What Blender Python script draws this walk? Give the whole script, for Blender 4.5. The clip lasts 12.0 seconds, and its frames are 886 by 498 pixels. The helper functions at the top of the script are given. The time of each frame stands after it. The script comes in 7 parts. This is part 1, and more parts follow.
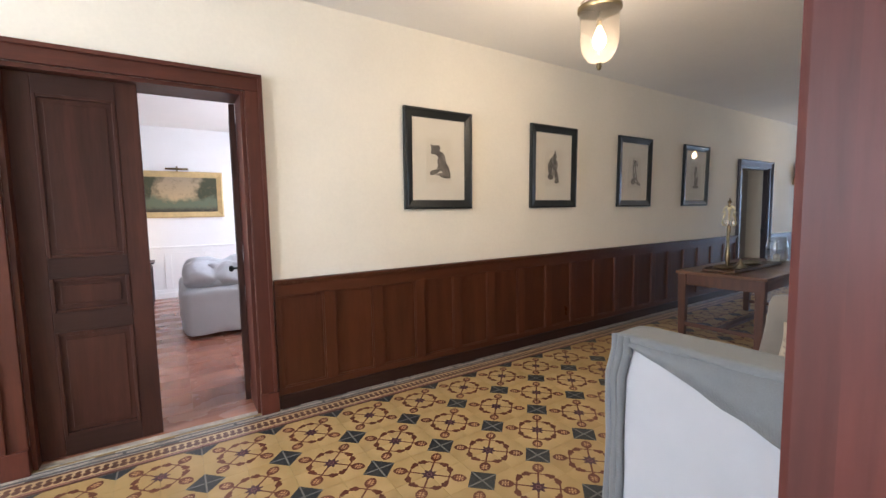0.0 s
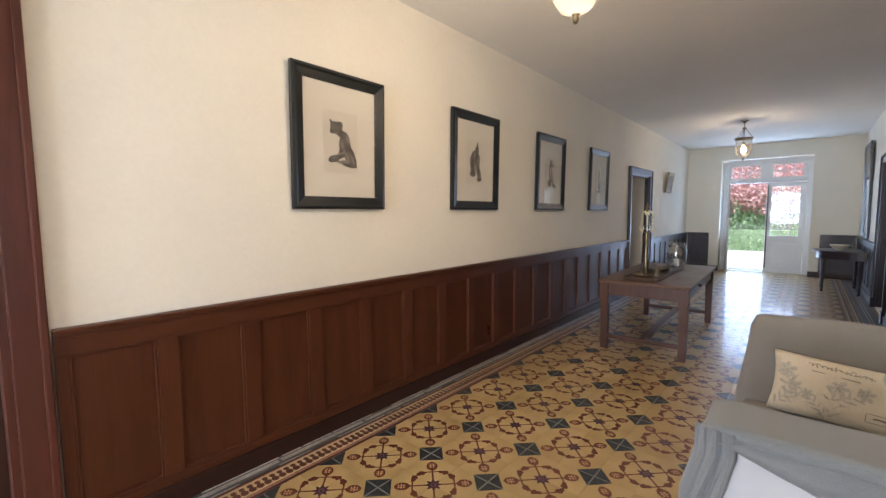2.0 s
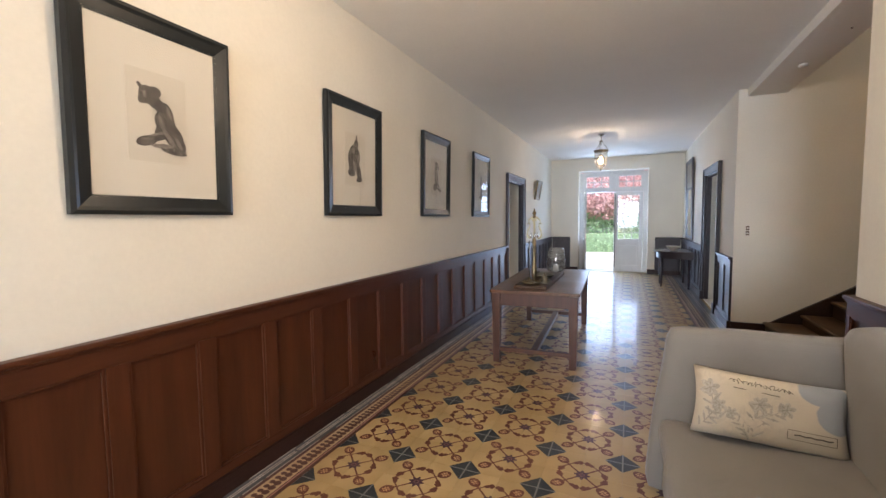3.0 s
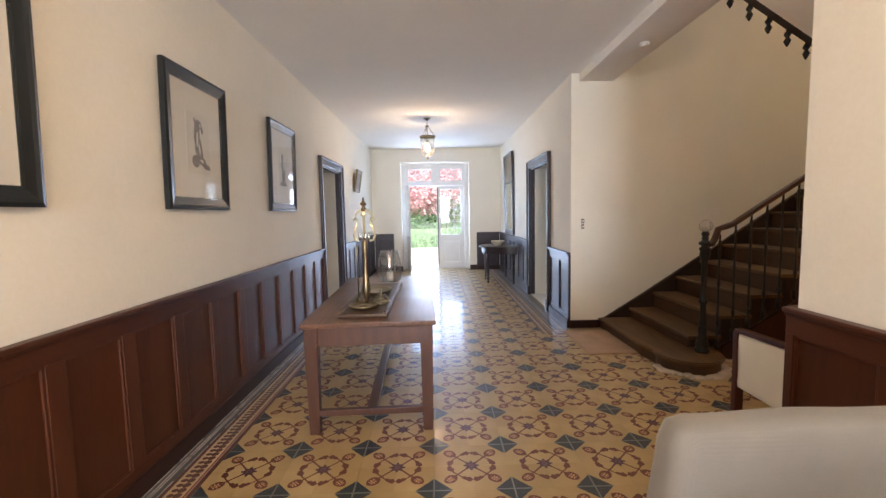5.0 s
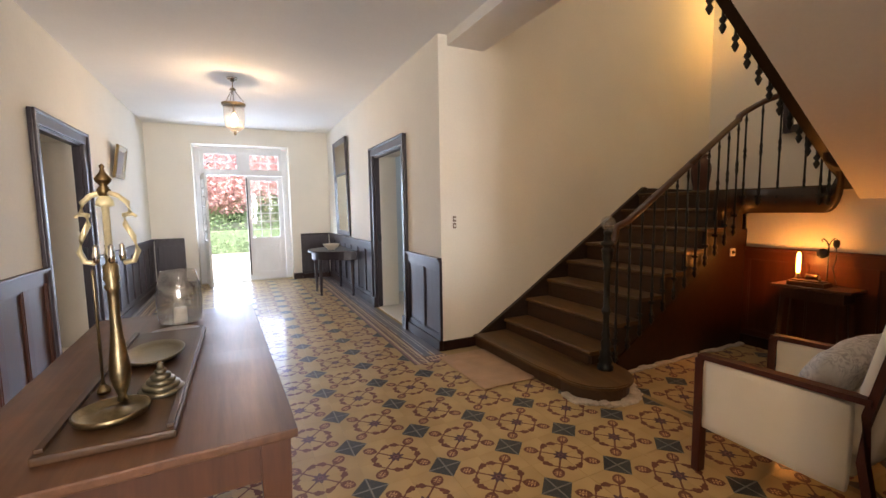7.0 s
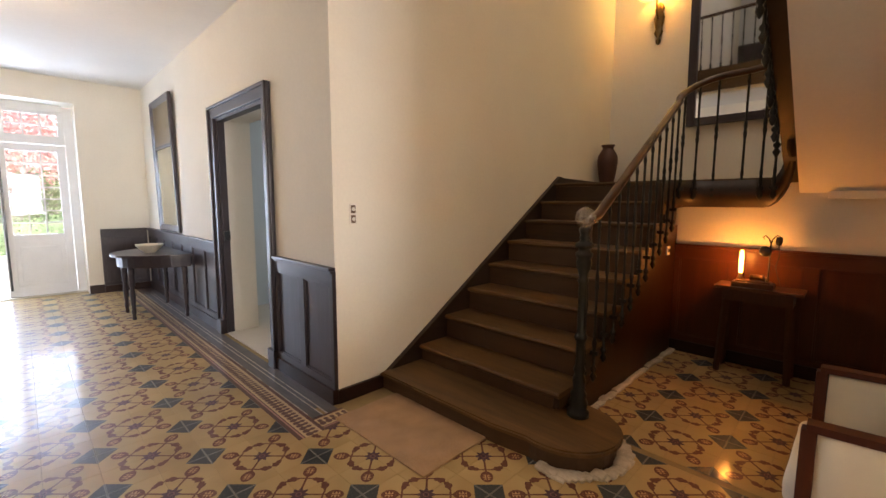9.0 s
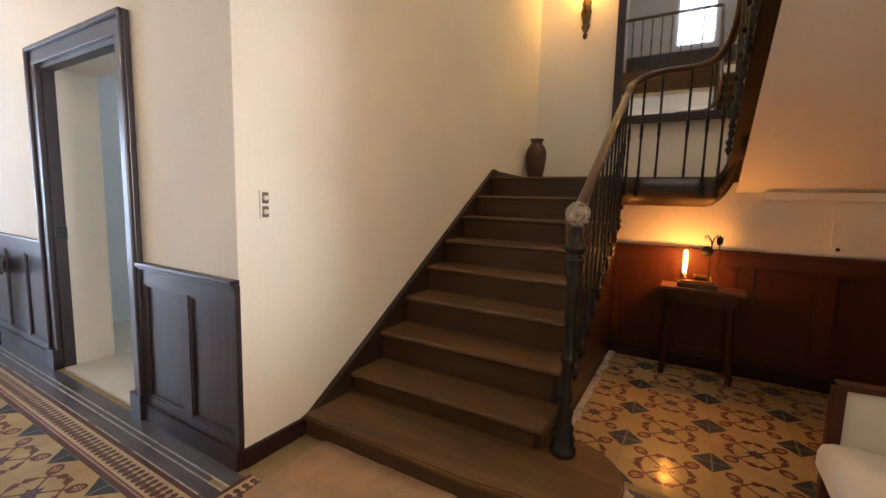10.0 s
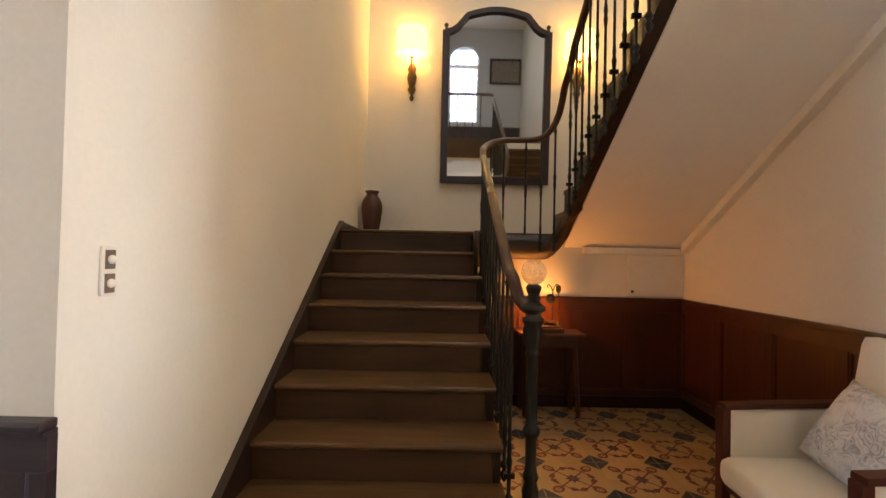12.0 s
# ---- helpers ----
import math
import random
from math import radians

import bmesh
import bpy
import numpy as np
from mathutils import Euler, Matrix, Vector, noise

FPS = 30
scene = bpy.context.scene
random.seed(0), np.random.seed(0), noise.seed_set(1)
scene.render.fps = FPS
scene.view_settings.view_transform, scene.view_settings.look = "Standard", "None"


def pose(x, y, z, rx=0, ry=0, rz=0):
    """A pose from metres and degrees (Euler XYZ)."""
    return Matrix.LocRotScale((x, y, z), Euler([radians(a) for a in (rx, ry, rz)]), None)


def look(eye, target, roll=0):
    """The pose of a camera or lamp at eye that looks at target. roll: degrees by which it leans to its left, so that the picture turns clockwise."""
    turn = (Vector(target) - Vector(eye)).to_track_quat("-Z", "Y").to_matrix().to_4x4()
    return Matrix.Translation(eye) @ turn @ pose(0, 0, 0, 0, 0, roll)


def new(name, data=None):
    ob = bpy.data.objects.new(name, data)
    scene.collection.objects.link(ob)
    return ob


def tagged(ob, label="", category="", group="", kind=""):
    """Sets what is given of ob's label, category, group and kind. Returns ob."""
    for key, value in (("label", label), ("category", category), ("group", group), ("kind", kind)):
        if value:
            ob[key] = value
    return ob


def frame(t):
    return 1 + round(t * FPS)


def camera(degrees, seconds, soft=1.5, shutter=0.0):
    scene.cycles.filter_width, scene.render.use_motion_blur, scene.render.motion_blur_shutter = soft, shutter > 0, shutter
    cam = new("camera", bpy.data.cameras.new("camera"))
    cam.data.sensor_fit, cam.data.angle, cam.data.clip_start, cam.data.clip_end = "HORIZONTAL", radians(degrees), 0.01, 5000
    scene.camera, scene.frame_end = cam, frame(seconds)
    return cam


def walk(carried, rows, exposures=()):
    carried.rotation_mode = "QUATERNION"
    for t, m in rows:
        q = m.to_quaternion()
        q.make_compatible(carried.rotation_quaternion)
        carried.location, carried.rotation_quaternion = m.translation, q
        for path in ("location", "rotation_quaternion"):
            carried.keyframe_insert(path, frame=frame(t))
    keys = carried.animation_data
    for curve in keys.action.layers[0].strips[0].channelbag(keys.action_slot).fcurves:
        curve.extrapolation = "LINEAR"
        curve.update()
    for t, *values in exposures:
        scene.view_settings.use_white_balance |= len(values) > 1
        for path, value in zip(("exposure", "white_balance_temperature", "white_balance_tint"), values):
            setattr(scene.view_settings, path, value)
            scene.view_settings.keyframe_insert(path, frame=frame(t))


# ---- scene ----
cam = camera(93.2, 12.0)
PATH = [
    (0, (-0.06, -0.09, 1.537), (1.022, 1.583, 1.366), -1.1),
    (0.5, (0.045, 0.138, 1.536), (1.167, 1.785, 1.371), -0.8),
    (1, (0.129, 0.348, 1.531), (1.335, 1.934, 1.359), -0.5),
    (1.5, (0.201, 0.62, 1.529), (1.539, 2.098, 1.361), -0.5),
    (2, (0.348, 0.851, 1.537), (1.852, 2.159, 1.371), -0.4),
    (2.5, (0.562, 1.039, 1.543), (2.236, 2.122, 1.387), -0.4),
    (3, (0.811, 1.27, 1.541), (2.634, 2.079, 1.4), -0.6),
    (3.5, (1.119, 1.421, 1.532), (3.033, 1.982, 1.386), -0.9),
    (5.5, (2.662, 1.782, 1.518), (4.641, 1.554, 1.341), -1.1),
    (6, (3.015, 1.876, 1.515), (4.955, 1.426, 1.332), -1.0),
    (6.5, (3.372, 1.847, 1.485), (5.249, 1.181, 1.300), -1.0),
    (7, (3.720, 1.830, 1.484), (5.511, 0.962, 1.296), -0.9),
    (9, (5.051, 1.473, 1.435), (6.452, 0.063, 1.213), 0.2),
    (9.5, (5.371, 1.300, 1.411), (6.588, -0.268, 1.161), 1.2),
    (10, (5.725, 1.201, 1.400), (6.730, -0.513, 1.166), 1.6),
    (10.5, (6.009, 1.122, 1.400), (6.766, -0.713, 1.158), 2.1),
    (11, (6.246, 1.014, 1.398), (6.714, -0.922, 1.214), 1.7),
    (11.5, (6.51, 1.007, 1.4), (6.703, -0.982, 1.307), 1.3),
    (12, (6.622, 1.056, 1.414), (6.607, -0.943, 1.448), 1.2),
]
EXPOSURES = [(0.0, 0.40, 5750, 14), (1.5, 0.38, 5850, 14), (2.5, 0.49, 5950, 15), (3.5, 0.78, 5900, 16), (5.5, 1.22, 6300, 18), (6.2, 1.30, 6450, 18), (7.0, 1.14, 6750, 19), (9.0, 1.22, 7050, 20), (10.5, 1.64, 6400, 17), (12.0, 1.60, 6400, 16)]
walk(cam, [(t, look(eye, target, roll)) for t, eye, target, roll in PATH], EXPOSURES)

# ---- world, sun, exposure ----
world = bpy.data.worlds.new("sky_world")
scene.world = world
world.use_nodes = True
wn = world.node_tree.nodes
sky = wn.new("ShaderNodeTexSky")
sky.sky_type, sky.sun_disc = "NISHITA", False
sky.sun_elevation, sky.sun_rotation = radians(58), radians(200)
wn["Background"].inputs["Strength"].default_value = 0.15
world.node_tree.links.new(sky.outputs["Color"], wn["Background"].inputs["Color"])


def sun_lamp(strength, elevation, azimuth):
    data = bpy.data.lights.new("sun", "SUN")
    data.energy, data.angle, data.color = strength, radians(0.5), (1.0, 0.95, 0.87)
    d = Vector((math.sin(azimuth) * math.cos(elevation), math.cos(azimuth) * math.cos(elevation), math.sin(elevation)))
    new("sun", data).matrix_world = look(d * 30, (0, 0, 0))


def area_lamp(name, eye, target, sx, sy, watts, color):
    data = bpy.data.lights.new(name, "AREA")
    data.shape, data.size, data.size_y, data.energy, data.color = "RECTANGLE", sx, sy, watts, color
    new(name, data).matrix_world = look(eye, target)


def point_lamp(name, eye, watts, color, radius=0.04):
    data = bpy.data.lights.new(name, "POINT")
    data.energy, data.color, data.shadow_soft_size = watts, color, radius
    new(name, data).location = eye


DAY = (0.80, 0.90, 1.0)
sun_lamp(5.0, radians(58), radians(200))
area_lamp("daylight_entry", (13.95, 1.7, 1.35), (0, 1.7, 1.2), 1.5, 2.5, 80, (0.55, 0.74, 1.0))
area_lamp("daylight_west_window", (-7.1, 1.7, 1.75), (4, 1.5, 1.3), 3.0, 2.3, 550, (0.92, 0.97, 1.0))
# Added fill for the north wall, from an invented opening out of view.
area_lamp("fill_light_south", (-4.9, -0.12, 1.75), (-4.7, 3, 1.3), 1.3, 1.9, 140, (0.95, 0.97, 1.0))
area_lamp("daylight_salon", (3.7, 6.8, 1.8), (0, 6.6, 1.0), 2.2, 2.2, 195, (0.90, 0.94, 1.0))
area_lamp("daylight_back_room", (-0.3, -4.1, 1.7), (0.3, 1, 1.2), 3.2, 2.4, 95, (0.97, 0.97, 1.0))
area_lamp("daylight_side_room", (9.3, -2.5, 1.9), (9.3, 0, 0.8), 1.2, 1.6, 8, DAY)
area_lamp("daylight_study", (9.1, 6.0, 1.9), (9.1, 3, 0.8), 1.2, 1.6, 3.2, (1.0, 0.97, 0.95))
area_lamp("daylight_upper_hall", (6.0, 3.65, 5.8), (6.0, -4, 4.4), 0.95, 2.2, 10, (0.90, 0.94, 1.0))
# Added fill for the stair wall and treads; the ceiling has no skylight.
area_lamp("fill_light_stairwell", (5.75, -1.7, 7.47), (5.75, -1.7, 0), 1.5, 1.9, 17, (1.0, 0.92, 0.80))
point_lamp("pendant_bulb_light", (2.42, 1.77, 2.60), 30, (1.0, 0.74, 0.46), 0.05)
point_lamp("pendant_bulb_light", (9.85, 1.81, 2.64), 12, (1.0, 0.74, 0.46), 0.05)
point_lamp("table_bulb_light", (5.732, -2.778, 0.95), 4.6, (1.0, 0.35, 0.06), 0.03)
point_lamp("salon_lamp_bulb_light", (-0.60, 9.08, 1.17), 3.0, (1.0, 0.72, 0.42), 0.05)
point_lamp("sconce_bulb_light", (7.03, -4.22, 4.12), 5.4, (1.0, 0.54, 0.13), 0.06)
point_lamp("sconce_bulb_light", (4.89, -4.22, 4.12), 5.0, (1.0, 0.54, 0.13), 0.06)


# ---- materials ----
class Tree:
    """Short forms for shader nodes."""

    def __init__(self, name):
        self.mat = bpy.data.materials.new(name)
        self.mat.use_nodes = True
        self.t = self.mat.node_tree
        self.bsdf = self.t.nodes["Principled BSDF"]

    def n(self, kind, **props):
        node = self.t.nodes.new(kind)
        if props.get("operation"):
            node.operation = props["operation"]
        if props.get("data_type"):
            node.data_type = props["data_type"]
        if props.get("blend_type"):
            node.blend_type = props["blend_type"]
        return node

    def put(self, value, socket):
        if hasattr(value, "is_output"):
            self.t.links.new(value, socket)
        else:
            socket.default_value = value

    def m(self, op, a, b=0.0, c=0.0):
        node = self.n("ShaderNodeMath", operation=op)
        for v, s in zip((a, b, c), node.inputs):
            self.put(v, s)
        return node.outputs[0]

    def mix(self, f, a, b, mode="MIX"):
        node = self.n("ShaderNodeMix", data_type="RGBA", blend_type=mode)
        for v, s in ((f, node.inputs[0]), (a, node.inputs[6]), (b, node.inputs[7])):
            self.put(tuple(v) + (1,) if isinstance(v, (tuple, list)) and len(v) == 3 else v, s)
        return node.outputs[2]

    def coords(self, kind="Object", scale=(1, 1, 1)):
        co = self.n("ShaderNodeTexCoord")
        mp = self.n("ShaderNodeMapping")
        mp.inputs["Scale"].default_value = scale
        self.t.links.new(co.outputs[kind], mp.inputs["Vector"])
        return mp.outputs[0]

    def noise(self, vec, scale, detail=4, rough=0.55, distort=0.0):
        node = self.n("ShaderNodeTexNoise")
        node.inputs["Scale"].default_value, node.inputs["Detail"].default_value = scale, detail
        node.inputs["Roughness"].default_value, node.inputs["Distortion"].default_value = rough, distort
        self.t.links.new(vec, node.inputs["Vector"])
        return node.outputs["Fac"]

    def ramp(self, f, lo, hi):
        node = self.n("ShaderNodeMapRange")
        self.put(f, node.inputs[0])
        node.inputs[1].default_value, node.inputs[2].default_value = lo, hi
        return node.outputs[0]

    def bump(self, height, strength, distance=0.01):
        node = self.n("ShaderNodeBump")
        node.inputs["Strength"].default_value, node.inputs["Distance"].default_value = strength, distance
        self.t.links.new(height, node.inputs["Height"])
        self.t.links.new(node.outputs[0], self.bsdf.inputs["Normal"])

    def set(self, **kw):
        for k, v in kw.items():
            self.put(tuple(v) + (1,) if isinstance(v, tuple) and len(v) == 3 else v, self.bsdf.inputs[k.replace("_", " ")])
        return self.mat


def shade(c, k):
    return tuple(min(1.0, v * k) for v in c)


def plain(name, c, rough=0.6, metal=0.0, var=0.12, scale=3.0, fine=60.0, bump=0.08, stretch=(1, 1, 1), coat=0.0):
    """A surface with broad stains and fine grain."""
    t = Tree(name)
    vec = t.coords("Object", stretch)
    broad, grain = t.noise(vec, scale, 5), t.noise(vec, fine, 3)
    f = t.m("ADD", t.m("MULTIPLY", broad, 0.65), t.m("MULTIPLY", grain, 0.35))
    col = t.mix(t.ramp(f, 0.3, 0.7), shade(c, 1 - var), shade(c, 1 + var))
    t.set(Base_Color=col, Metallic=metal, Coat_Weight=coat, Coat_Roughness=0.2,
          Roughness=t.m("ADD", rough - 0.08, t.m("MULTIPLY", broad, 0.16)))
    t.bump(f, bump)
    return t.mat


def wood(name, c, rough=0.4, axis=2, var=0.35, grain=26.0, coat=0.15, bump=0.12, spec=0.34):
    """Stained wood with grain along one axis, scuffs and pores."""
    t = Tree(name)
    stretch = [1.0, 1.0, 1.0]
    stretch[axis] = 0.09
    vec = t.coords("Object", stretch)
    rings = t.noise(vec, grain * 0.35, 6, 0.6, 1.6)
    pores = t.noise(vec, grain * 5, 3)
    stain = t.noise(t.coords("Object"), 1.7, 4)
    f = t.m("ADD", t.m("MULTIPLY", rings, 0.6), t.m("ADD", t.m("MULTIPLY", pores, 0.2), t.m("MULTIPLY", stain, 0.2)))
    rnd = t.n("ShaderNodeObjectInfo").outputs["Random"]
    f = t.m("ADD", f, t.m("MULTIPLY", t.m("SUBTRACT", rnd, 0.5), 0.06))
    col = t.mix(t.ramp(f, 0.32, 0.68), shade(c, 1 - var), shade(c, 1 + var))
    t.set(Base_Color=col, Roughness=t.m("ADD", rough - 0.1, t.m("MULTIPLY", stain, 0.22)), Coat_Weight=coat, Coat_Roughness=0.25, Specular_IOR_Level=spec)
    t.bump(t.m("ADD", pores, t.m("MULTIPLY", rings, 0.7)), bump, 0.003)
    return t.mat


def cloth(name, c, rough=0.9, weave=420.0, var=0.12, ribs=0.0):
    t = Tree(name)
    vec = t.coords("Object")
    broad = t.noise(vec, 5, 5)
    fine = t.noise(vec, weave, 2)
    wave = t.n("ShaderNodeTexWave")
    wave.inputs["Scale"].default_value, wave.inputs["Distortion"].default_value = ribs or 90.0, 2.5
    t.t.links.new(vec, wave.inputs["Vector"])
    f = t.m("ADD", t.m("MULTIPLY", broad, 0.6), t.m("MULTIPLY", fine, 0.4))
    t.set(Base_Color=t.mix(t.ramp(f, 0.3, 0.7), shade(c, 1 - var), shade(c, 1 + var)), Roughness=rough, Sheen_Weight=0.25)
    h = t.m("ADD", t.m("MULTIPLY", fine, 0.5), t.m("MULTIPLY", wave.outputs["Fac"], 0.6 if ribs else 0.15))
    t.bump(t.m("ADD", h, t.m("MULTIPLY", broad, 1.4)), 0.3, 0.006)
    return t.mat


def glow(name, c, strength):
    t = Tree(name)
    return t.set(Base_Color=c, Emission_Color=c, Emission_Strength=strength)


def thin_pane(name, tint=(1, 1, 1), gloss=0.12, rough=0.02, milk=0.0):
    """A sheet of glass: clear, with a reflection that grows at a slant."""
    t = Tree(name)
    clear = t.n("ShaderNodeBsdfTransparent")
    clear.inputs[0].default_value = tuple(tint) + (1,)
    shine = t.n("ShaderNodeBsdfGlossy")
    shine.inputs["Roughness"].default_value = rough
    slant = t.n("ShaderNodeLayerWeight").outputs["Facing"]
    mx = t.n("ShaderNodeMixShader")
    t.t.links.new(t.m("ADD", t.m("MULTIPLY", t.m("POWER", slant, 5.0), 0.7), 0.02 + gloss * 0.1), mx.inputs[0])
    body = clear.outputs[0]
    if milk:
        veil = t.n("ShaderNodeBsdfTranslucent")
        veil.inputs[0].default_value = (0.95, 0.9, 0.82, 1)
        both = t.n("ShaderNodeMixShader")
        both.inputs[0].default_value = milk
        t.t.links.new(body, both.inputs[1])
        t.t.links.new(veil.outputs[0], both.inputs[2])
        body = both.outputs[0]
    t.t.links.new(body, mx.inputs[1])
    t.t.links.new(shine.outputs[0], mx.inputs[2])
    t.t.links.new(mx.outputs[0], t.t.nodes["Material Output"].inputs[0])
    return t.mat


def tile_material():
    """Cement tile: u, v run from the flower's corner (0, 0) to the dark corner (1, 1)."""
    t = Tree("cement_tile")
    uv = t.n("ShaderNodeUVMap")
    sep = t.n("ShaderNodeSeparateXYZ")
    t.t.links.new(uv.outputs[0], sep.inputs[0])
    u, v = sep.outputs[0], sep.outputs[1]
    vec = t.coords("Object")
    wob = t.m("MULTIPLY", t.m("SUBTRACT", t.noise(uv.outputs[0], 14, 2), 0.5), 0.05)
    s = t.m("ADD", u, v)
    d = t.m("MULTIPLY", s, 0.7071)
    e = t.m("ABSOLUTE", t.m("MULTIPLY", t.m("SUBTRACT", u, v), 0.7071))
    r = t.m("SQRT", t.m("ADD", t.m("MULTIPLY", u, u), t.m("MULTIPLY", v, v)))
    ang = t.m("ARCTAN2", v, u)
    a4 = t.m("COSINE", t.m("MULTIPLY", ang, 4.0))
    a12 = t.m("ABSOLUTE", t.m("SINE", t.m("MULTIPLY", ang, 6.0)))
    dark = t.m("GREATER_THAN", s, 1.53)
    teeth = t.m("ADD", 0.5, t.m("MULTIPLY", t.m("ABSOLUTE", t.m("SINE", t.m("MULTIPLY", ang, 11.0))), 0.5))
    gap = t.ramp(t.m("ABSOLUTE", t.m("SINE", t.m("MULTIPLY", ang, 2.0))), 0.03, 0.22)
    width = t.m("ADD", 0.020, t.m("MULTIPLY", t.m("MULTIPLY", t.ramp(a4, -0.55, 0.45), gap), t.m("MULTIPLY", teeth, 0.078)))
    rim = t.m("ADD", 0.57, t.m("MULTIPLY", a4, 0.025))
    ring = t.m("LESS_THAN", t.m("ABSOLUTE", t.m("ADD", t.m("SUBTRACT", r, rim), wob)), width)
    arm = t.m("MULTIPLY", t.m("LESS_THAN", e, 0.024), t.m("LESS_THAN", d, 0.98))
    q = t.m("DIVIDE", t.m("SUBTRACT", d, 0.80), 0.205)
    budw = t.m("MULTIPLY", 0.155, t.m("POWER", t.m("MAXIMUM", t.m("SUBTRACT", 1.0, t.m("MULTIPLY", q, q)), 0.0), 0.65))
    bud = t.m("LESS_THAN", t.m("ADD", e, wob), budw)
    q2 = t.m("DIVIDE", t.m("SUBTRACT", d, 0.82), 0.17)
    inw = t.m("MULTIPLY", 0.12, t.m("SUBTRACT", 1.0, t.m("MULTIPLY", q2, q2)))
    inner = t.m("LESS_THAN", t.m("ADD", e, t.m("MULTIPLY", t.m("ABSOLUTE", t.m("SINE", t.m("MULTIPLY", d, 42.0))), 0.085)), inw)
    inner = t.m("MULTIPLY", inner, t.m("GREATER_THAN", e, 0.016))
    star = t.m("LESS_THAN", r, t.m("ADD", 0.18, t.m("MULTIPLY", t.m("COSINE", t.m("MULTIPLY", ang, 8.0)), 0.04)))
    cross = t.m("MULTIPLY", t.m("LESS_THAN", t.m("ABSOLUTE", t.m("SUBTRACT", r, 0.06)), 0.01), 1.0)
    wear = t.noise(vec, 2.2, 6)
    grain = t.noise(vec, 90, 3)
    rnd = t.n("ShaderNodeObjectInfo").outputs["Random"]
    isl = t.n("ShaderNodeNewGeometry").outputs["Random Per Island"]
    tone = t.m("ADD", t.m("MULTIPLY", rnd, 0.5), t.m("MULTIPLY", isl, 0.5))
    base = t.mix(t.ramp(t.m("ADD", wear, t.m("MULTIPLY", t.m("SUBTRACT", tone, 0.5), 0.3)), 0.3, 0.7), (0.385, 0.262, 0.106), (0.495, 0.352, 0.162))
    col = t.mix(t.m("MAXIMUM", t.m("MAXIMUM", ring, arm), bud), base, (0.13, 0.035, 0.018))
    col = t.mix(inner, col, (0.52, 0.31, 0.15))
    col = t.mix(star, col, (0.075, 0.03, 0.045))
    col = t.mix(cross, col, (0.22, 0.10, 0.10))
    col = t.mix(dark, col, t.mix(wear, (0.018, 0.024, 0.029), (0.046, 0.053, 0.058)))
    joint = t.m("MULTIPLY", dark, t.m("GREATER_THAN", t.m("MAXIMUM", u, v), 0.978))
    col = t.mix(joint, col, (0.16, 0.165, 0.16))
    col = t.mix(t.m("MULTIPLY", t.ramp(grain, 0.5, 0.8), 0.15), col, (0.4, 0.33, 0.22))
    t.set(Base_Color=col, Roughness=t.m("ADD", 0.34, t.m("MULTIPLY", wear, 0.22)), Coat_Weight=0.34, Specular_IOR_Level=0.3, Coat_Roughness=t.m("ADD", 0.05, t.m("MULTIPLY", wear, 0.13)))
    t.bump(t.m("ADD", grain, wear), 0.05, 0.004)
    return t.mat


def border_material():
    """Border tile: u along in tiles, v across from the room (0) to the wall (1)."""
    t = Tree("border_tile")
    uv = t.n("ShaderNodeUVMap")
    sep = t.n("ShaderNodeSeparateXYZ")
    t.t.links.new(uv.outputs[0], sep.inputs[0])
    u, v = sep.outputs[0], sep.outputs[1]
    wear = t.noise(t.coords("Object"), 3, 5)
    cream = t.mix(wear, (0.50, 0.36, 0.19), (0.62, 0.47, 0.28))
    brown = (0.10, 0.035, 0.022)
    fu = t.m("SUBTRACT", t.m("FRACT", t.m("MULTIPLY", u, 5.0)), 0.5)
    v1 = t.m("DIVIDE", t.m("SUBTRACT", v, 0.45), 0.133)
    v2 = t.m("DIVIDE", t.m("SUBTRACT", v, 0.67), 0.10)
    disc = t.m("LESS_THAN", t.m("ADD", t.m("MULTIPLY", t.m("MULTIPLY", fu, fu), 4.4), t.m("MULTIPLY", v1, v1)), 1.0)
    disc2 = t.m("LESS_THAN", t.m("ADD", t.m("MULTIPLY", t.m("MULTIPLY", fu, fu), 7.5), t.m("MULTIPLY", v2, v2)), 1.0)
    band = t.m("LESS_THAN", v, 0.24)
    line = t.m("LESS_THAN", t.m("ABSOLUTE", t.m("SUBTRACT", v, 0.17)), 0.03)
    edge = t.m("GREATER_THAN", v, 0.86)
    col = t.mix(t.m("MAXIMUM", t.m("MAXIMUM", disc, disc2), t.m("MAXIMUM", band, edge)), cream, brown)
    col = t.mix(line, col, (0.42, 0.22, 0.18))
    t.set(Base_Color=col, Roughness=0.35, Coat_Weight=0.5, Coat_Roughness=0.16)
    t.bump(wear, 0.05, 0.004)
    return t.mat


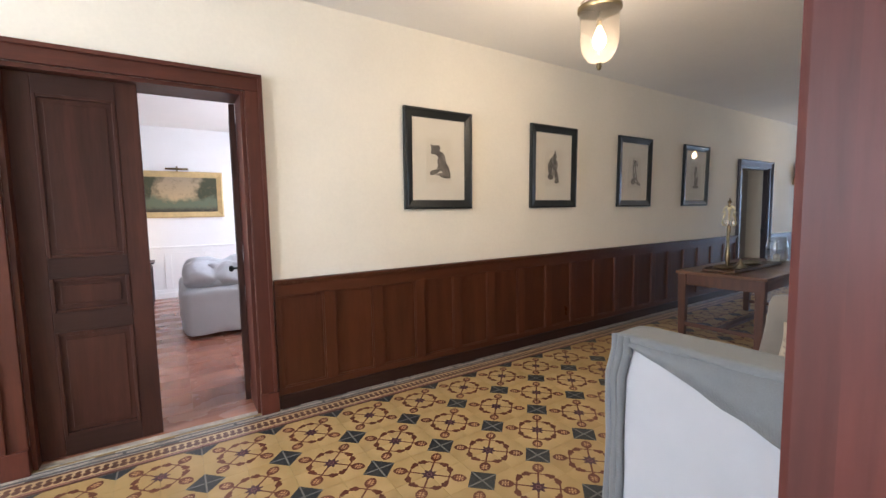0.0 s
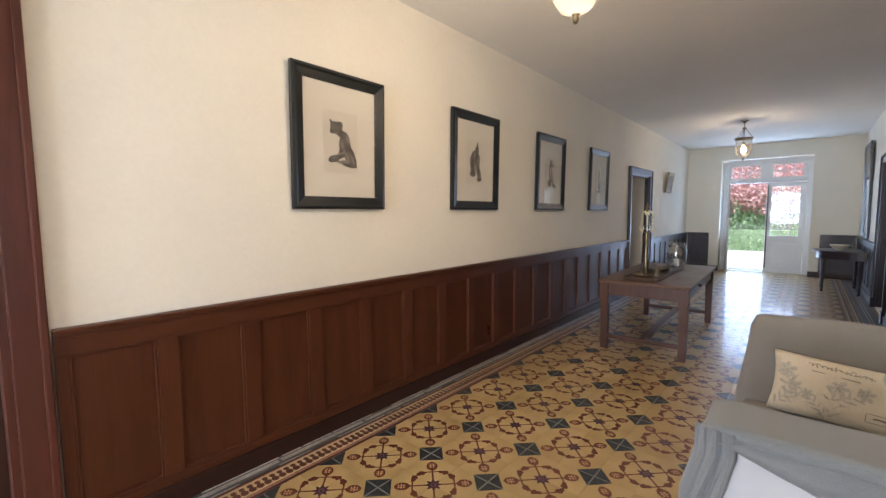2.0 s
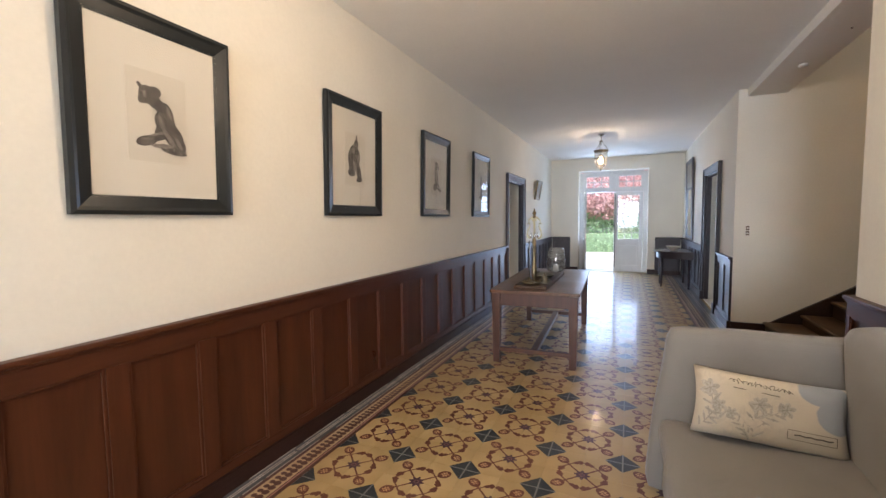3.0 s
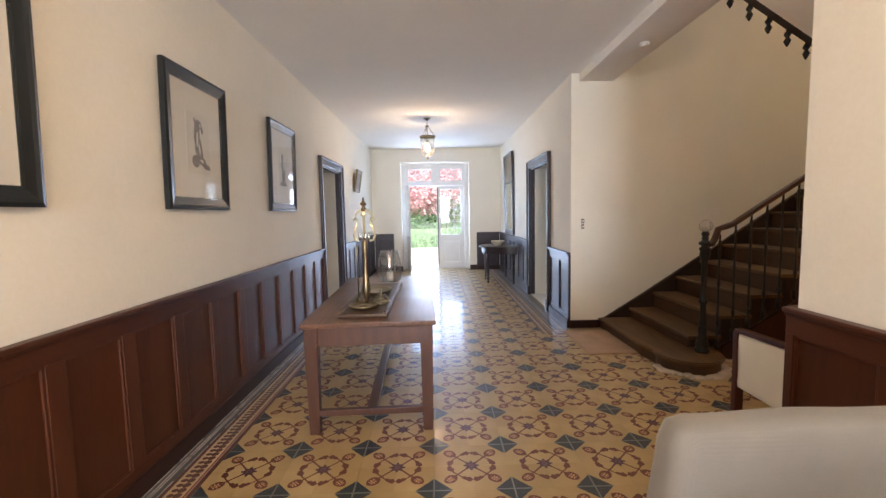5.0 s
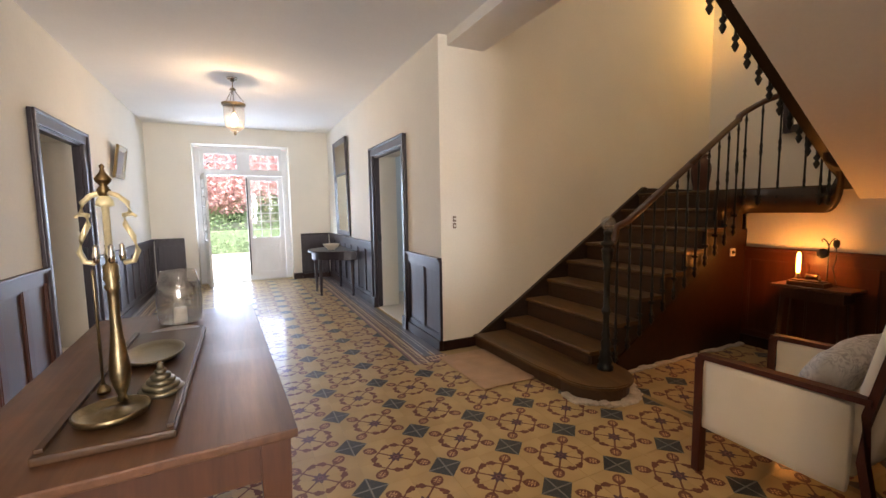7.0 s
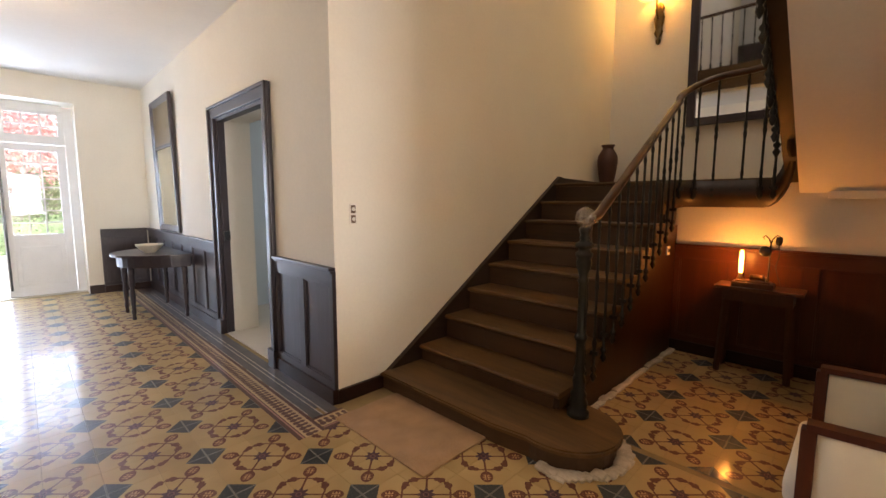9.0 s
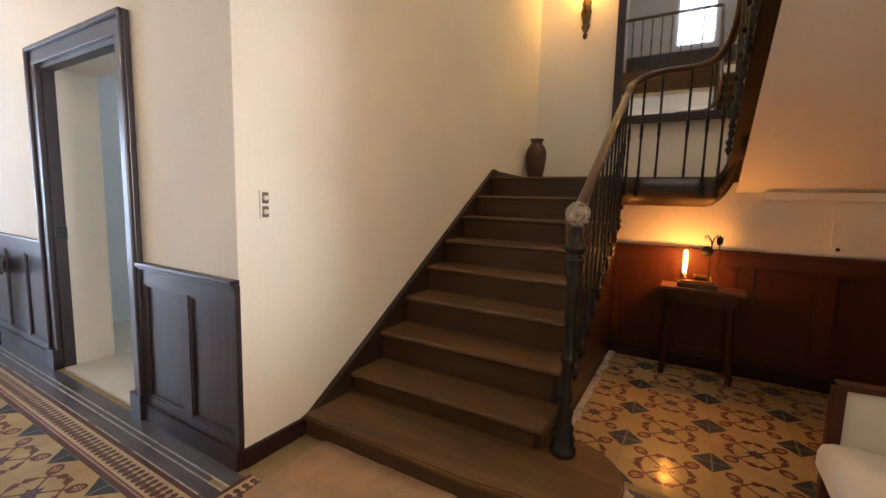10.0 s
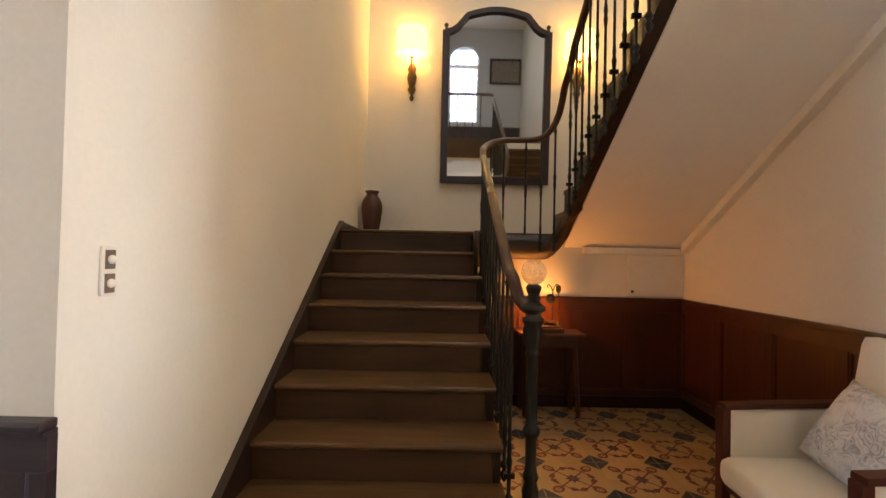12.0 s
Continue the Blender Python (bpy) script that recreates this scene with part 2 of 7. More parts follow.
def print_cloth(name, ground, ink, scale, leaf=None):
    """Cotton with a soft printed flower pattern; leaf adds two large pale leaf shapes at one end."""
    t = Tree(name)
    vec = t.coords("Object")
    sep = t.n("ShaderNodeSeparateXYZ")
    t.t.links.new(vec, sep.inputs[0])
    vor = t.n("ShaderNodeTexVoronoi")
    vor.inputs["Scale"].default_value = scale
    warp = t.n("ShaderNodeVectorMath", operation="ADD")
    nz = t.n("ShaderNodeTexNoise")
    nz.inputs["Scale"].default_value = scale * 0.8
    t.t.links.new(vec, nz.inputs["Vector"])
    t.t.links.new(vec, warp.inputs[0])
    sc = t.n("ShaderNodeVectorMath", operation="SCALE")
    t.t.links.new(nz.outputs["Color"], sc.inputs[0])
    sc.inputs["Scale"].default_value = 0.18
    t.t.links.new(sc.outputs[0], warp.inputs[1])
    t.t.links.new(warp.outputs[0], vor.inputs["Vector"])
    petals = t.ramp(t.m("SINE", t.m("MULTIPLY", vor.outputs["Distance"], 26.0)), -0.2, 0.8)
    soft = t.noise(warp.outputs[0], scale * 1.6, 4)
    spread = t.ramp(t.noise(vec, scale * 0.45, 3), 0.36, 0.50)
    f = t.m("MULTIPLY", t.m("ADD", t.m("MULTIPLY", petals, 0.5), t.m("MULTIPLY", t.ramp(soft, 0.4, 0.65), 0.5)), t.m("MULTIPLY", spread, 0.8))
    x, z = sep.outputs[0], sep.outputs[2]
    if leaf:
        f = t.m("MULTIPLY", f, t.m("MULTIPLY", t.ramp(x, 0.12, 0.02), 0.3))
    col = t.mix(f, ground, ink)
    if leaf:
        for cx, cz, rx, rz in ((0.20, 0.12, 0.10, 0.055), (0.25, 0.03, 0.085, 0.075)):
            a, b = t.m("DIVIDE", t.m("SUBTRACT", x, cx), rx), t.m("DIVIDE", t.m("SUBTRACT", z, cz), rz)
            d = t.m("ADD", t.m("MULTIPLY", a, a), t.m("MULTIPLY", b, b))
            col = t.mix(t.ramp(t.m("ADD", d, t.m("MULTIPLY", soft, 0.3)), 1.2, 1.05), col, leaf)
    t.set(Base_Color=col, Roughness=0.9, Sheen_Weight=0.2)
    t.bump(t.noise(vec, 400, 2), 0.2, 0.003)
    return t.mat


WALL = plain("wall_plaster", (0.80, 0.765, 0.67), 0.85, 0, 0.05, 1.3, 45, 0.12)
CEIL = plain("ceiling_plaster", (0.84, 0.825, 0.785), 0.9, 0, 0.04, 1.1, 40, 0.1)
SALON = plain("white_wall_paint", (0.82, 0.81, 0.79), 0.8, 0, 0.04, 1.5, 50, 0.1)
BLUEWALL = plain("pale_blue_wall_paint", (0.58, 0.64, 0.65), 0.8, 0, 0.05, 1.5, 50, 0.1)
GREYWALL = plain("grey_wall_paint", (0.52, 0.48, 0.43), 0.8, 0, 0.05, 1.5, 50, 0.1)
PANEL_V = wood("wainscot_wood", (0.074, 0.0225, 0.0095), 0.36, 2, 0.26, 16, 0.08, 0.10, 0.26)
PANEL_H = wood("wainscot_rail_wood", (0.070, 0.0215, 0.0092), 0.36, 0, 0.26, 16, 0.08, 0.10, 0.26)
FIELD_V = wood("wainscot_panel_wood", (0.068, 0.0205, 0.0085), 0.32, 2, 0.34, 12, 0.12, 0.10, 0.28)
TRIM_V = wood("door_trim_wood", (0.072, 0.018, 0.009), 0.46, 2, 0.35, 24, 0.04)
TRIM_H = wood("door_trim_wood_flat", (0.072, 0.018, 0.009), 0.46, 0, 0.35, 24, 0.04)
# The blue cast is garden-door sheen put into this dark wood's base colour.
DARK_V = wood("dark_wood_blue_sheen", (0.036, 0.026, 0.031), 0.40, 2, 0.35, 24, 0.35)
DARK_H = wood("dark_wood_blue_sheen_flat", (0.036, 0.026, 0.031), 0.40, 0, 0.35, 24, 0.35)
BASE_W = wood("baseboard_wood", (0.030, 0.0125, 0.009), 0.36, 0, 0.4, 20, 0.12, 0.12, 0.2)
ENTRY_V = wood("worn_red_trim_wood", (0.085, 0.021, 0.016), 0.5, 2, 0.45, 20, 0.05, 0.2, 0.25)
DOOR_V = wood("door_leaf_wood", (0.046, 0.0165, 0.0105), 0.45, 2, 0.55, 16, 0.0, 0.2, 0.2)
DOOR_H = wood("door_rail_wood", (0.033, 0.013, 0.009), 0.45, 0, 0.4, 16, 0.0, 0.2, 0.22)
TABLE_X = wood("table_wood", (0.115, 0.054, 0.030), 0.34, 0, 0.65, 10, 0.05, 0.2, 0.28)
TABLE_V = wood("table_leg_wood", (0.074, 0.029, 0.015), 0.40, 2, 0.35, 18, 0.05)
STAIR_X = wood("stair_tread_wood", (0.110, 0.058, 0.022), 0.38, 0, 0.6, 14, 0.12, 0.2)
STAIR_R = wood("stair_riser_wood", (0.066, 0.034, 0.0165), 0.44, 0, 0.35, 18, 0.1)
STAIR_Y = wood("stair_string_wood", (0.030, 0.017, 0.011), 0.40, 1, 0.35, 18, 0.15)
RAIL_W = wood("handrail_wood", (0.060, 0.026, 0.014), 0.30, 1, 0.3, 18, 0.25)
IRON = plain("cast_iron_paint", (0.016, 0.017, 0.015), 0.38, 0.3, 0.25, 12, 90, 0.15)
BRASS = plain("worn_brass", (0.25, 0.20, 0.115), 0.38, 1.0, 0.3, 9, 70, 0.08)
BRONZE = plain("antique_bronze", (0.16, 0.11, 0.05), 0.35, 1.0, 0.35, 14, 90, 0.2)
PALE_BRASS = plain("pale_brass", (0.82, 0.74, 0.46), 0.35, 0.35, 0.15, 12, 90, 0.05)
BLACK_F = wood("black_frame_wood", (0.013, 0.016, 0.017), 0.34, 2, 0.3, 24, 0.25)
PAPER = plain("cream_paper", (0.74, 0.70, 0.61), 0.9, 0, 0.03, 4, 120, 0.05)
PAPER2 = plain("print_paper", (0.68, 0.635, 0.54), 0.9, 0, 0.05, 6, 120, 0.05)
INK = plain("print_ink", (0.13, 0.115, 0.10), 0.9, 0, 0.6, 22, 60, 0.0)
INK2 = plain("faded_print_ink", (0.25, 0.225, 0.195), 0.9, 0, 0.45, 22, 60, 0.0)
WHITE_P = plain("white_joinery_paint", (0.72, 0.72, 0.71), 0.45, 0, 0.06, 4, 60, 0.06)
GREY_C = cloth("grey_slipcover", (0.20, 0.184, 0.163), 0.95, 380, 0.1)
RIB_C = cloth("grey_ribbed_throw", (0.17, 0.180, 0.190), 0.95, 300, 0.15, 120.0)
WHITE_C = cloth("white_cotton", (0.45, 0.46, 0.49), 0.9, 500, 0.04)
CREAM_C = cloth("cream_upholstery", (0.78, 0.72, 0.59), 0.9, 450, 0.05)
KNIT_C = cloth("knitted_throw", (0.55, 0.45, 0.33), 0.95, 90, 0.4, 40.0)
MAT_C = cloth("coir_mat", (0.36, 0.21, 0.10), 0.98, 160, 0.3, 0.0)
PILLOW_1 = print_cloth("printed_linen", (0.60, 0.53, 0.41), (0.30, 0.27, 0.23), 13, (0.34, 0.36, 0.38))
PILLOW_2 = print_cloth("printed_grey_linen", (0.66, 0.635, 0.60), (0.22, 0.205, 0.21), 13)
PRINT_L = plain("faded_grey_print", (0.44, 0.40, 0.335), 0.9, 0, 0.3, 40, 160, 0.0)
PRINT_D = plain("grey_print", (0.33, 0.30, 0.25), 0.9, 0, 0.3, 40, 160, 0.0)
SCRIPT = plain("printed_script", (0.12, 0.10, 0.08), 0.9)
TILE = tile_material()
BORDER = border_material()
GROUT = plain("tile_grout", (0.30, 0.215, 0.10), 0.8, 0, 0.2, 8, 80, 0.1)
WORN = plain("worn_cement_joint", (0.42, 0.38, 0.33), 0.7, 0, 0.4, 9, 60, 0.1)
STONE = plain("slate_strip", (0.082, 0.078, 0.082), 0.34, 0, 0.6, 7, 34, 0.15, (0.15, 1, 1), 0.5)
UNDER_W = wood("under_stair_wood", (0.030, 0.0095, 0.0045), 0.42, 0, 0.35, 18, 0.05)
PARQUET = wood("parquet_wood", (0.36, 0.155, 0.10), 0.26, 0, 0.3, 14, 0.35)
PARQUET_2 = wood("dark_parquet_wood", (0.31, 0.125, 0.08), 0.26, 1, 0.3, 14, 0.35)
PALEFLOOR = plain("pale_stone_floor", (0.55, 0.50, 0.42), 0.5, 0, 0.08, 3, 50, 0.1)
PANE = thin_pane("window_pane")
BALLGLASS = thin_pane("ball_glass", (0.92, 0.92, 0.90), 2.2, 0.05, 0.07)
SILL = plain("worn_wood_sill", (0.17, 0.115, 0.075), 0.6, 0, 0.3, 5, 60, 0.15)
PICGLASS = thin_pane("picture_glass", (0.97, 0.97, 0.97), 0.0, 0.02)
FROST = thin_pane("lamp_glass", (0.93, 0.92, 0.90), 0.5, 0.05, 0.010)
JARGLASS = thin_pane("jar_glass", (0.94, 0.95, 0.95), 1.2, 0.03, 0.05)
UPWALL = plain("upper_hall_paint", (0.54, 0.59, 0.65), 0.85, 0, 0.05, 1.3, 45, 0.1)
MIRROR = Tree("silvered_mirror").set(Base_Color=(0.80, 0.84, 0.86), Metallic=1.0, Roughness=0.03)
OLDMIRROR = Tree("aged_mirror").set(Base_Color=(0.70, 0.71, 0.62), Metallic=1.0, Roughness=0.12)
BULB = glow("pendant_bulb", (1.0, 0.66, 0.34), 10)
FILAMENT = glow("amber_bulb", (1.0, 0.36, 0.06), 13)
SALONSHADE = glow("warm_lamp_shade", (1.0, 0.82, 0.58), 1.1)
SHADE = glow("lit_lamp_shade", (1.0, 0.70, 0.20), 0.95)
TERRA = plain("dark_terracotta", (0.085, 0.032, 0.020), 0.5, 0, 0.25, 9, 60, 0.15)
WAX = plain("candle_wax", (0.80, 0.76, 0.68), 0.6, 0, 0.03)
PEWTER = plain("dull_pewter", (0.20, 0.175, 0.12), 0.4, 0.8, 0.2, 14, 90, 0.1)
CHROME = plain("nickel_plate", (0.55, 0.53, 0.50), 0.25, 1.0, 0.1)
PLASTERBASE = plain("crumbled_mortar", (0.50, 0.43, 0.33), 0.95, 0, 0.25, 14, 60, 0.5)
GILT = plain("gilt_frame", (0.58, 0.43, 0.20), 0.5, 0.25, 0.2, 9, 60, 0.15)
CERAMIC = plain("cream_ceramic", (0.60, 0.54, 0.44), 0.3, 0, 0.12, 14, 60, 0.05)


def landscape_material():
    t = Tree("painted_landscape")
    vec = t.coords("Object")
    sep = t.n("ShaderNodeSeparateXYZ")
    t.t.links.new(vec, sep.inputs[0])
    big, fine = t.noise(vec, 4, 6), t.noise(vec, 22, 5, 0.7)
    x, z = sep.outputs[0], sep.outputs[2]
    sky_c = t.mix(t.ramp(z, -0.1, 0.3), (0.50, 0.36, 0.19), (0.36, 0.28, 0.18))
    side = t.m("ADD", t.m("ABSOLUTE", x), t.m("MULTIPLY", t.m("SUBTRACT", big, 0.5), 0.9))
    col = t.mix(t.ramp(side, 0.25, 0.42), sky_c, (0.05, 0.055, 0.025))
    hill = t.m("ADD", z, t.m("MULTIPLY", t.m("SUBTRACT", big, 0.5), 0.5))
    col = t.mix(t.ramp(hill, -0.02, -0.12), col, (0.13, 0.15, 0.09))
    col = t.mix(t.ramp(t.m("ADD", z, t.m("MULTIPLY", fine, 0.1)), -0.18, -0.26), col, (0.04, 0.03, 0.018))
    col = t.mix(t.ramp(fine, 0.55, 0.75), col, (0.16, 0.13, 0.06))
    t.set(Base_Color=col, Roughness=0.4)
    t.bump(fine, 0.15, 0.003)
    return t.mat


LANDSCAPE = landscape_material()


# ---- mesh helpers ----
def box(bm, x0, x1, y0, y1, z0, z1, bevel=0.0):
    vs = [bm.verts.new((x, y, z)) for z in (z0, z1) for x, y in ((x0, y0), (x1, y0), (x1, y1), (x0, y1))]
    fs = [bm.faces.new([vs[i] for i in f]) for f in ((3, 2, 1, 0), (4, 5, 6, 7), (0, 1, 5, 4), (1, 2, 6, 5), (2, 3, 7, 6), (3, 0, 4, 7))]
    if bevel:
        edges = list({e for f in fs for e in f.edges})
        bmesh.ops.bevel(bm, geom=edges, offset=bevel, segments=2, profile=0.6, affect="EDGES")
    return bm


def boxes(*rows, bevel=0.0):
    bm = bmesh.new()
    for r in rows:
        box(bm, *r, bevel=bevel)
    return bm


def lathe(profile, segs=20, bm=None, at=(0, 0, 0), turn=None):
    """A turned shape from (radius, height) pairs round the z axis."""
    bm = bm or bmesh.new()
    m = Matrix.Translation(at) @ (turn or Matrix.Identity(4))
    rings = []
    for r, z in profile:
        if r < 1e-5:
            rings.append([bm.verts.new(m @ Vector((0, 0, z)))])
        else:
            rings.append([bm.verts.new(m @ Vector((r * math.cos(a), r * math.sin(a), z))) for a in (2 * math.pi * i / segs for i in range(segs))])
    for a, b in zip(rings, rings[1:]):
        for i in range(segs):
            j = (i + 1) % segs
            if len(a) > 1 and len(b) > 1:
                bm.faces.new((a[i], a[j], b[j], b[i]))
            elif len(a) > 1:
                bm.faces.new((a[i], a[j], b[0]))
            elif len(b) > 1:
                bm.faces.new((a[0], b[j], b[i]))
    for ring, flip in ((rings[0], True), (rings[-1], False)):
        if len(ring) > 1:
            bm.faces.new(ring[::-1] if flip else ring)
    return bm


def sweep(path, section, closed_ends=True, bm=None, up=Vector((0, 0, 1)), upright=False):
    """A bar along a path; section is a list of (sideways, upward) pairs. upright keeps the section vertical."""
    bm = bm or bmesh.new()
    pts = [Vector(p) for p in path]
    rings = []
    for i, p in enumerate(pts):
        d = (pts[min(i + 1, len(pts) - 1)] - pts[max(i - 1, 0)]).normalized()
        side = d.cross(up)
        side = side.normalized() if side.length > 1e-4 else Vector((1, 0, 0))
        top = up if upright else side.cross(d).normalized()
        rings.append([bm.verts.new(p + side * a + top * b) for a, b in section])
    n = len(section)
    for a, b in zip(rings, rings[1:]):
        for i in range(n):
            j = (i + 1) % n
            bm.faces.new((a[i], b[i], b[j], a[j]))
    if closed_ends:
        bm.faces.new(rings[0])
        bm.faces.new(rings[-1][::-1])
    bmesh.ops.recalc_face_normals(bm, faces=bm.faces)
    return bm


def circle(r, n=8):
    return [(r * math.cos(2 * math.pi * i / n), r * math.sin(2 * math.pi * i / n)) for i in range(n)]


def rounded(x0, x1, y0, y1, z0, z1, r=0.05, n=8, wobble=0.0, seed=0.0, freq=4.0):
    """A soft box: rounded edges and a little slack in the surface."""
    bm = bmesh.new()
    bmesh.ops.create_cube(bm, size=2)
    bmesh.ops.subdivide_edges(bm, edges=bm.edges, cuts=n, use_grid_fill=True)
    c = Vector(((x0 + x1) / 2, (y0 + y1) / 2, (z0 + z1) / 2))
    h = Vector(((x1 - x0) / 2, (y1 - y0) / 2, (z1 - z0) / 2))
    r = min(r, *h)
    for v in bm.verts:
        p = Vector([max(-1, min(1, a * 1.0)) * b for a, b in zip(v.co, h)])
        q = Vector([max(-(b - r), min(b - r, a)) for a, b in zip(p, h)])
        d = p - q
        p = q + d.normalized() * r if d.length > 1e-6 else p
        if wobble:
            w = c + p
            p += noise.noise_vector(w * freq + Vector((seed, seed, 0))) * wobble
        v.co = c + p
    return bm


def pillow(w, h, t, n=12, seed=1.0):
    """A stuffed cushion, flat in the x-z plane, with pulled-out corners."""
    bm = bmesh.new()
    sheets = []
    for s in (1, -1):
        rows = []
        for i in range(n + 1):
            row = []
            for j in range(n + 1):
                u, v = 2 * i / n - 1, 2 * j / n - 1
                k = ((1 - u ** 4) * (1 - v ** 4)) ** 0.55
                pin = 1 - 0.06 * (1 - abs(u) ** 2) * (abs(v) ** 3) - 0.06 * (1 - abs(v) ** 2) * (abs(u) ** 3)
                wob = noise.noise(Vector((u * 2 + seed, v * 2, s))) * 0.012 * k
                row.append(bm.verts.new((u * w / 2 * pin, s * (k * t / 2 + wob), v * h / 2 * pin)))
            rows.append(row)
        for i in range(n):
            for j in range(n):
                f = (rows[i][j], rows[i + 1][j], rows[i + 1][j + 1], rows[i][j + 1])
                bm.faces.new(f if s < 0 else f[::-1])
        sheets.append(rows)
    bmesh.ops.remove_doubles(bm, verts=bm.verts, dist=0.0005)
    return bm


def link_mesh(name, bm, material, smooth=False):
    me = bpy.data.meshes.new(name)
    bm.normal_update()
    bm.to_mesh(me)
    bm.free()
    me.materials.append(material)
    if smooth:
        me.shade_smooth()
    return me


def part(name, bm, material, parent, label="", smooth=False):
    """ONE mesh under a thing or under a part, its points given in world metres or in the thing's own frame."""
    ob = new(name, link_mesh(name, bm, material, smooth))
    ob.parent = parent
    if label:
        ob["label"] = label
    return ob


def thing(name, label, category, at=(0, 0, 0), group="", kind=""):
    ob = new(name)
    ob.location = at
    ob.empty_display_size = 0.1
    return tagged(ob, label, category, group, kind)


def solid(name, bm, material, label, category, at=(0, 0, 0), group="", kind="", smooth=False):
    ob = new(name, link_mesh(name, bm, material, smooth))
    ob.location = at
    return tagged(ob, label, category, group, kind)


def place(ob, m):
    ob.matrix_basis = m
    return ob


def wall(name, axis, at, thick, u0, u1, z0, z1, holes, material, label):
    """A thick wall along x or y from cells, with openings (u0, u1, z0, z1) that go through it."""
    us = sorted({u0, u1, *[a for h in holes for a in h[:2]]})
    zs = sorted({z0, z1, *[a for h in holes for a in h[2:]]})

    def full(i, j):
        if not (0 <= i < len(us) - 1 and 0 <= j < len(zs) - 1):
            return False
        u, z = (us[i] + us[i + 1]) / 2, (zs[j] + zs[j + 1]) / 2
        return not any(h[0] < u < h[1] and h[2] < z < h[3] for h in holes)
    bm = bmesh.new()
    cache = {}

    def vert(u, w, z):
        k = (round(u, 4), round(w, 4), round(z, 4))
        if k not in cache:
            cache[k] = bm.verts.new((u, w, z) if axis == "x" else (w, u, z))
        return cache[k]
    a, b = at, at + thick
    for i in range(len(us) - 1):
        for j in range(len(zs) - 1):
            if not full(i, j):
                continue
            p, q, r, s = us[i], us[i + 1], zs[j], zs[j + 1]
            for w in (a, b):
                bm.faces.new([vert(*c) for c in ((p, w, r), (q, w, r), (q, w, s), (p, w, s))])
            for side, quad in (((i - 1, j), ((p, a, r), (p, b, r), (p, b, s), (p, a, s))), ((i + 1, j), ((q, a, r), (q, b, r), (q, b, s), (q, a, s))),
                               ((i, j - 1), ((p, a, r), (q, a, r), (q, b, r), (p, b, r))), ((i, j + 1), ((p, a, s), (q, a, s), (q, b, s), (p, b, s)))):
                if not full(*side):
                    bm.faces.new([vert(*c) for c in quad])
    bmesh.ops.recalc_face_normals(bm, faces=bm.faces)
    return solid(name, bm, material, label, "wall", kind="structure")


def slab(name, x0, x1, y0, y1, z0, z1, material, label, category):
    return solid(name, boxes((x0, x1, y0, y1, z0, z1)), material, label, category, kind="structure")


# ---- the plan ----
LEFT, RIGHT, ENDX, CEILZ = 3.365, -0.03, 13.42, 3.21   # faces of the hall
STAIRX, PIERX, BACKY, UPZ, TOPZ = 7.6, 4.25, -4.36, 3.55, 7.5
D1, D2, D3 = (-0.87, 0.45, 2.46), (8.54, 9.72, 2.27), (8.645, 9.875, 2.285)   # openings: from, to, top
ENTRY = (-0.72, 0.24, 2.3)
HALLX0 = -7.0

wall("wall_north", "x", LEFT, 0.34, HALLX0, ENDX, -0.1, CEILZ + 0.1, [(D1[0], D1[1], -0.1, D1[2]), (D2[0], D2[1], -0.1, D2[2])], WALL, "long cream plaster wall above dark panelling")
# The opening at x -5.6 to -4.2 is invented for the south fill lamp.
wall("wall_south_hall", "x", RIGHT - 0.26, 0.26, HALLX0, PIERX - 0.04, -0.1, CEILZ + 0.1, [(ENTRY[0], ENTRY[1], -0.1, ENTRY[2]), (-5.6, -4.2, 0.75, 2.75)], WALL, "cream plaster wall behind the sofa")
wall("wall_south_far", "x", RIGHT - 0.34, 0.34, STAIRX, ENDX, -0.1, CEILZ + 0.1, [(D3[0], D3[1], -0.1, D3[2])], WALL, "cream plaster wall beside the stairs")
wall("wall_east", "y", ENDX, 0.5, RIGHT - 0.34, LEFT + 0.34, -0.1, CEILZ + 0.1, [(0.80, 2.60, -0.1, 2.86)], WALL, "cream end wall around the garden door")
wall("wall_west", "y", HALLX0 - 0.2, 0.2, RIGHT - 0.26, LEFT + 0.34, -0.1, CEILZ + 0.1, [(0.6, 2.8, 0.7, 2.8)], WALL, "plain cream end wall of the hall")
ww = thing("window_west", "white casement window at the hall end", "window", (HALLX0 - 0.1, 1.7, 0.7), kind="structure")
part("window_frame", boxes((-0.04, 0.04, -1.1, -1.03, 0, 2.1), (-0.04, 0.04, 1.03, 1.1, 0, 2.1), (-0.04, 0.04, -1.03, 1.03, 0, 0.07), (-0.04, 0.04, -1.03, 1.03, 2.03, 2.1), (-0.04, 0.04, -0.05, 0.05, 0.07, 2.03)), WHITE_P, ww)
# Invented window, always out of view, dressing the south fill opening.
ws = thing("added_window_south", "added white casement window in the unseen part of the south wall", "window", (-4.9, RIGHT - 0.2, 0.75), kind="structure")
part("window_frame", boxes((-0.7, -0.64, -0.04, 0.04, 0, 2.0), (0.64, 0.7, -0.04, 0.04, 0, 2.0), (-0.64, 0.64, -0.04, 0.04, 0, 0.07), (-0.64, 0.64, -0.04, 0.04, 1.93, 2.0), (-0.045, 0.045, -0.04, 0.04, 0.07, 1.93)), WHITE_P, ws)
wall("wall_stair_east", "y", STAIRX, 0.24, BACKY - 0.24, RIGHT - 0.34, -0.1, TOPZ, [], WALL, "tall cream wall along the staircase")
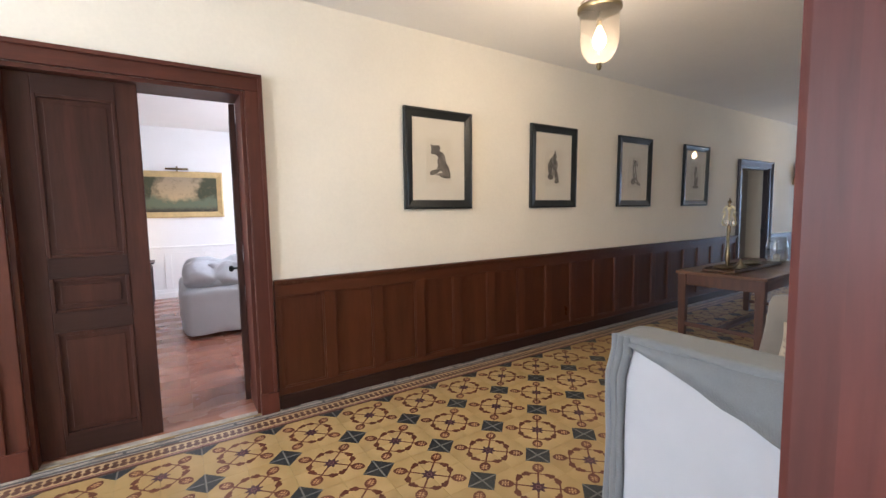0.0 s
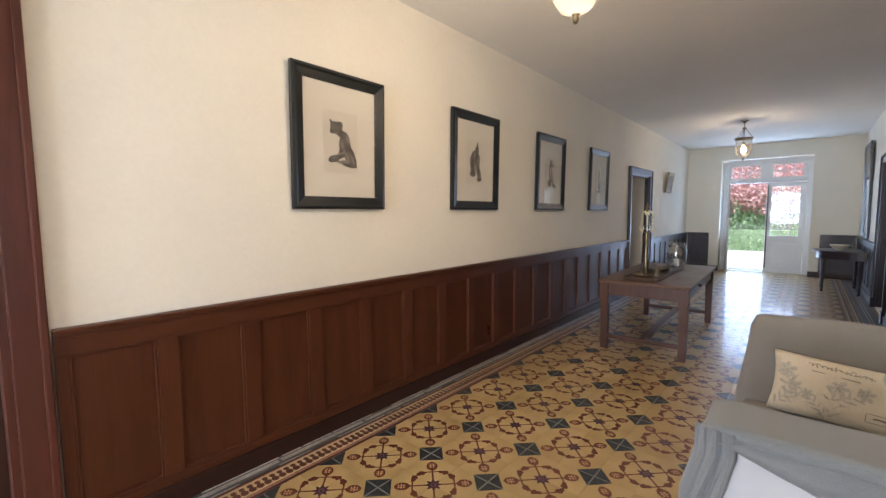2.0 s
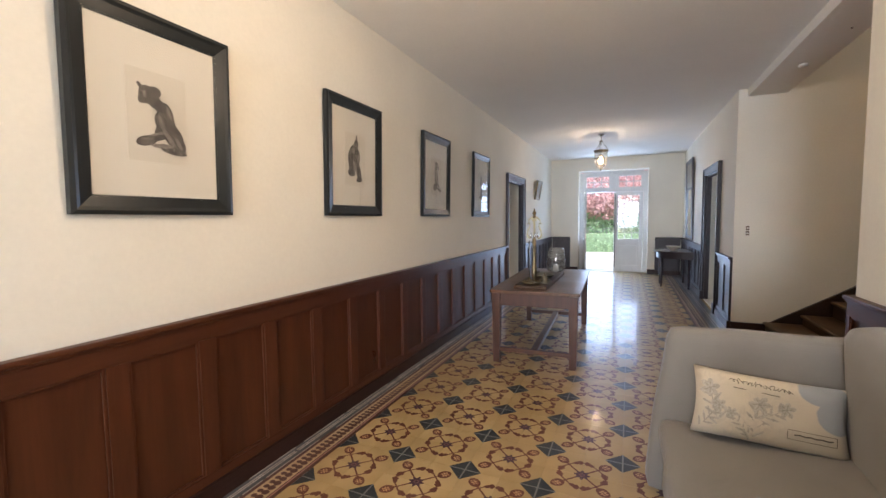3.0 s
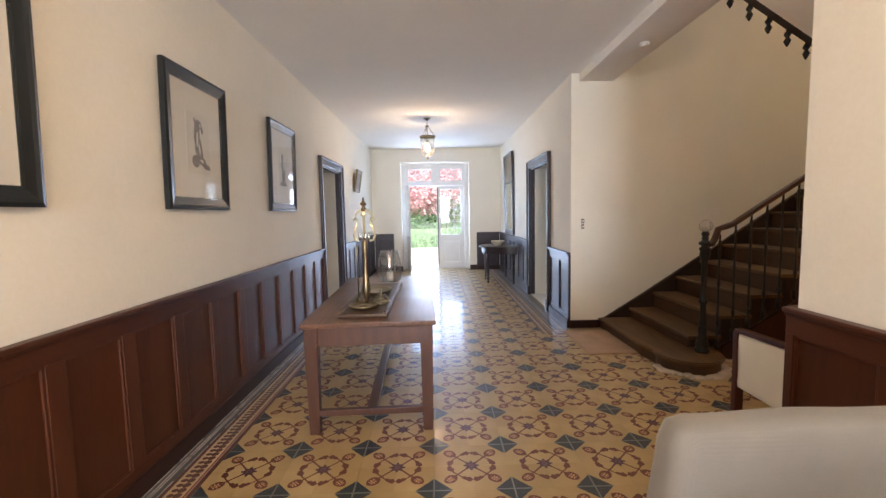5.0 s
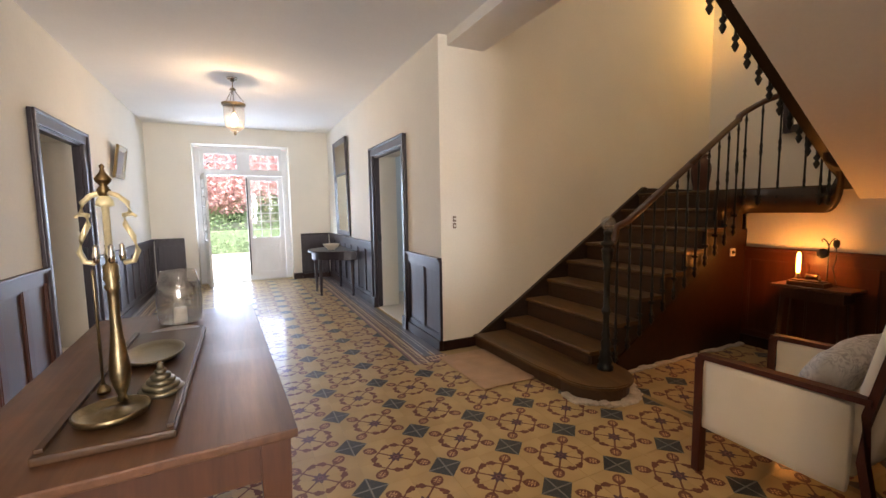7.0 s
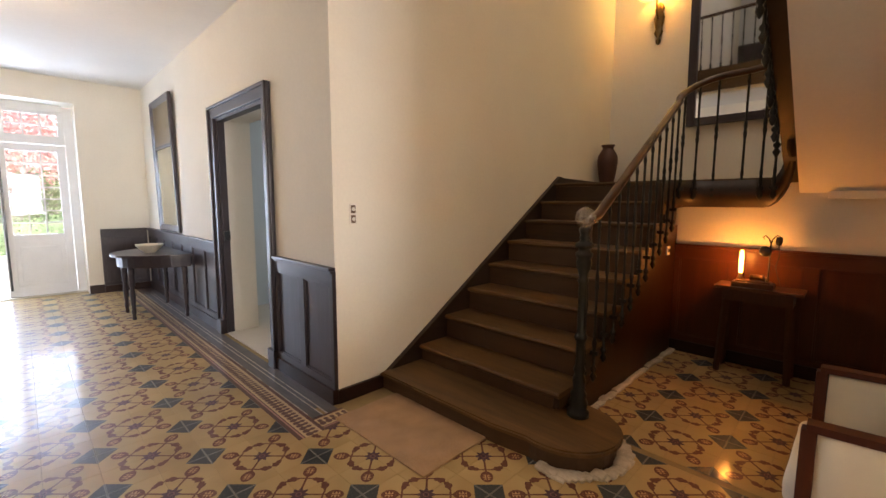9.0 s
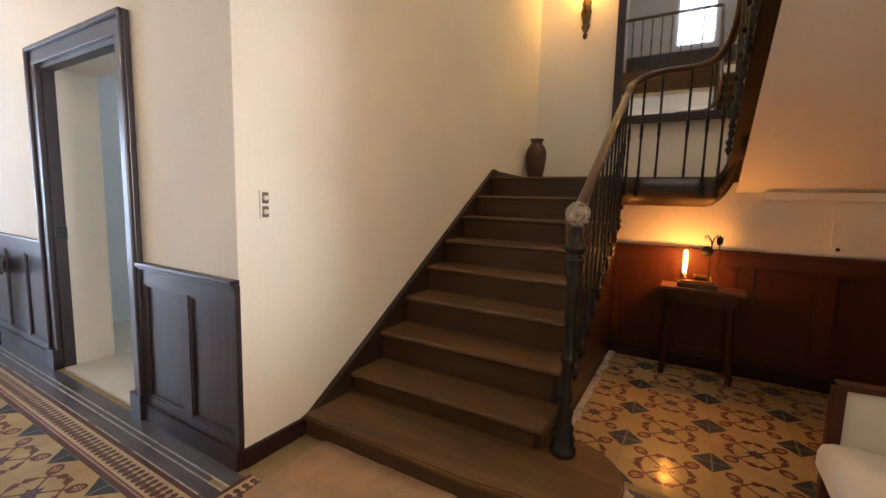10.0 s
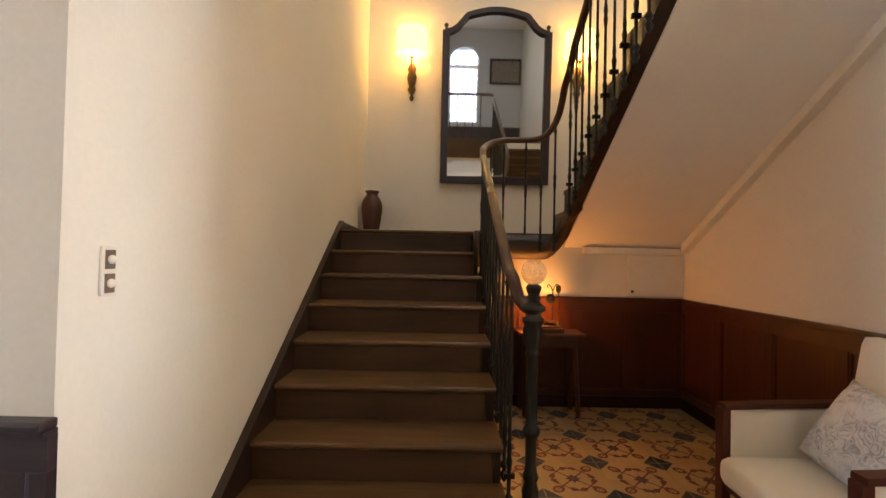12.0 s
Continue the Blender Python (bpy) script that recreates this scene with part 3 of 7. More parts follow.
wall("wall_stair_east_upper", "y", STAIRX, 0.24, RIGHT - 0.34, LEFT, CEILZ + 0.1, TOPZ, [], WALL, "upper cream wall of the landing hall")
wall("wall_stair_west", "y", PIERX - 0.26, 0.26, BACKY - 0.24, RIGHT - 0.26, -0.1, TOPZ, [], WALL, "tall cream wall behind the armchair")
wall("wall_stair_west_upper", "y", PIERX - 0.26, 0.26, RIGHT - 0.26, LEFT, CEILZ + 0.1, TOPZ, [], WALL, "upper cream wall of the landing hall")
wall("wall_stair_back", "x", BACKY - 0.24, 0.24, PIERX, STAIRX, -0.1, TOPZ, [], WALL, "cream wall behind the stair landing")
wall("wall_under_landing", "x", -3.12, 0.12, PIERX, 6.31, -0.1, 1.605, [], WALL, "cream wall under the stair landing")
slab("ceiling", HALLX0, ENDX, RIGHT - 0.1, LEFT, CEILZ, CEILZ + 0.3, CEIL, "off-white plaster ceiling of the hall", "ceiling")
slab("ceiling_beam", PIERX, STAIRX, -0.55, RIGHT - 0.1, 3.11, CEILZ + 0.29, CEIL, "off-white boxed beam over the stair opening", "beam")
slab("ceiling_stairwell", PIERX - 0.26, STAIRX + 0.24, BACKY - 0.24, LEFT + 0.3, TOPZ, TOPZ + 0.15, CEIL, "plain ceiling of the stairwell", "ceiling")
slab("floor_upper_hall", PIERX, STAIRX, -0.55, LEFT, CEILZ + 0.302, UPZ, PARQUET_2, "dark wooden floor of the upper hall", "floor")

# ground and floors
slab("floor_hall", HALLX0, ENDX + 0.5, BACKY, LEFT + 0.34, -0.12, -0.004, GROUT, "grout bed of the patterned tile floor", "floor")


def room(name, x0, x1, y0, y1, h, paint, floor, label, skip=""):
    """A plain closed room beyond an opening; skip names the side that the hall wall closes."""
    t = 0.15
    sides = {"s": (x0 - t, x1 + t, y0 - t, y0), "n": (x0 - t, x1 + t, y1, y1 + t), "w": (x0 - t, x0, y0, y1), "e": (x1, x1 + t, y0, y1)}
    for key, (a, b, c, d) in sides.items():
        if key not in skip:
            slab("wall_" + name + "_" + {"s": "south", "n": "north", "w": "west", "e": "east"}[key], a, b, c, d, -0.1, h, paint, "plain painted wall of " + label, "wall")
    slab("ceiling_" + name, x0 - t, x1 + t, y0 - t, y1 + t, h, h + 0.12, CEIL, "plain ceiling of " + label, "ceiling")
    if floor:
        slab("floor_" + name, x0, x1, y0, y1, -0.1, 0.0, floor, "floor of " + label, "floor")


room("salon", -4.2, 3.9, LEFT + 0.34, 9.5, 3.25, SALON, GROUT, "the white drawing room", "s")
room("study", 7.6, 10.6, LEFT + 0.34, 6.1, 2.9, GREYWALL, PALEFLOOR, "a side room", "s")
room("side_room", 8.05, 10.9, -2.6, RIGHT - 0.34, 2.9, BLUEWALL, PALEFLOOR, "a pale blue side room", "n")
room("back_room", -3.2, 3.4, -4.2, RIGHT - 0.26, 3.2, WALL, PALEFLOOR, "the room at the walk's start", "n")

# upper hall wall with its arched window
UW0, UW1, UWZ, UWT = 5.55, 6.45, 4.72, 6.95
wall("wall_upper_north", "x", LEFT, 0.3, PIERX - 0.26, STAIRX + 0.24, CEILZ + 0.1, TOPZ, [(UW0, UW1, UWZ, UWT)], UPWALL, "blue-grey upper hall wall with a tall arched window")
up_win = thing("window_upper", "tall arched window with many small panes", "window", (6.0, LEFT + 0.1, UWZ), kind="structure")
hw, hh = 0.45, UWT - UWZ
part("window_frame", boxes((-hw, -hw + 0.05, 0, 0.08, 0, hh), (hw - 0.05, hw, 0, 0.08, 0, hh), (-hw + 0.05, hw - 0.05, 0, 0.08, 0, 0.06), (-hw + 0.05, hw - 0.05, 0, 0.08, hh - 0.58, hh - 0.48)), WHITE_P, up_win)
for sgn in (-1, 1):
    span = bmesh.new()
    rim_pts = [(sgn * hw * math.cos(a), hh - hw + hw * math.sin(a)) for a in (math.pi / 2 * k / 10 for k in range(11))] + [(sgn * hw, hh)]
    lo, hi = [span.verts.new((x, -0.1, z)) for x, z in rim_pts], [span.verts.new((x, 0.199, z)) for x, z in rim_pts]
    for k in range(len(rim_pts)):
        span.faces.new((lo[k], lo[(k + 1) % len(rim_pts)], hi[(k + 1) % len(rim_pts)], hi[k]))
    span.faces.new(lo)
    span.faces.new(hi[::-1])
    bmesh.ops.recalc_face_normals(span, faces=span.faces)
    part("arch_spandrel", span, UPWALL, up_win)
for i in range(3):
    part("glazing_bar", boxes((-0.213 + 0.2 * i, -0.187 + 0.2 * i, 0.02, 0.05, 0.06, hh - 0.02)), WHITE_P, up_win)
for k in range(8):
    part("glazing_bar", boxes((-hw + 0.05, hw - 0.05, 0.022, 0.048, 0.24 + 0.2 * k, 0.262 + 0.2 * k)), WHITE_P, up_win)
pane = part("pane", boxes((-hw + 0.05, hw - 0.05, 0.033, 0.037, 0.06, hh)), PANE, up_win)
pane.visible_shadow = False


# ---- panelling ----
def wainscot(name, axis, face, out, u0, u1, h, count, panel_mat, rail_mat, label, base_mat=None, gap=0.09):
    """Framed panelling: baseboard, rails, stiles, recessed panels with a bead, and a cap. out: +1 or -1 off the wall's face."""
    root = thing(name, label, "wainscot", kind="structure")

    def bx(a, b, d0, d1, z0, z1, bevel=0.0):
        lo, hi = sorted((face + out * d0, face + out * d1))
        return boxes((a, b, lo, hi, z0, z1) if axis == "x" else (lo, hi, a, b, z0, z1), bevel=bevel)
    part("baseboard", bx(u0, u1, 0, 0.045, 0, 0.11, 0.004), base_mat or BASE_W, root)
    part("bottom_rail", bx(u0, u1, 0, 0.03, 0.11, 0.165, 0.003), rail_mat, root)
    part("top_rail", bx(u0, u1, 0, 0.03, h - 0.13, h - 0.04, 0.003), rail_mat, root)
    part("cap", bx(u0, u1, 0, 0.055, h - 0.026, h, 0.008), rail_mat, root)
    part("cap_mould", bx(u0, u1, 0, 0.042, h - 0.042, h - 0.026, 0.004), rail_mat, root)
    pitch = (u1 - u0) / count
    for i in range(count + 1):
        a, b = u0 + pitch * i - gap / 2, u0 + pitch * i + gap / 2
        part("stile", bx(max(a, u0), min(b, u1), 0, 0.0295, 0.165, h - 0.13, 0.002), panel_mat, root)
        if i == count:
            break
        a, b = b, u0 + pitch * (i + 1) - gap / 2
        part("panel", bx(a, b, 0, 0.012, 0.165, h - 0.13), FIELD_V if panel_mat is PANEL_V else panel_mat, root)
        z0, z1, w = 0.165, h - 0.13, 0.014
        bead = bmesh.new()
        for r in ((a, a + w, z0, z1), (b - w, b, z0, z1), (a + w, b - w, z0, z0 + w), (a + w, b - w, z1 - w, z1)):
            lo, hi = sorted((face + out * 0.012, face + out * 0.024))
            box(bead, *((r[0], r[1], lo, hi, r[2], r[3]) if axis == "x" else (lo, hi, r[0], r[1], r[2], r[3])), bevel=0.003)
        part("bead", bead, panel_mat, root)
    return root


wainscot("wainscot_north", "x", LEFT, -1, 0.58, 8.42, 1.04, 18, PANEL_V, PANEL_H, "glossy red-brown wooden wainscot along the cream wall")
wainscot("wainscot_north_far", "x", LEFT, -1, 9.86, 13.42, 1.0, 8, DARK_V, DARK_H, "dark wooden wainscot beyond the doorway")
wainscot("wainscot_north_start", "x", LEFT, -1, -7.0, -1.0, 1.04, 13, PANEL_V, PANEL_H, "red-brown wooden wainscot before the double door")
wainscot("wainscot_pier_end", "y", PIERX - 0.04, 1, RIGHT - 0.258, RIGHT, 1.04, 1, PANEL_V, PANEL_H, "red-brown wooden wainscot round the wall's end")
wainscot("wainscot_south", "x", RIGHT, 1, 0.42, PIERX - 0.01, 1.04, 8, PANEL_V, PANEL_H, "red-brown wooden wainscot behind the sofa")
wainscot("wainscot_south_near", "x", RIGHT, 1, STAIRX - 0.014, 8.515, 0.985, 2, DARK_V, DARK_H, "short dark wainscot panel at the stair corner")
wainscot("wainscot_south_far", "x", RIGHT, 1, 10.0, 13.42, 1.0, 7, DARK_V, DARK_H, "dark wooden wainscot behind the console table")
wainscot("wainscot_east_right", "y", ENDX, -1, 0.02, 0.62, 1.0, 1, DARK_V, DARK_H, "dark wooden wainscot beside the garden door")
wainscot("wainscot_east_left", "y", ENDX, -1, 2.82, 3.32, 1.0, 1, DARK_V, DARK_H, "dark wooden wainscot beside the garden door")
wainscot("wainscot_stair_west", "y", PIERX, 1, -3.0, RIGHT - 0.26, 1.05, 5, PANEL_V, PANEL_H, "red-brown wooden wainscot behind the armchair")
wainscot("wainscot_under_stairs", "x", -3.0, 1, PIERX + 0.031, 6.298, 1.05, 4, PANEL_V, PANEL_H, "dark red wooden wainscot under the stairs")
wainscot("wainscot_upper_hall", "x", LEFT, -1, PIERX, STAIRX, 1.05, 7, DARK_V, DARK_H, "dark wooden wainscot of the upper hall").location.z = UPZ
wainscot("wainscot_salon", "x", 9.5, -1, -4.2, 3.9, 1.0, 12, SALON, SALON, "white painted panelling of the drawing room", SALON)
for nm, a, b in (("baseboard_east_right", 0.62, 0.80), ("baseboard_east_left", 2.60, 2.82)):
    slab(nm, ENDX - 0.025, ENDX, a, b, 0, 0.13, BASE_W, "dark low baseboard", "baseboard")
slab("baseboard_stair", STAIRX - 0.022, STAIRX, -0.45, RIGHT + 0.004, 0, 0.1, BASE_W, "dark low baseboard at the foot of the stairs", "baseboard")


# ---- door surrounds ----
def door_case(name, y_face, out, u0, u1, top, depth, vmat, hmat, label, width=0.12, proud=0.035):
    """Wooden architrave on the hall side with plinth blocks, and a lining through the wall."""
    root = thing(name, label, "door frame", kind="structure")

    def bx(a, b, d0, d1, z0, z1, bevel=0.0):
        lo, hi = sorted((y_face + out * d0, y_face + out * d1))
        return boxes((a, b, lo, hi, z0, z1), bevel=bevel)
    for a, b, o in ((u0 - width, u0, 1), (u1, u1 + width, -1)):
        part("architrave", bx(a, b, 0, proud, 0.0, top, 0.006), vmat, root)
        c, d = (a, a + 0.03) if o > 0 else (b - 0.03, b)
        part("architrave_moulding", bx(c, d, proud, proud + 0.022, 0.16, top + width, 0.007), vmat, root)
        part("plinth_block", bx(a - 0.008, b + 0.004, 0, proud + 0.03, 0, 0.16, 0.005), vmat, root)
    part("head_architrave", bx(u0 - width, u1 + width, 0, proud, top, top + width, 0.006), hmat, root)
    part("head_moulding", bx(u0 - width, u1 + width, proud, proud + 0.022, top + width - 0.03, top + width, 0.007), hmat, root)
    t = 0.028
    part("jamb_lining", bx(u0, u0 + t, -depth, 0.002, 0, top), vmat, root)
    part("jamb_lining", bx(u1 - t, u1, -depth, 0.002, 0, top), vmat, root)
    part("head_lining", bx(u0 + t, u1 - t, -depth, 0.002, top - t, top), hmat, root)
    return root


door_case("door_1_case", LEFT, -1, *D1, 0.30, TRIM_V, TRIM_H, "red-brown moulded wooden door surround")
door_case("door_2_case", LEFT, -1, *D2, 0.07, DARK_V, DARK_H, "dark moulded wooden door surround")
door_case("door_3_case", RIGHT, 1, *D3, 0.07, DARK_V, DARK_H, "dark moulded wooden door surround")
door_case("entry_case", RIGHT, 1, *ENTRY, 0.26, ENTRY_V, TRIM_H, "worn red-painted wooden door surround")


def door_leaf(name, label, w, h, at):
    """Three-panel leaf, hinge at x = 0, face towards -y."""
    root = thing(name, label, "door", at)
    s = 0.12
    for a, b in ((0, s), (w - s, w)):
        part("stile", boxes((a, b, 0, 0.042, 0, h), bevel=0.003), DOOR_V, root)
    rails = ((0, 0.13), (0.81, 0.94), (1.16, 1.29), (h - 0.12, h))
    for a, b in rails:
        part("rail", boxes((s, w - s, 0.0005, 0.0415, a, b), bevel=0.002), DOOR_H, root)
    for (_, a), (b, _) in zip(rails, rails[1:]):
        part("panel", boxes((s, w - s, 0.012, 0.03, a, b)), DOOR_V, root)
        part("raised_field", boxes((s + 0.05, w - s - 0.05, 0.006, 0.013, a + 0.05, b - 0.05), bevel=0.004), DOOR_V, root)
        bead = bmesh.new()
        for r in ((s, s + 0.022, a, b), (w - s - 0.022, w - s, a, b), (s + 0.022, w - s - 0.022, a, a + 0.022), (s + 0.022, w - s - 0.022, b - 0.022, b)):
            box(bead, r[0], r[1], -0.006, 0.012, r[2], r[3], bevel=0.005)
        part("bead", bead, DOOR_V, root)
    return root


dl = door_leaf("door_leaf", "closed brown three-panel wooden door leaf", 0.645, 2.42, (D1[0] + 0.028, LEFT + 0.07, 0.01))
dr = door_leaf("door_leaf", "brown wooden door leaf standing open into the white room", 0.62, 2.42, (0, 0, 0))
place(dr, pose(D1[1] - 0.03, LEFT + 0.30, 0.01, 0, 0, 84))
part("door_knob", lathe([(0.004, 0), (0.012, 0.0), (0.010, 0.03), (0.026, 0.04), (0.030, 0.055), (0.022, 0.07), (0, 0.074)], 14, at=(0.56, 0.04, 1.05), turn=pose(0, 0, 0, -90)), BLACK_F, dr, "black door knob", True)
slab("threshold_salon", D1[0] + 0.03, D1[1] - 0.03, LEFT - 0.005, LEFT + 0.045, -0.003, 0.005, WORN, "worn pale threshold strip", "threshold")
slab("threshold_boards", D1[0] + 0.03, D1[1] - 0.03, LEFT + 0.046, LEFT + 0.34, -0.003, 0.004, PARQUET, "red-brown wooden floor of the doorway", "threshold")
for nm, x, y, sgn in (("latch_plate", D2[1] - 0.036, LEFT + 0.034, 1), ("latch_plate", D3[1] - 0.036, RIGHT - 0.034, 1)):
    solid(nm, boxes((x - 0.03, x + 0.008, y - 0.03, y + 0.03, 1.02, 1.12), bevel=0.004), BLACK_F, "small black iron door latch on the jamb", "latch")
slab("door_sill_2", D2[0] + 0.03, D2[1] - 0.03, LEFT - 0.003, LEFT + 0.34, -0.003, 0.012, PALEFLOOR, "pale stone door sill", "threshold")
slab("door_sill_3", D3[0] + 0.03, D3[1] - 0.03, RIGHT - 0.34, RIGHT + 0.003, -0.003, 0.012, PALEFLOOR, "pale stone door sill", "threshold")
slab("entry_sill", ENTRY[0] + 0.03, ENTRY[1] - 0.03, RIGHT - 0.26, RIGHT + 0.003, -0.003, 0.008, PALEFLOOR, "pale door sill", "threshold")

# ---- garden door ----
DX = 13.80
garden_door = thing("door_garden", "white glazed double garden door, one leaf open", "door", kind="structure")
gy0, gy1, gmid, gtop = 0.86, 2.54, 1.68, 2.83
part("door_frame", boxes((DX - 0.04, DX + 0.05, gy0 - 0.06, gy0 + 0.05, 0, gtop), (DX - 0.04, DX + 0.05, gy1 - 0.05, gy1 + 0.06, 0, gtop), (DX - 0.04, DX + 0.05, gy0 + 0.05, gy1 - 0.05, gtop - 0.07, gtop + 0.03),
                         (DX - 0.04, DX + 0.05, gy0 + 0.05, gy1 - 0.05, 2.27, 2.36), (DX - 0.04, DX + 0.05, gmid - 0.06, gmid + 0.06, 2.36, gtop - 0.07), bevel=0.004), WHITE_P, garden_door)
for y0, y1 in ((gy0 + 0.05, gmid - 0.06), (gmid + 0.06, gy1 - 0.05)):
    tr = part("transom_window", boxes((DX - 0.025, DX + 0.03, y0, y0 + 0.07, 2.36, 2.76), (DX - 0.025, DX + 0.03, y1 - 0.07, y1, 2.36, 2.76), (DX - 0.025, DX + 0.03, y0 + 0.07, y1 - 0.07, 2.36, 2.40), (DX - 0.025, DX + 0.03, y0 + 0.07, y1 - 0.07, 2.71, 2.76)), WHITE_P, garden_door)
    for i in (1, 2):
        c = y0 + 0.07 + (y1 - y0 - 0.14) * i / 3
        part("glazing_bar", boxes((DX - 0.012, DX + 0.018, c - 0.011, c + 0.011, 2.40, 2.71)), WHITE_P, tr)
    part("glazing_bar", boxes((DX - 0.0125, DX + 0.0185, y0 + 0.07, y1 - 0.07, 2.545, 2.567)), WHITE_P, tr)
    p = part("pane", boxes((DX, DX + 0.004, y0 + 0.07, y1 - 0.07, 2.40, 2.71)), PANE, tr)
    p.visible_shadow = False


def glazed_leaf(w, name):
    """Glazed leaf in its own frame: hinge at y = 0, along +y."""
    root = part(name, boxes((-0.022, 0.022, 0, 0.10, 0, 2.25), (-0.022, 0.022, w - 0.10, w, 0, 2.25), (-0.022, 0.022, 0.10, w - 0.10, 0, 0.16),
                            (-0.022, 0.022, 0.10, w - 0.10, 0.80, 0.92), (-0.022, 0.022, 0.10, w - 0.10, 2.15, 2.25), bevel=0.003), WHITE_P, garden_door)
    part("lower_panel", boxes((-0.012, 0.012, 0.10, w - 0.10, 0.16, 0.80)), WHITE_P, root)
    part("raised_field", boxes((-0.019, 0.019, 0.15, w - 0.15, 0.22, 0.74), bevel=0.006), WHITE_P, root)
    for i in (1, 2):
        c = 0.10 + (w - 0.20) * i / 3
        part("glazing_bar", boxes((-0.012, 0.012, c - 0.01, c + 0.01, 0.92, 2.15)), WHITE_P, root)
    for k in range(1, 7):
        z = 0.92 + 1.23 * k / 7
        part("glazing_bar", boxes((-0.0125, 0.0125, 0.10, w - 0.10, z - 0.01, z + 0.01)), WHITE_P, root)
    p = part("pane", boxes((-0.002, 0.002, 0.10, w - 0.10, 0.92, 2.15)), PANE, root)
    p.visible_shadow = False
    return root


leaf = glazed_leaf(0.75, "closed_leaf")
leaf.location = (DX, gy0 + 0.055, 0.015)
part("espagnolette", boxes((-0.045, -0.022, 0.71, 0.735, 0.1, 2.2)), BLACK_F, leaf, "dark iron bolt rod")
leaf2 = glazed_leaf(0.72, "open_leaf")
place(leaf2, pose(DX - 0.03, gy1 - 0.06, 0.015, 0, 0, 99))
slab("door_sill_garden", DX - 0.1, ENDX + 0.5, 0.80, 2.60, -0.003, 0.012, PALEFLOOR, "pale stone sill of the garden door", "threshold")
solid("light_switch", boxes((ENDX + 0.14, ENDX + 0.20, 0.80, 0.812, 1.14, 1.24), bevel=0.003), WHITE_P, "small white switch in the door reveal", "switch")

# ---- garden ----
GRAVEL = plain("pale_gravel", (0.72, 0.69, 0.63), 0.95, 0, 0.12, 2, 40, 0.4)
GRASS = plain("lawn", (0.16, 0.24, 0.08), 0.95, 0, 0.3, 3, 60, 0.4)
# Foliage colours are lifted pale: the garden's glare is put into them.
LEAF_G = plain("glare_paled_green_leaves", (0.40, 0.53, 0.30), 0.6, 0, 0.45, 6, 30, 0.1)
LEAF_R = plain("glare_paled_maple_leaves", (0.85, 0.50, 0.48), 0.6, 0, 0.25, 6, 30, 0.1)
HEDGE_G = plain("glare_paled_hedge_leaves", (0.34, 0.47, 0.26), 0.6, 0, 0.5, 6, 30, 0.1)
BARK = plain("tree_bark", (0.30, 0.24, 0.20), 0.9, 0, 0.3, 12, 60, 0.4)
solid("ground", boxes((13.92, 420, -400, 400, -0.3, -0.10)), GRASS, "lawn of the garden reaching far off", "ground", kind="structure")
slab("gravel_terrace", 13.921, 22.0, -12, 16, -0.098, -0.03, GRAVEL, "bright pale gravel terrace outside the door", "pavement")


def leaves(count, centre, spread, size, seed, lumps=14):
    """A crown of small leaf blades gathered in uneven clumps."""
    rng = random.Random(seed)
    bm = bmesh.new()
    heads = []
    for _ in range(lumps):
        v = Vector((rng.gauss(0, 0.5), rng.gauss(0, 0.5), rng.gauss(0, 0.5)))
        if v.length > 1:
            v.normalize()
        heads.append((Vector(centre) + Vector((v.x * spread[0], v.y * spread[1], v.z * spread[2])), 0.28 + rng.random() * 0.3))
    for _ in range(count):
        c, k = rng.choice(heads)
        d = Vector((rng.gauss(0, 1), rng.gauss(0, 1), rng.gauss(0, 1))).normalized() * k * rng.random() ** 0.4
        p = c + Vector((d.x * spread[0], d.y * spread[1], d.z * spread[2]))
        q = Euler((rng.random() * 6, rng.random() * 6, rng.random() * 6)).to_matrix()
        s = size * (0.6 + rng.random() * 0.8)
        bm.faces.new([bm.verts.new(p + q @ Vector(o)) for o in ((0, -s, 0), (s * 0.5, 0, s * 0.15), (0, s, 0), (-s * 0.5, 0, s * 0.15))])
    return bm


def tree(name, label, at, h, spread, leaf_mat, count, seed, size=0.09, lumps=34, mid=0.66):
    root = thing(name, label, "tree", at)
    rng = random.Random(seed)
    trunk = bmesh.new()
    bends = [Vector((0, 0, -0.1)), Vector((0.05, 0.03, h * 0.25)), Vector((-0.06, 0.08, h * 0.45)), Vector((0.02, 0.0, h * 0.7)), Vector((0, 0, h * 0.88))]
    rings = [[trunk.verts.new(p + Vector((r * math.cos(a), r * math.sin(a), 0))) for a in (math.pi * k / 4 for k in range(8))] for p, r in zip(bends, (0.13, 0.095, 0.075, 0.05, 0.02))]
    for lo, hi in zip(rings, rings[1:]):
        for k in range(8):
            trunk.faces.new((lo[k], lo[(k + 1) % 8], hi[(k + 1) % 8], hi[k]))
    part("trunk", trunk, BARK, root, "", True)
    for k in range(8):
        a, z = k * 0.83 + rng.random() * 0.4, h * (0.28 + 0.055 * k)
        end = Vector((math.cos(a) * spread[0] * 0.75, math.sin(a) * spread[1] * 0.75, z + h * 0.16))
        part("limb", sweep([(0, 0, z), end * 0.5 + Vector((0, 0, z * 0.56)), end], circle(0.028, 6)), BARK, root)
    part("crown", leaves(count, (0, 0, h * mid), spread, size, seed, lumps), leaf_mat, root)
    return root


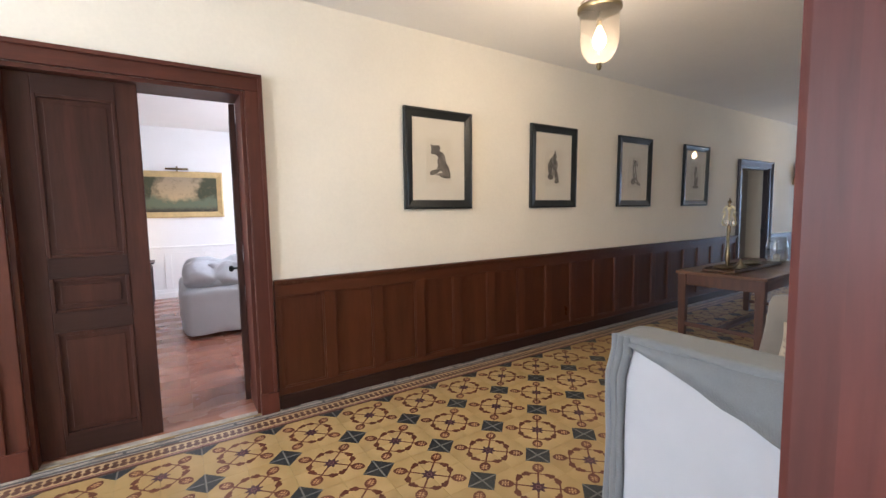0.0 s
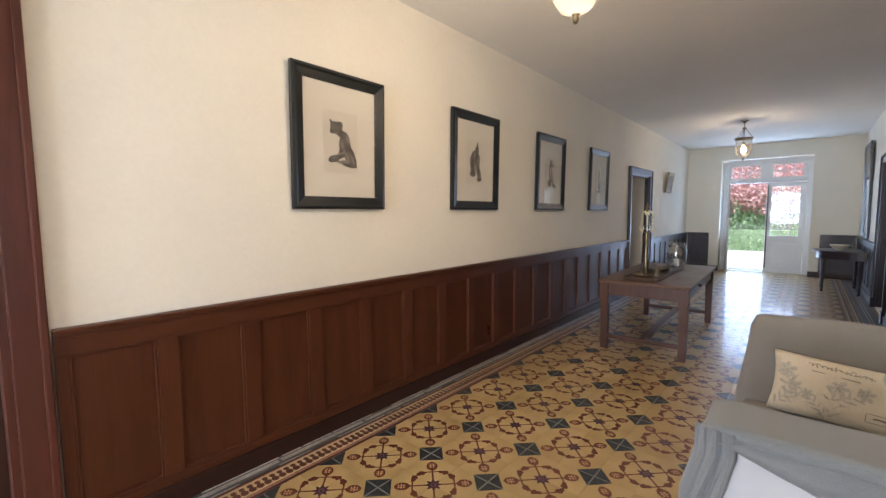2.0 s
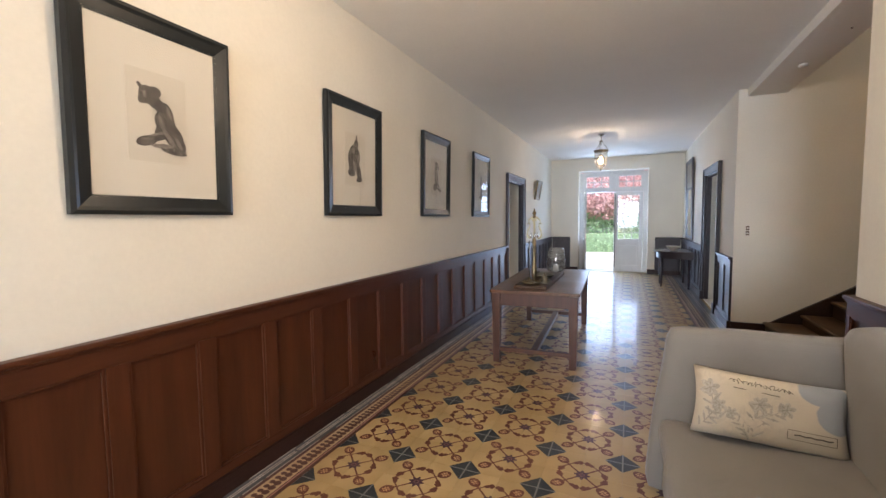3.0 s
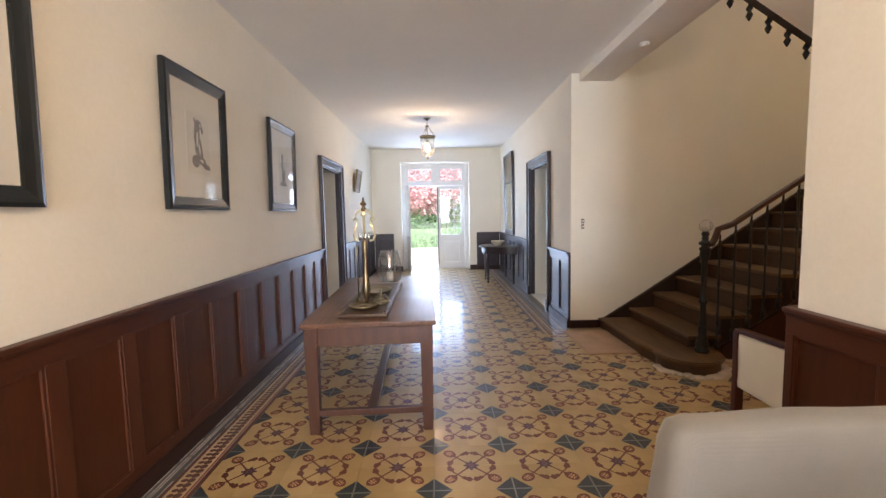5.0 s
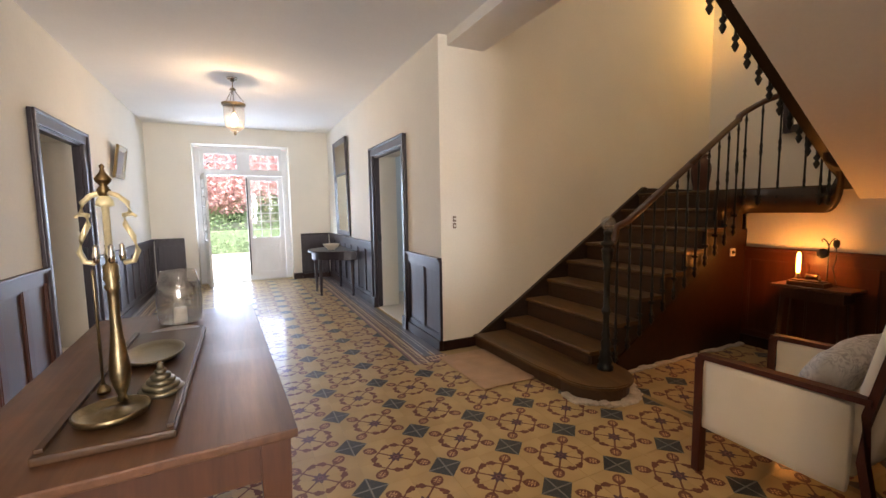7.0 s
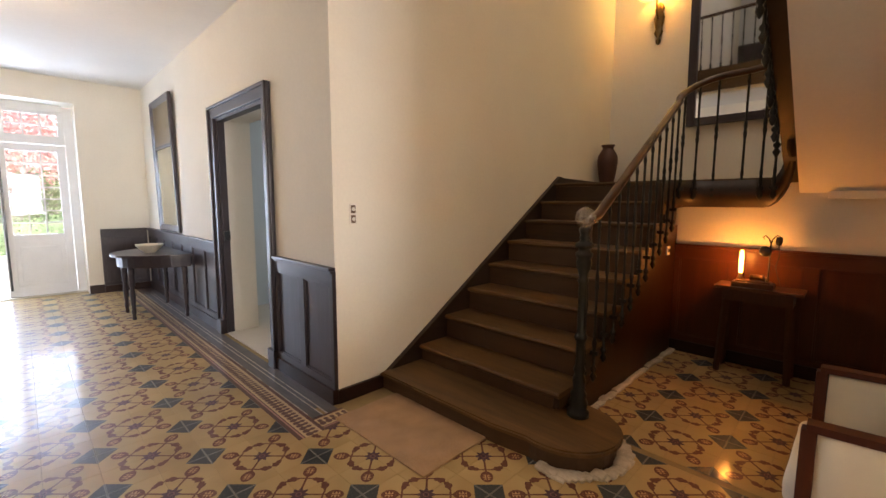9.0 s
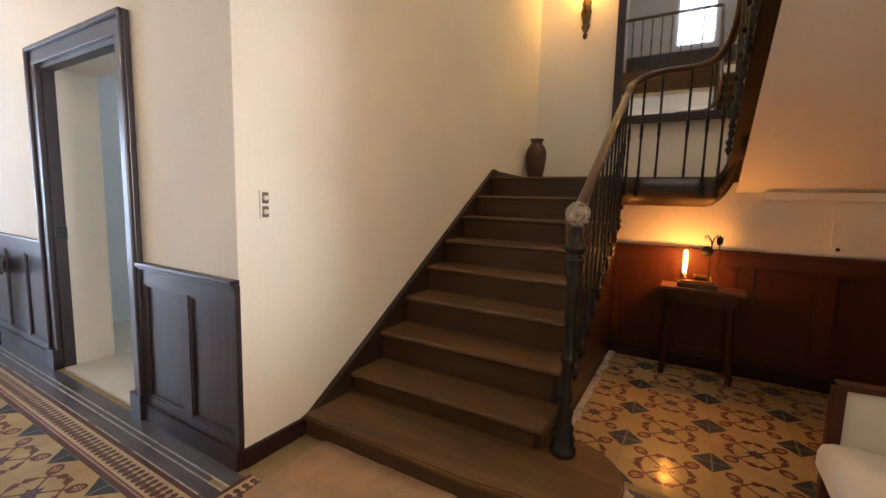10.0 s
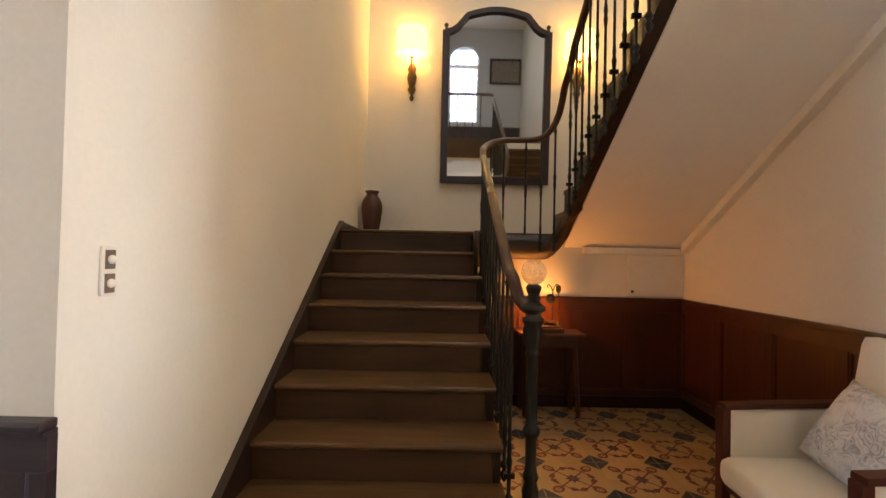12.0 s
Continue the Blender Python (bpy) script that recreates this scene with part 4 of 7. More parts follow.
tree("maple_tree", "red-leaved maple tree in the sunlit garden", (24.0, 3.6, -0.1), 5.4, (2.6, 3.0, 1.75), LEAF_R, 11000, 3, 0.085, 40, 0.64)
tree("maple_tree", "red-leaved maple tree beside the garden path", (25.4, -0.6, -0.1), 5.2, (2.6, 3.2, 1.70), LEAF_R, 11000, 4, 0.085, 40, 0.66)
tree("maple_tree", "spreading red-leaved maple tree near the hedge", (24.6, -4.6, -0.1), 5.2, (2.6, 3.0, 1.75), LEAF_R, 8000, 9, 0.085, 34, 0.66)
tree("garden_tree", "green leafy tree behind the hedge", (28.0, 5.4, -0.1), 5.0, (2.6, 2.8, 2.3), LEAF_G, 6000, 5, 0.10, 34, 0.5)
tree("garden_tree", "green leafy tree behind the hedge", (28.6, 1.0, -0.1), 4.2, (2.4, 2.6, 1.9), LEAF_G, 6000, 6, 0.10, 34, 0.5)
tree("garden_tree", "green leafy tree at the garden's edge", (29.0, -4.8, -0.1), 5.0, (2.8, 3.2, 2.4), LEAF_G, 6000, 7, 0.10, 34, 0.5)
for i, (y0, y1) in enumerate(((-7.0, 1.0), (1.0, 9.0))):
    hb = boxes((21.3, 22.1, y0, y1, -0.1, 0.80))
    hedge = thing("hedge", "clipped green hedge beyond the gravel terrace", "hedge")
    part("core", hb, HEDGE_G, hedge)
    part("leaves", leaves(15000, (21.6, (y0 + y1) / 2, 0.45), (0.72, 4.6, 0.72), 0.05, 20 + i, 110), HEDGE_G, hedge)
shed = thing("outbuilding", "low grey outbuilding with a tiled roof beyond the garden", "building", (36.0, 1.5, -0.1))
part("wall", boxes((0, 5, -7, 7, 0, 2.3)), GREYWALL, shed)
roof = bmesh.new()
rv = [roof.verts.new(c) for c in ((-0.4, -7.4, 2.2), (5.4, -7.4, 2.2), (2.5, -7.4, 3.9), (-0.4, 7.4, 2.2), (5.4, 7.4, 2.2), (2.5, 7.4, 3.9))]
for f in ((0, 2, 1), (3, 4, 5), (0, 3, 5, 2), (1, 2, 5, 4), (0, 1, 4, 3)):
    roof.faces.new([rv[k] for k in f])
bmesh.ops.recalc_face_normals(roof, faces=roof.faces)
part("roof", roof, TERRA, shed)
for y in (-3.2, 0.6, 3.8):
    part("window", boxes((-0.03, 0.02, y - 0.45, y + 0.45, 0.9, 1.9), bevel=0.01), BLACK_F, shed, "dark window")

# ---- staircase ----
NT, RISE, RISE1, RUN, LANDZ, LANDY = 8, 0.19, 0.1985, 0.298, 1.65, -2.86
SX = 6.30   # outer face of the first flight
stairs = thing("staircase", "dark wooden staircase with iron balusters and a landing", "staircase")


def tread_mesh(x0, x1, y_front, depth, z, t=0.035):
    """A tread with a rounded nosing towards +y."""
    sec = [(y_front - depth, z - t), (y_front - 0.012, z - t), (y_front - 0.003, z - t * 0.75), (y_front, z - t * 0.5), (y_front - 0.003, z - t * 0.22), (y_front - 0.012, z), (y_front - depth, z)]
    bm = bmesh.new()
    a, b = [bm.verts.new((x0, y, zz)) for y, zz in sec], [bm.verts.new((x1, y, zz)) for y, zz in sec]
    for i in range(len(sec)):
        j = (i + 1) % len(sec)
        bm.faces.new((a[i], b[i], b[j], a[j]))
    bm.faces.new(a[::-1])
    bm.faces.new(b)
    bmesh.ops.recalc_face_normals(bm, faces=bm.faces)
    return bm


for i in range(1, NT):   # first flight, from the landing down
    z, y = LANDZ - RISE1 * i, LANDY + RUN * i
    part("tread", tread_mesh(SX - 0.02, STAIRX - 0.045, y, RUN + 0.035, z), STAIR_X, stairs)
    part("riser", boxes((SX + 0.03, STAIRX - 0.045, y - 0.045, y - 0.028, max(z - RISE1, 0.05), z - 0.035)), STAIR_R, stairs)
part("riser", boxes((SX + 0.03, STAIRX - 0.045, LANDY - 0.045, LANDY - 0.028, LANDZ - RISE1, LANDZ - 0.035)), STAIR_R, stairs)


def curtail(z0, z1, grow):
    """The first step: a straight front that sweeps round the newel."""
    y0 = -0.385 + grow
    outline = [(STAIRX - 0.025, y0), (6.5, y0 - 0.01)]
    cx, cy, r = 6.20, -0.72, 0.305 + grow
    outline += [(cx + r * 1.06 * math.cos(a), cy + r * math.sin(a)) for a in [math.radians(d) for d in range(75, 262, 11)]]
    outline += [(6.35, -1.06), (STAIRX - 0.025, -1.06)]
    bm = bmesh.new()
    lo, hi = [bm.verts.new((x, y, z0)) for x, y in outline], [bm.verts.new((x, y, z1)) for x, y in outline]
    for i in range(len(outline)):
        j = (i + 1) % len(outline)
        bm.faces.new((lo[i], lo[j], hi[j], hi[i]))
    bm.faces.new(lo[::-1])
    bm.faces.new(hi)
    bmesh.ops.recalc_face_normals(bm, faces=bm.faces)
    return bm


part("curtail_riser", curtail(0.0, 0.10, -0.03), STAIR_R, stairs)
ct = curtail(0.10, 0.135, 0.0)
bmesh.ops.bevel(ct, geom=[e for e in ct.edges if abs(e.verts[0].co.z - e.verts[1].co.z) < 1e-4], offset=0.01, segments=2, affect="EDGES")
part("curtail_tread", ct, STAIR_X, stairs)

# landing and second flight
F2X0, F2X1, F2Y = PIERX + 0.02, 5.45, -3.04
part("landing_floor", boxes((PIERX, STAIRX, BACKY, -2.96, LANDZ - 0.04, LANDZ), (SX + 0.03, STAIRX - 0.046, -2.96, LANDY - 0.02, LANDZ - 0.04, LANDZ)), STAIR_X, stairs)
part("landing_nosing", tread_mesh(SX - 0.02, STAIRX - 0.045, LANDY, 0.1, LANDZ + 0.001), STAIR_X, stairs)
part("landing_frame", boxes((PIERX + 0.001, STAIRX - 0.001, BACKY + 0.001, -3.14, 1.43, LANDZ - 0.042)), STAIR_R, stairs)
for i in range(10):
    z, y = LANDZ + RISE * (i + 1), F2Y + RUN * i
    part("tread", tread_mesh(F2X0, F2X1 + 0.055, y, -(RUN + 0.03), z), STAIR_X, stairs)
    part("riser", boxes((F2X0, F2X1 - 0.02, y + 0.03, y + 0.046, z - RISE, z - 0.035)), STAIR_R, stairs)


def string_mesh(outline, x0, x1):
    bm = bmesh.new()
    a, b = [bm.verts.new((x0, y, z)) for y, z in outline], [bm.verts.new((x1, y, z)) for y, z in outline]
    for i in range(len(outline)):
        j = (i + 1) % len(outline)
        bm.faces.new((a[i], b[i], b[j], a[j]))
    bm.faces.new(a[::-1])
    bm.faces.new(b)
    bmesh.ops.recalc_face_normals(bm, faces=bm.faces)
    bmesh.ops.triangulate(bm, faces=[f for f in bm.faces if len(f.verts) > 4])
    return bm


SLOPE = RISE / RUN
ymax = LANDY + RUN * 7
top1 = [(LANDY - 0.03, LANDZ - 0.036)]
for i in range(0, 8):
    y = LANDY + RUN * i - 0.03
    top1 += [(y, LANDZ - RISE1 * i - 0.036), (y, LANDZ - RISE1 * (i + 1) - 0.036)]
top1 = [(y, z) for y, z in top1 if z > 0.14]
part("outer_string", string_mesh(top1 + [(ymax - 0.03, 0.15), (ymax - 0.32, 0.15), (LANDY - 0.03, LANDZ - 0.42)], SX - 0.012, SX + 0.028), STAIR_Y, stairs)
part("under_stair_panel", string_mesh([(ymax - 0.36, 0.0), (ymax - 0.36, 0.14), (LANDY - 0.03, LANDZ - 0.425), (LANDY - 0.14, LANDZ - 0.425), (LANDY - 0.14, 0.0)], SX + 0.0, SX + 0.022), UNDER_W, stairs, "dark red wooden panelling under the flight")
wall_line = [(-0.45, 0.0), (-0.42, 0.10), (-0.95, 0.43), (LANDY - 0.12, 1.735), (LANDY - 0.20, 1.72), (BACKY, 1.70), (BACKY, 1.6), (LANDY, 1.4), (-1.2, 0.0)]
part("wall_string", string_mesh(wall_line, STAIRX - 0.045, STAIRX - 0.002), STAIR_Y, stairs)
low2 = lambda y: 1.70 + 0.64 * (y + 2.75)
top2 = []
for i in range(10):
    y = F2Y + RUN * i + 0.03
    top2 += [(y, LANDZ + RISE * i - 0.036), (y, LANDZ + RISE * (i + 1) - 0.036)]
end2 = F2Y + RUN * 9.6
part("outer_string", string_mesh(top2 + [(end2, top2[-1][1]), (end2, low2(end2)), (-2.62, low2(-2.62)), (-2.95, 1.62), (-3.0, LANDZ - 0.04)], F2X1 - 0.03, F2X1 + 0.056), STAIR_Y, stairs)

# curved fascia of the landing between both strings
arc = lambda cx, cy, r, a0, a1, n: [(cx + r * math.cos(radians(a0 + (a1 - a0) * i / n)), cy + r * math.sin(radians(a0 + (a1 - a0) * i / n))) for i in range(n + 1)]


def ease(v, a, b):
    k = max(0.0, min(1.0, (v - a) / (b - a)))
    return k * k * (3 - 2 * k)


def turn_path(x0, x1, y0, r, n=9):
    """Plan of the stair's turn: a quarter circle, a short straight, a quarter circle."""
    return arc(x0 - r, y0, r, 0, -90, n) + arc(x1 + r, y0, r, 270, 180, n)


edge = [(SX + 0.008, -2.45)] + turn_path(SX + 0.008, F2X1, -2.67, 0.29) + [(F2X1, -2.45)]
fas = bmesh.new()
rings = []
for k, (x, y) in enumerate(edge):
    f = k / (len(edge) - 1)
    low = 1.33 + 0.07 * ease(f, 0.0, 0.25) + 0.50 * ease(f, 0.62, 1.12)
    top = 1.635 + 0.42 * ease(f, 0.68, 1.0)
    a, b = Vector(edge[max(k - 1, 0)]), Vector(edge[min(k + 1, len(edge) - 1)])
    d = (b - a).normalized()
    n = Vector((d.y, -d.x)) * 0.02
    rings.append([fas.verts.new((x + s * n.x, y + s * n.y, z)) for s, z in ((-1, low), (1, low), (1, top), (-1, top))])
for a, b in zip(rings, rings[1:]):
    for k in range(4):
        fas.faces.new((a[k], a[(k + 1) % 4], b[(k + 1) % 4], b[k]))
fas.faces.new(rings[0])
fas.faces.new(rings[-1][::-1])
bmesh.ops.recalc_face_normals(fas, faces=fas.faces)
part("landing_fascia", fas, STAIR_Y, stairs, "", True)

# handrail and balusters
RX1, RX2, RH, RH2 = 6.255, F2X1 + 0.08, 0.79, 0.95
nose1 = lambda y: LANDZ + SLOPE * (LANDY - y)
nose2 = lambda y: LANDZ + RISE + SLOPE * (y - F2Y)
raw = [(RX1, -1.02 - 1.65 * k / 24, nose1(-1.02 - 1.65 * k / 24) + RH) for k in range(25)]
bend = turn_path(RX1, RX2, -2.68, 0.28)
for k, (x, y) in enumerate(bend):
    f = k / (len(bend) - 1)
    raw.append((x, y, 2.34 + 0.18 * ease(f, -0.1, 0.42) + 0.05 * f + 0.50 * ease(f, 0.72, 1.15)))
raw += [(RX2, -2.60 + 2.3 * k / 36, nose2(-2.60 + 2.3 * k / 36) + RH2) for k in range(1, 37)]
rail_pts = []
for k in range(len(raw)):
    part_pts = raw[max(0, k - 2):k + 3]
    rail_pts.append((raw[k][0], raw[k][1], sum(p[2] for p in part_pts) / len(part_pts)))
rail_sec = [(-0.028, -0.014), (-0.030, 0.008), (-0.018, 0.026), (0, 0.031), (0.018, 0.026), (0.030, 0.008), (0.028, -0.014), (0.012, -0.024), (-0.012, -0.024)]
part("handrail", sweep([(6.195, -0.885, 1.172), (6.205, -0.925, 1.176), (6.235, -0.975, 1.215)] + rail_pts, rail_sec), RAIL_W, stairs, "polished dark wooden handrail", True)
gal = [(RX2, -0.34, UPZ + 0.98), (RX2 + 0.04, -0.46, UPZ + 0.97), (RX2 + 0.16, -0.52, UPZ + 0.96), (STAIRX - 0.01, -0.52, UPZ + 0.96)]
part("gallery_rail", sweep(gal, rail_sec), RAIL_W, stairs, "", True)
part("gallery_fascia", boxes((F2X1, STAIRX - 0.002, -0.58, -0.552, 3.16, UPZ + 0.02), bevel=0.004), STAIR_R, stairs)


def baluster_mesh(h, tail=0.16):
    """A slim turned iron baluster hung beside the string, with a bud below."""
    p = [(0, -tail), (0.010, -tail + 0.012), (0.025, -tail + 0.045), (0.011, -tail + 0.072), (0.024, -tail + 0.09), (0.022, -tail + 0.105), (0.010, -tail + 0.12), (0.012, 0.0), (0.017, 0.04), (0.010, 0.07), (0.013, 0.10),
         (0.0095, 0.14), (0.0095, h * 0.42), (0.016, h * 0.47), (0.011, h * 0.5), (0.016, h * 0.53), (0.0095, h * 0.58), (0.0095, h - 0.1), (0.015, h - 0.075), (0.009, h - 0.05), (0.009, h)]
    return link_mesh("baluster", lathe(p, 8), IRON, True)


def put_baluster(me, x, y, z):
    ob = new("baluster", me)
    ob.parent, ob.location = stairs, (x, y, z)
    bracket = new("bracket", clamp)
    bracket.parent, bracket.location = ob, (0, 0, -0.03)


clamp = link_mesh("bracket", boxes((-0.028, 0.028, -0.012, 0.012, -0.014, 0.014), bevel=0.004), IRON)
bal_a, bal_c = baluster_mesh(0.90, 0.24), baluster_mesh(1.04, 0.31)
bal_d = baluster_mesh(0.95, 0.02)
for i in range(1, 7):
    for f in (0.25, 0.75):
        y = LANDY + RUN * (i + 0.35 - f)
        put_baluster(bal_a, RX1, y, nose1(y) - 0.13)
for k in (2, 5, 8, 10, 13, 16):
    put_baluster(baluster_mesh(rail_pts[25 + k][2] - LANDZ + 0.05, 0.13), bend[k][0], bend[k][1], LANDZ - 0.06)
for i in range(0, 10):
    for f in (0.15, 0.65):
        y = F2Y + RUN * (i + f) + 0.50
        if y < -0.35:
            put_baluster(bal_c, RX2, y, nose2(y) - 0.11)
for k in range(11):
    put_baluster(bal_d, RX2 + 0.28 + 0.165 * k, -0.52, UPZ + 0.01)

NEWEL = (6.19, -0.857)
newel = part("newel_post", lathe([(0.066, 0.135), (0.066, 0.165), (0.050, 0.18), (0.058, 0.215), (0.044, 0.25), (0.050, 0.275), (0.034, 0.30), (0.040, 0.36), (0.028, 0.40), (0.038, 0.425), (0.028, 0.45), (0.025, 0.50), (0.026, 0.60),
                                  (0.036, 0.615), (0.040, 0.63), (0.034, 0.645), (0.026, 0.66), (0.025, 0.96), (0.034, 0.975), (0.026, 0.99), (0.028, 1.02), (0.040, 1.05), (0.046, 1.085), (0.040, 1.11), (0.050, 1.125), (0.050, 1.14),
                                  (0.034, 1.15), (0.034, 1.165), (0.054, 1.175), (0.056, 1.195), (0.036, 1.205), (0.024, 1.22), (0.034, 1.232), (0.024, 1.245), (0.032, 1.262), (0.036, 1.28), (0.028, 1.292), (0, 1.296)], 20, at=(*NEWEL, 0)), IRON, stairs, "green-black cast iron newel post", True)
ball = bmesh.new()
bmesh.ops.create_uvsphere(ball, u_segments=48, v_segments=14, radius=0.060)
for v in ball.verts:
    a = math.atan2(v.co.y, v.co.x)
    k = 1 - 0.08 * abs(math.sin(a * 6)) * math.sqrt(max(0, 1 - (v.co.z / 0.060) ** 2))
    v.co = Vector((v.co.x * k, v.co.y * k, v.co.z)) + Vector((*NEWEL, 1.350))
part("glass_ball", ball, BALLGLASS, newel, "fluted clear glass ball finial").visible_shadow = False

# plaster soffit of the second flight with its cove
sof = string_mesh([(-3.0, low2(-3.0) - 0.02), (-0.40, low2(-0.40) - 0.02), (-0.40, low2(-0.40) + 0.0), (-3.0, low2(-3.0))], PIERX, F2X1 - 0.031)
solid("stair_soffit", sof, CEIL, "sloping cream plaster soffit under the stairs", "soffit", kind="structure")
cove = [(y, low2(y) - 0.021) for y in (-2.92, -0.45)] + [(y, low2(y) - 0.10) for y in (-0.45, -2.92)]
solid("trim_soffit_cove", string_mesh(cove, PIERX + 0.001, PIERX + 0.07), WALL, "cream plaster band along the soffit", "trim", kind="structure")
solid("trim_cupboard_head", boxes((PIERX + 0.071, 5.24, -2.999, -2.93, 1.47, 1.53), bevel=0.006), WALL, "cream moulding over the cupboard", "trim", kind="structure")
cup = thing("wall_cupboard", "small cream cupboard door above the wainscot", "cupboard", (4.52, -2.999, 1.06))
part("door", boxes((-0.26, 0.28, 0, 0.014, 0.0, 0.40), bevel=0.003), WALL, cup)
part("knob", lathe([(0.008, 0), (0.014, 0.012), (0.012, 0.022), (0, 0.026)], 10, at=(0.24, 0.014, 0.05), turn=pose(0, 0, 0, -90)), BLACK_F, cup, "small black knob", True)
rng = random.Random(8)
rub = bmesh.new()
for a in range(95, 265, 6):
    x, y = 6.20 + 0.335 * math.cos(radians(a)), -0.72 + 0.31 * math.sin(radians(a))
    s = 0.028 + rng.random() * 0.025
    crumb = rounded(x - s, x + s, y - s, y + s, -0.004, 0.012 + rng.random() * 0.02, 0.02, 2, 0.012, a)
    for f in crumb.faces:
        rub.faces.new([rub.verts.new(v.co) for v in f.verts])
    crumb.free()
for k in range(26):
    y, s = -1.05 - 1.85 * k / 25, 0.022 + rng.random() * 0.018
    crumb = rounded(SX - 0.03 - s, SX - 0.005, y - 0.05, y + 0.05, -0.004, 0.015 + rng.random() * 0.02, 0.02, 2, 0.012, k)
    for f in crumb.faces:
        rub.faces.new([rub.verts.new(v.co) for v in f.verts])
    crumb.free()
solid("mortar_edge", rub, PLASTERBASE, "rough crumbled mortar along the foot of the stairs", "mortar", kind="stuff")


# ---- framed prints on the north wall ----
def frame_bars(w, h, b, depth, mat_v, mat_h, root, y=0.0):
    """Four mitred-looking moulded bars; the picture faces -y, centre at the origin."""
    sec = [(0, 0), (0, -depth), (b * 0.22, -depth - 0.006), (b * 0.4, -depth + 0.002), (b * 0.75, -depth * 0.72), (b, -depth * 0.55), (b, 0)]
    corners = [(-w / 2, -h / 2), (w / 2, -h / 2), (w / 2, h / 2), (-w / 2, h / 2)]
    ins = [(1, 1), (-1, 1), (-1, -1), (1, -1)]
    for k, nm in enumerate(("bottom_bar", "side_bar", "top_bar", "side_bar")):
        bm = bmesh.new()
        rings = []
        for c, s in ((corners[k], ins[k]), (corners[(k + 1) % 4], ins[(k + 1) % 4])):
            rings.append([bm.verts.new((c[0] + s[0] * a, d + y, c[1] + s[1] * a)) for a, d in sec])
        for i in range(len(sec)):
            j = (i + 1) % len(sec)
            bm.faces.new((rings[0][i], rings[1][i], rings[1][j], rings[0][j]))
        bm.faces.new(rings[0][::-1])
        bm.faces.new(rings[1])
        bmesh.ops.recalc_face_normals(bm, faces=bm.faces)
        part(nm, bm, mat_v if k % 2 else mat_h, root)


def blob(points, n=18):
    """A flat shape of overlapping ovals (x, z, rx, rz, tilt), all in the x-z plane."""
    bm = bmesh.new()
    for i, (x, z, rx, rz, tilt) in enumerate(points):
        c, s = math.cos(radians(tilt)), math.sin(radians(tilt))
        bm.faces.new([bm.verts.new((x + rx * math.cos(a) * c - rz * math.sin(a) * s, -0.00015 * i, z + rx * math.cos(a) * s + rz * math.sin(a) * c)) for a in (-2 * math.pi * k / n for k in range(n))])
    bmesh.ops.recalc_face_normals(bm, faces=bm.faces)
    for f in bm.faces:
        if f.normal.y > 0:
            f.normal_flip()
    return bm


SHAPES = [
    [(-0.060, 0.116, 0.007, 0.014, 35), (-0.036, 0.086, 0.029, 0.036, 10), (-0.052, 0.066, 0.016, 0.018, -25), (-0.012, 0.102, 0.022, 0.022, 0), (-0.010, 0.062, 0.024, 0.026, 25), (0.006, 0.048, 0.022, 0.028, 25), (0.026, 0.026, 0.024, 0.046, 14), (0.020, -0.010, 0.036, 0.050, 12),
     (0.048, -0.060, 0.034, 0.050, 22), (0.008, -0.040, 0.030, 0.017, 35), (-0.006, -0.070, 0.052, 0.015, 24), (-0.044, -0.090, 0.034, 0.019, 14), (-0.058, -0.100, 0.022, 0.013, 0), (0.062, -0.095, 0.030, 0.036, 20), (0.048, -0.120, 0.048, 0.014, -8)],
    [(0.008, 0.108, 0.022, 0.032, -6), (0.010, 0.145, 0.008, 0.024, -4), (-0.012, 0.060, 0.044, 0.040, -15), (-0.046, -0.015, 0.026, 0.075, 8), (0.022, 0.010, 0.020, 0.060, -8), (0.030, -0.075, 0.024, 0.055, 12), (-0.040, -0.085, 0.036, 0.028, 0),
     (0.036, -0.128, 0.030, 0.018, 10), (-0.010, 0.02, 0.018, 0.04, 0)],
    [(-0.028, 0.132, 0.008, 0.020, 12), (0.004, 0.116, 0.032, 0.026, -25), (0.034, 0.090, 0.012, 0.022, 10), (-0.014, 0.060, 0.026, 0.066, -4), (-0.006, -0.020, 0.030, 0.060, 8), (0.022, -0.02, 0.010, 0.06, 10), (-0.030, -0.098, 0.034, 0.036, 0),
     (0.020, -0.092, 0.040, 0.026, -14), (0.062, -0.120, 0.040, 0.017, -18)],
    [(0.0, -0.135, 0.070, 0.020, 0), (0.008, -0.075, 0.040, 0.070, -6), (0.0, 0.015, 0.030, 0.080, 6), (-0.022, 0.0, 0.010, 0.065, 14), (-0.01, 0.10, 0.022, 0.034, 0), (0.025, -0.05, 0.014, 0.06, -20)],
]
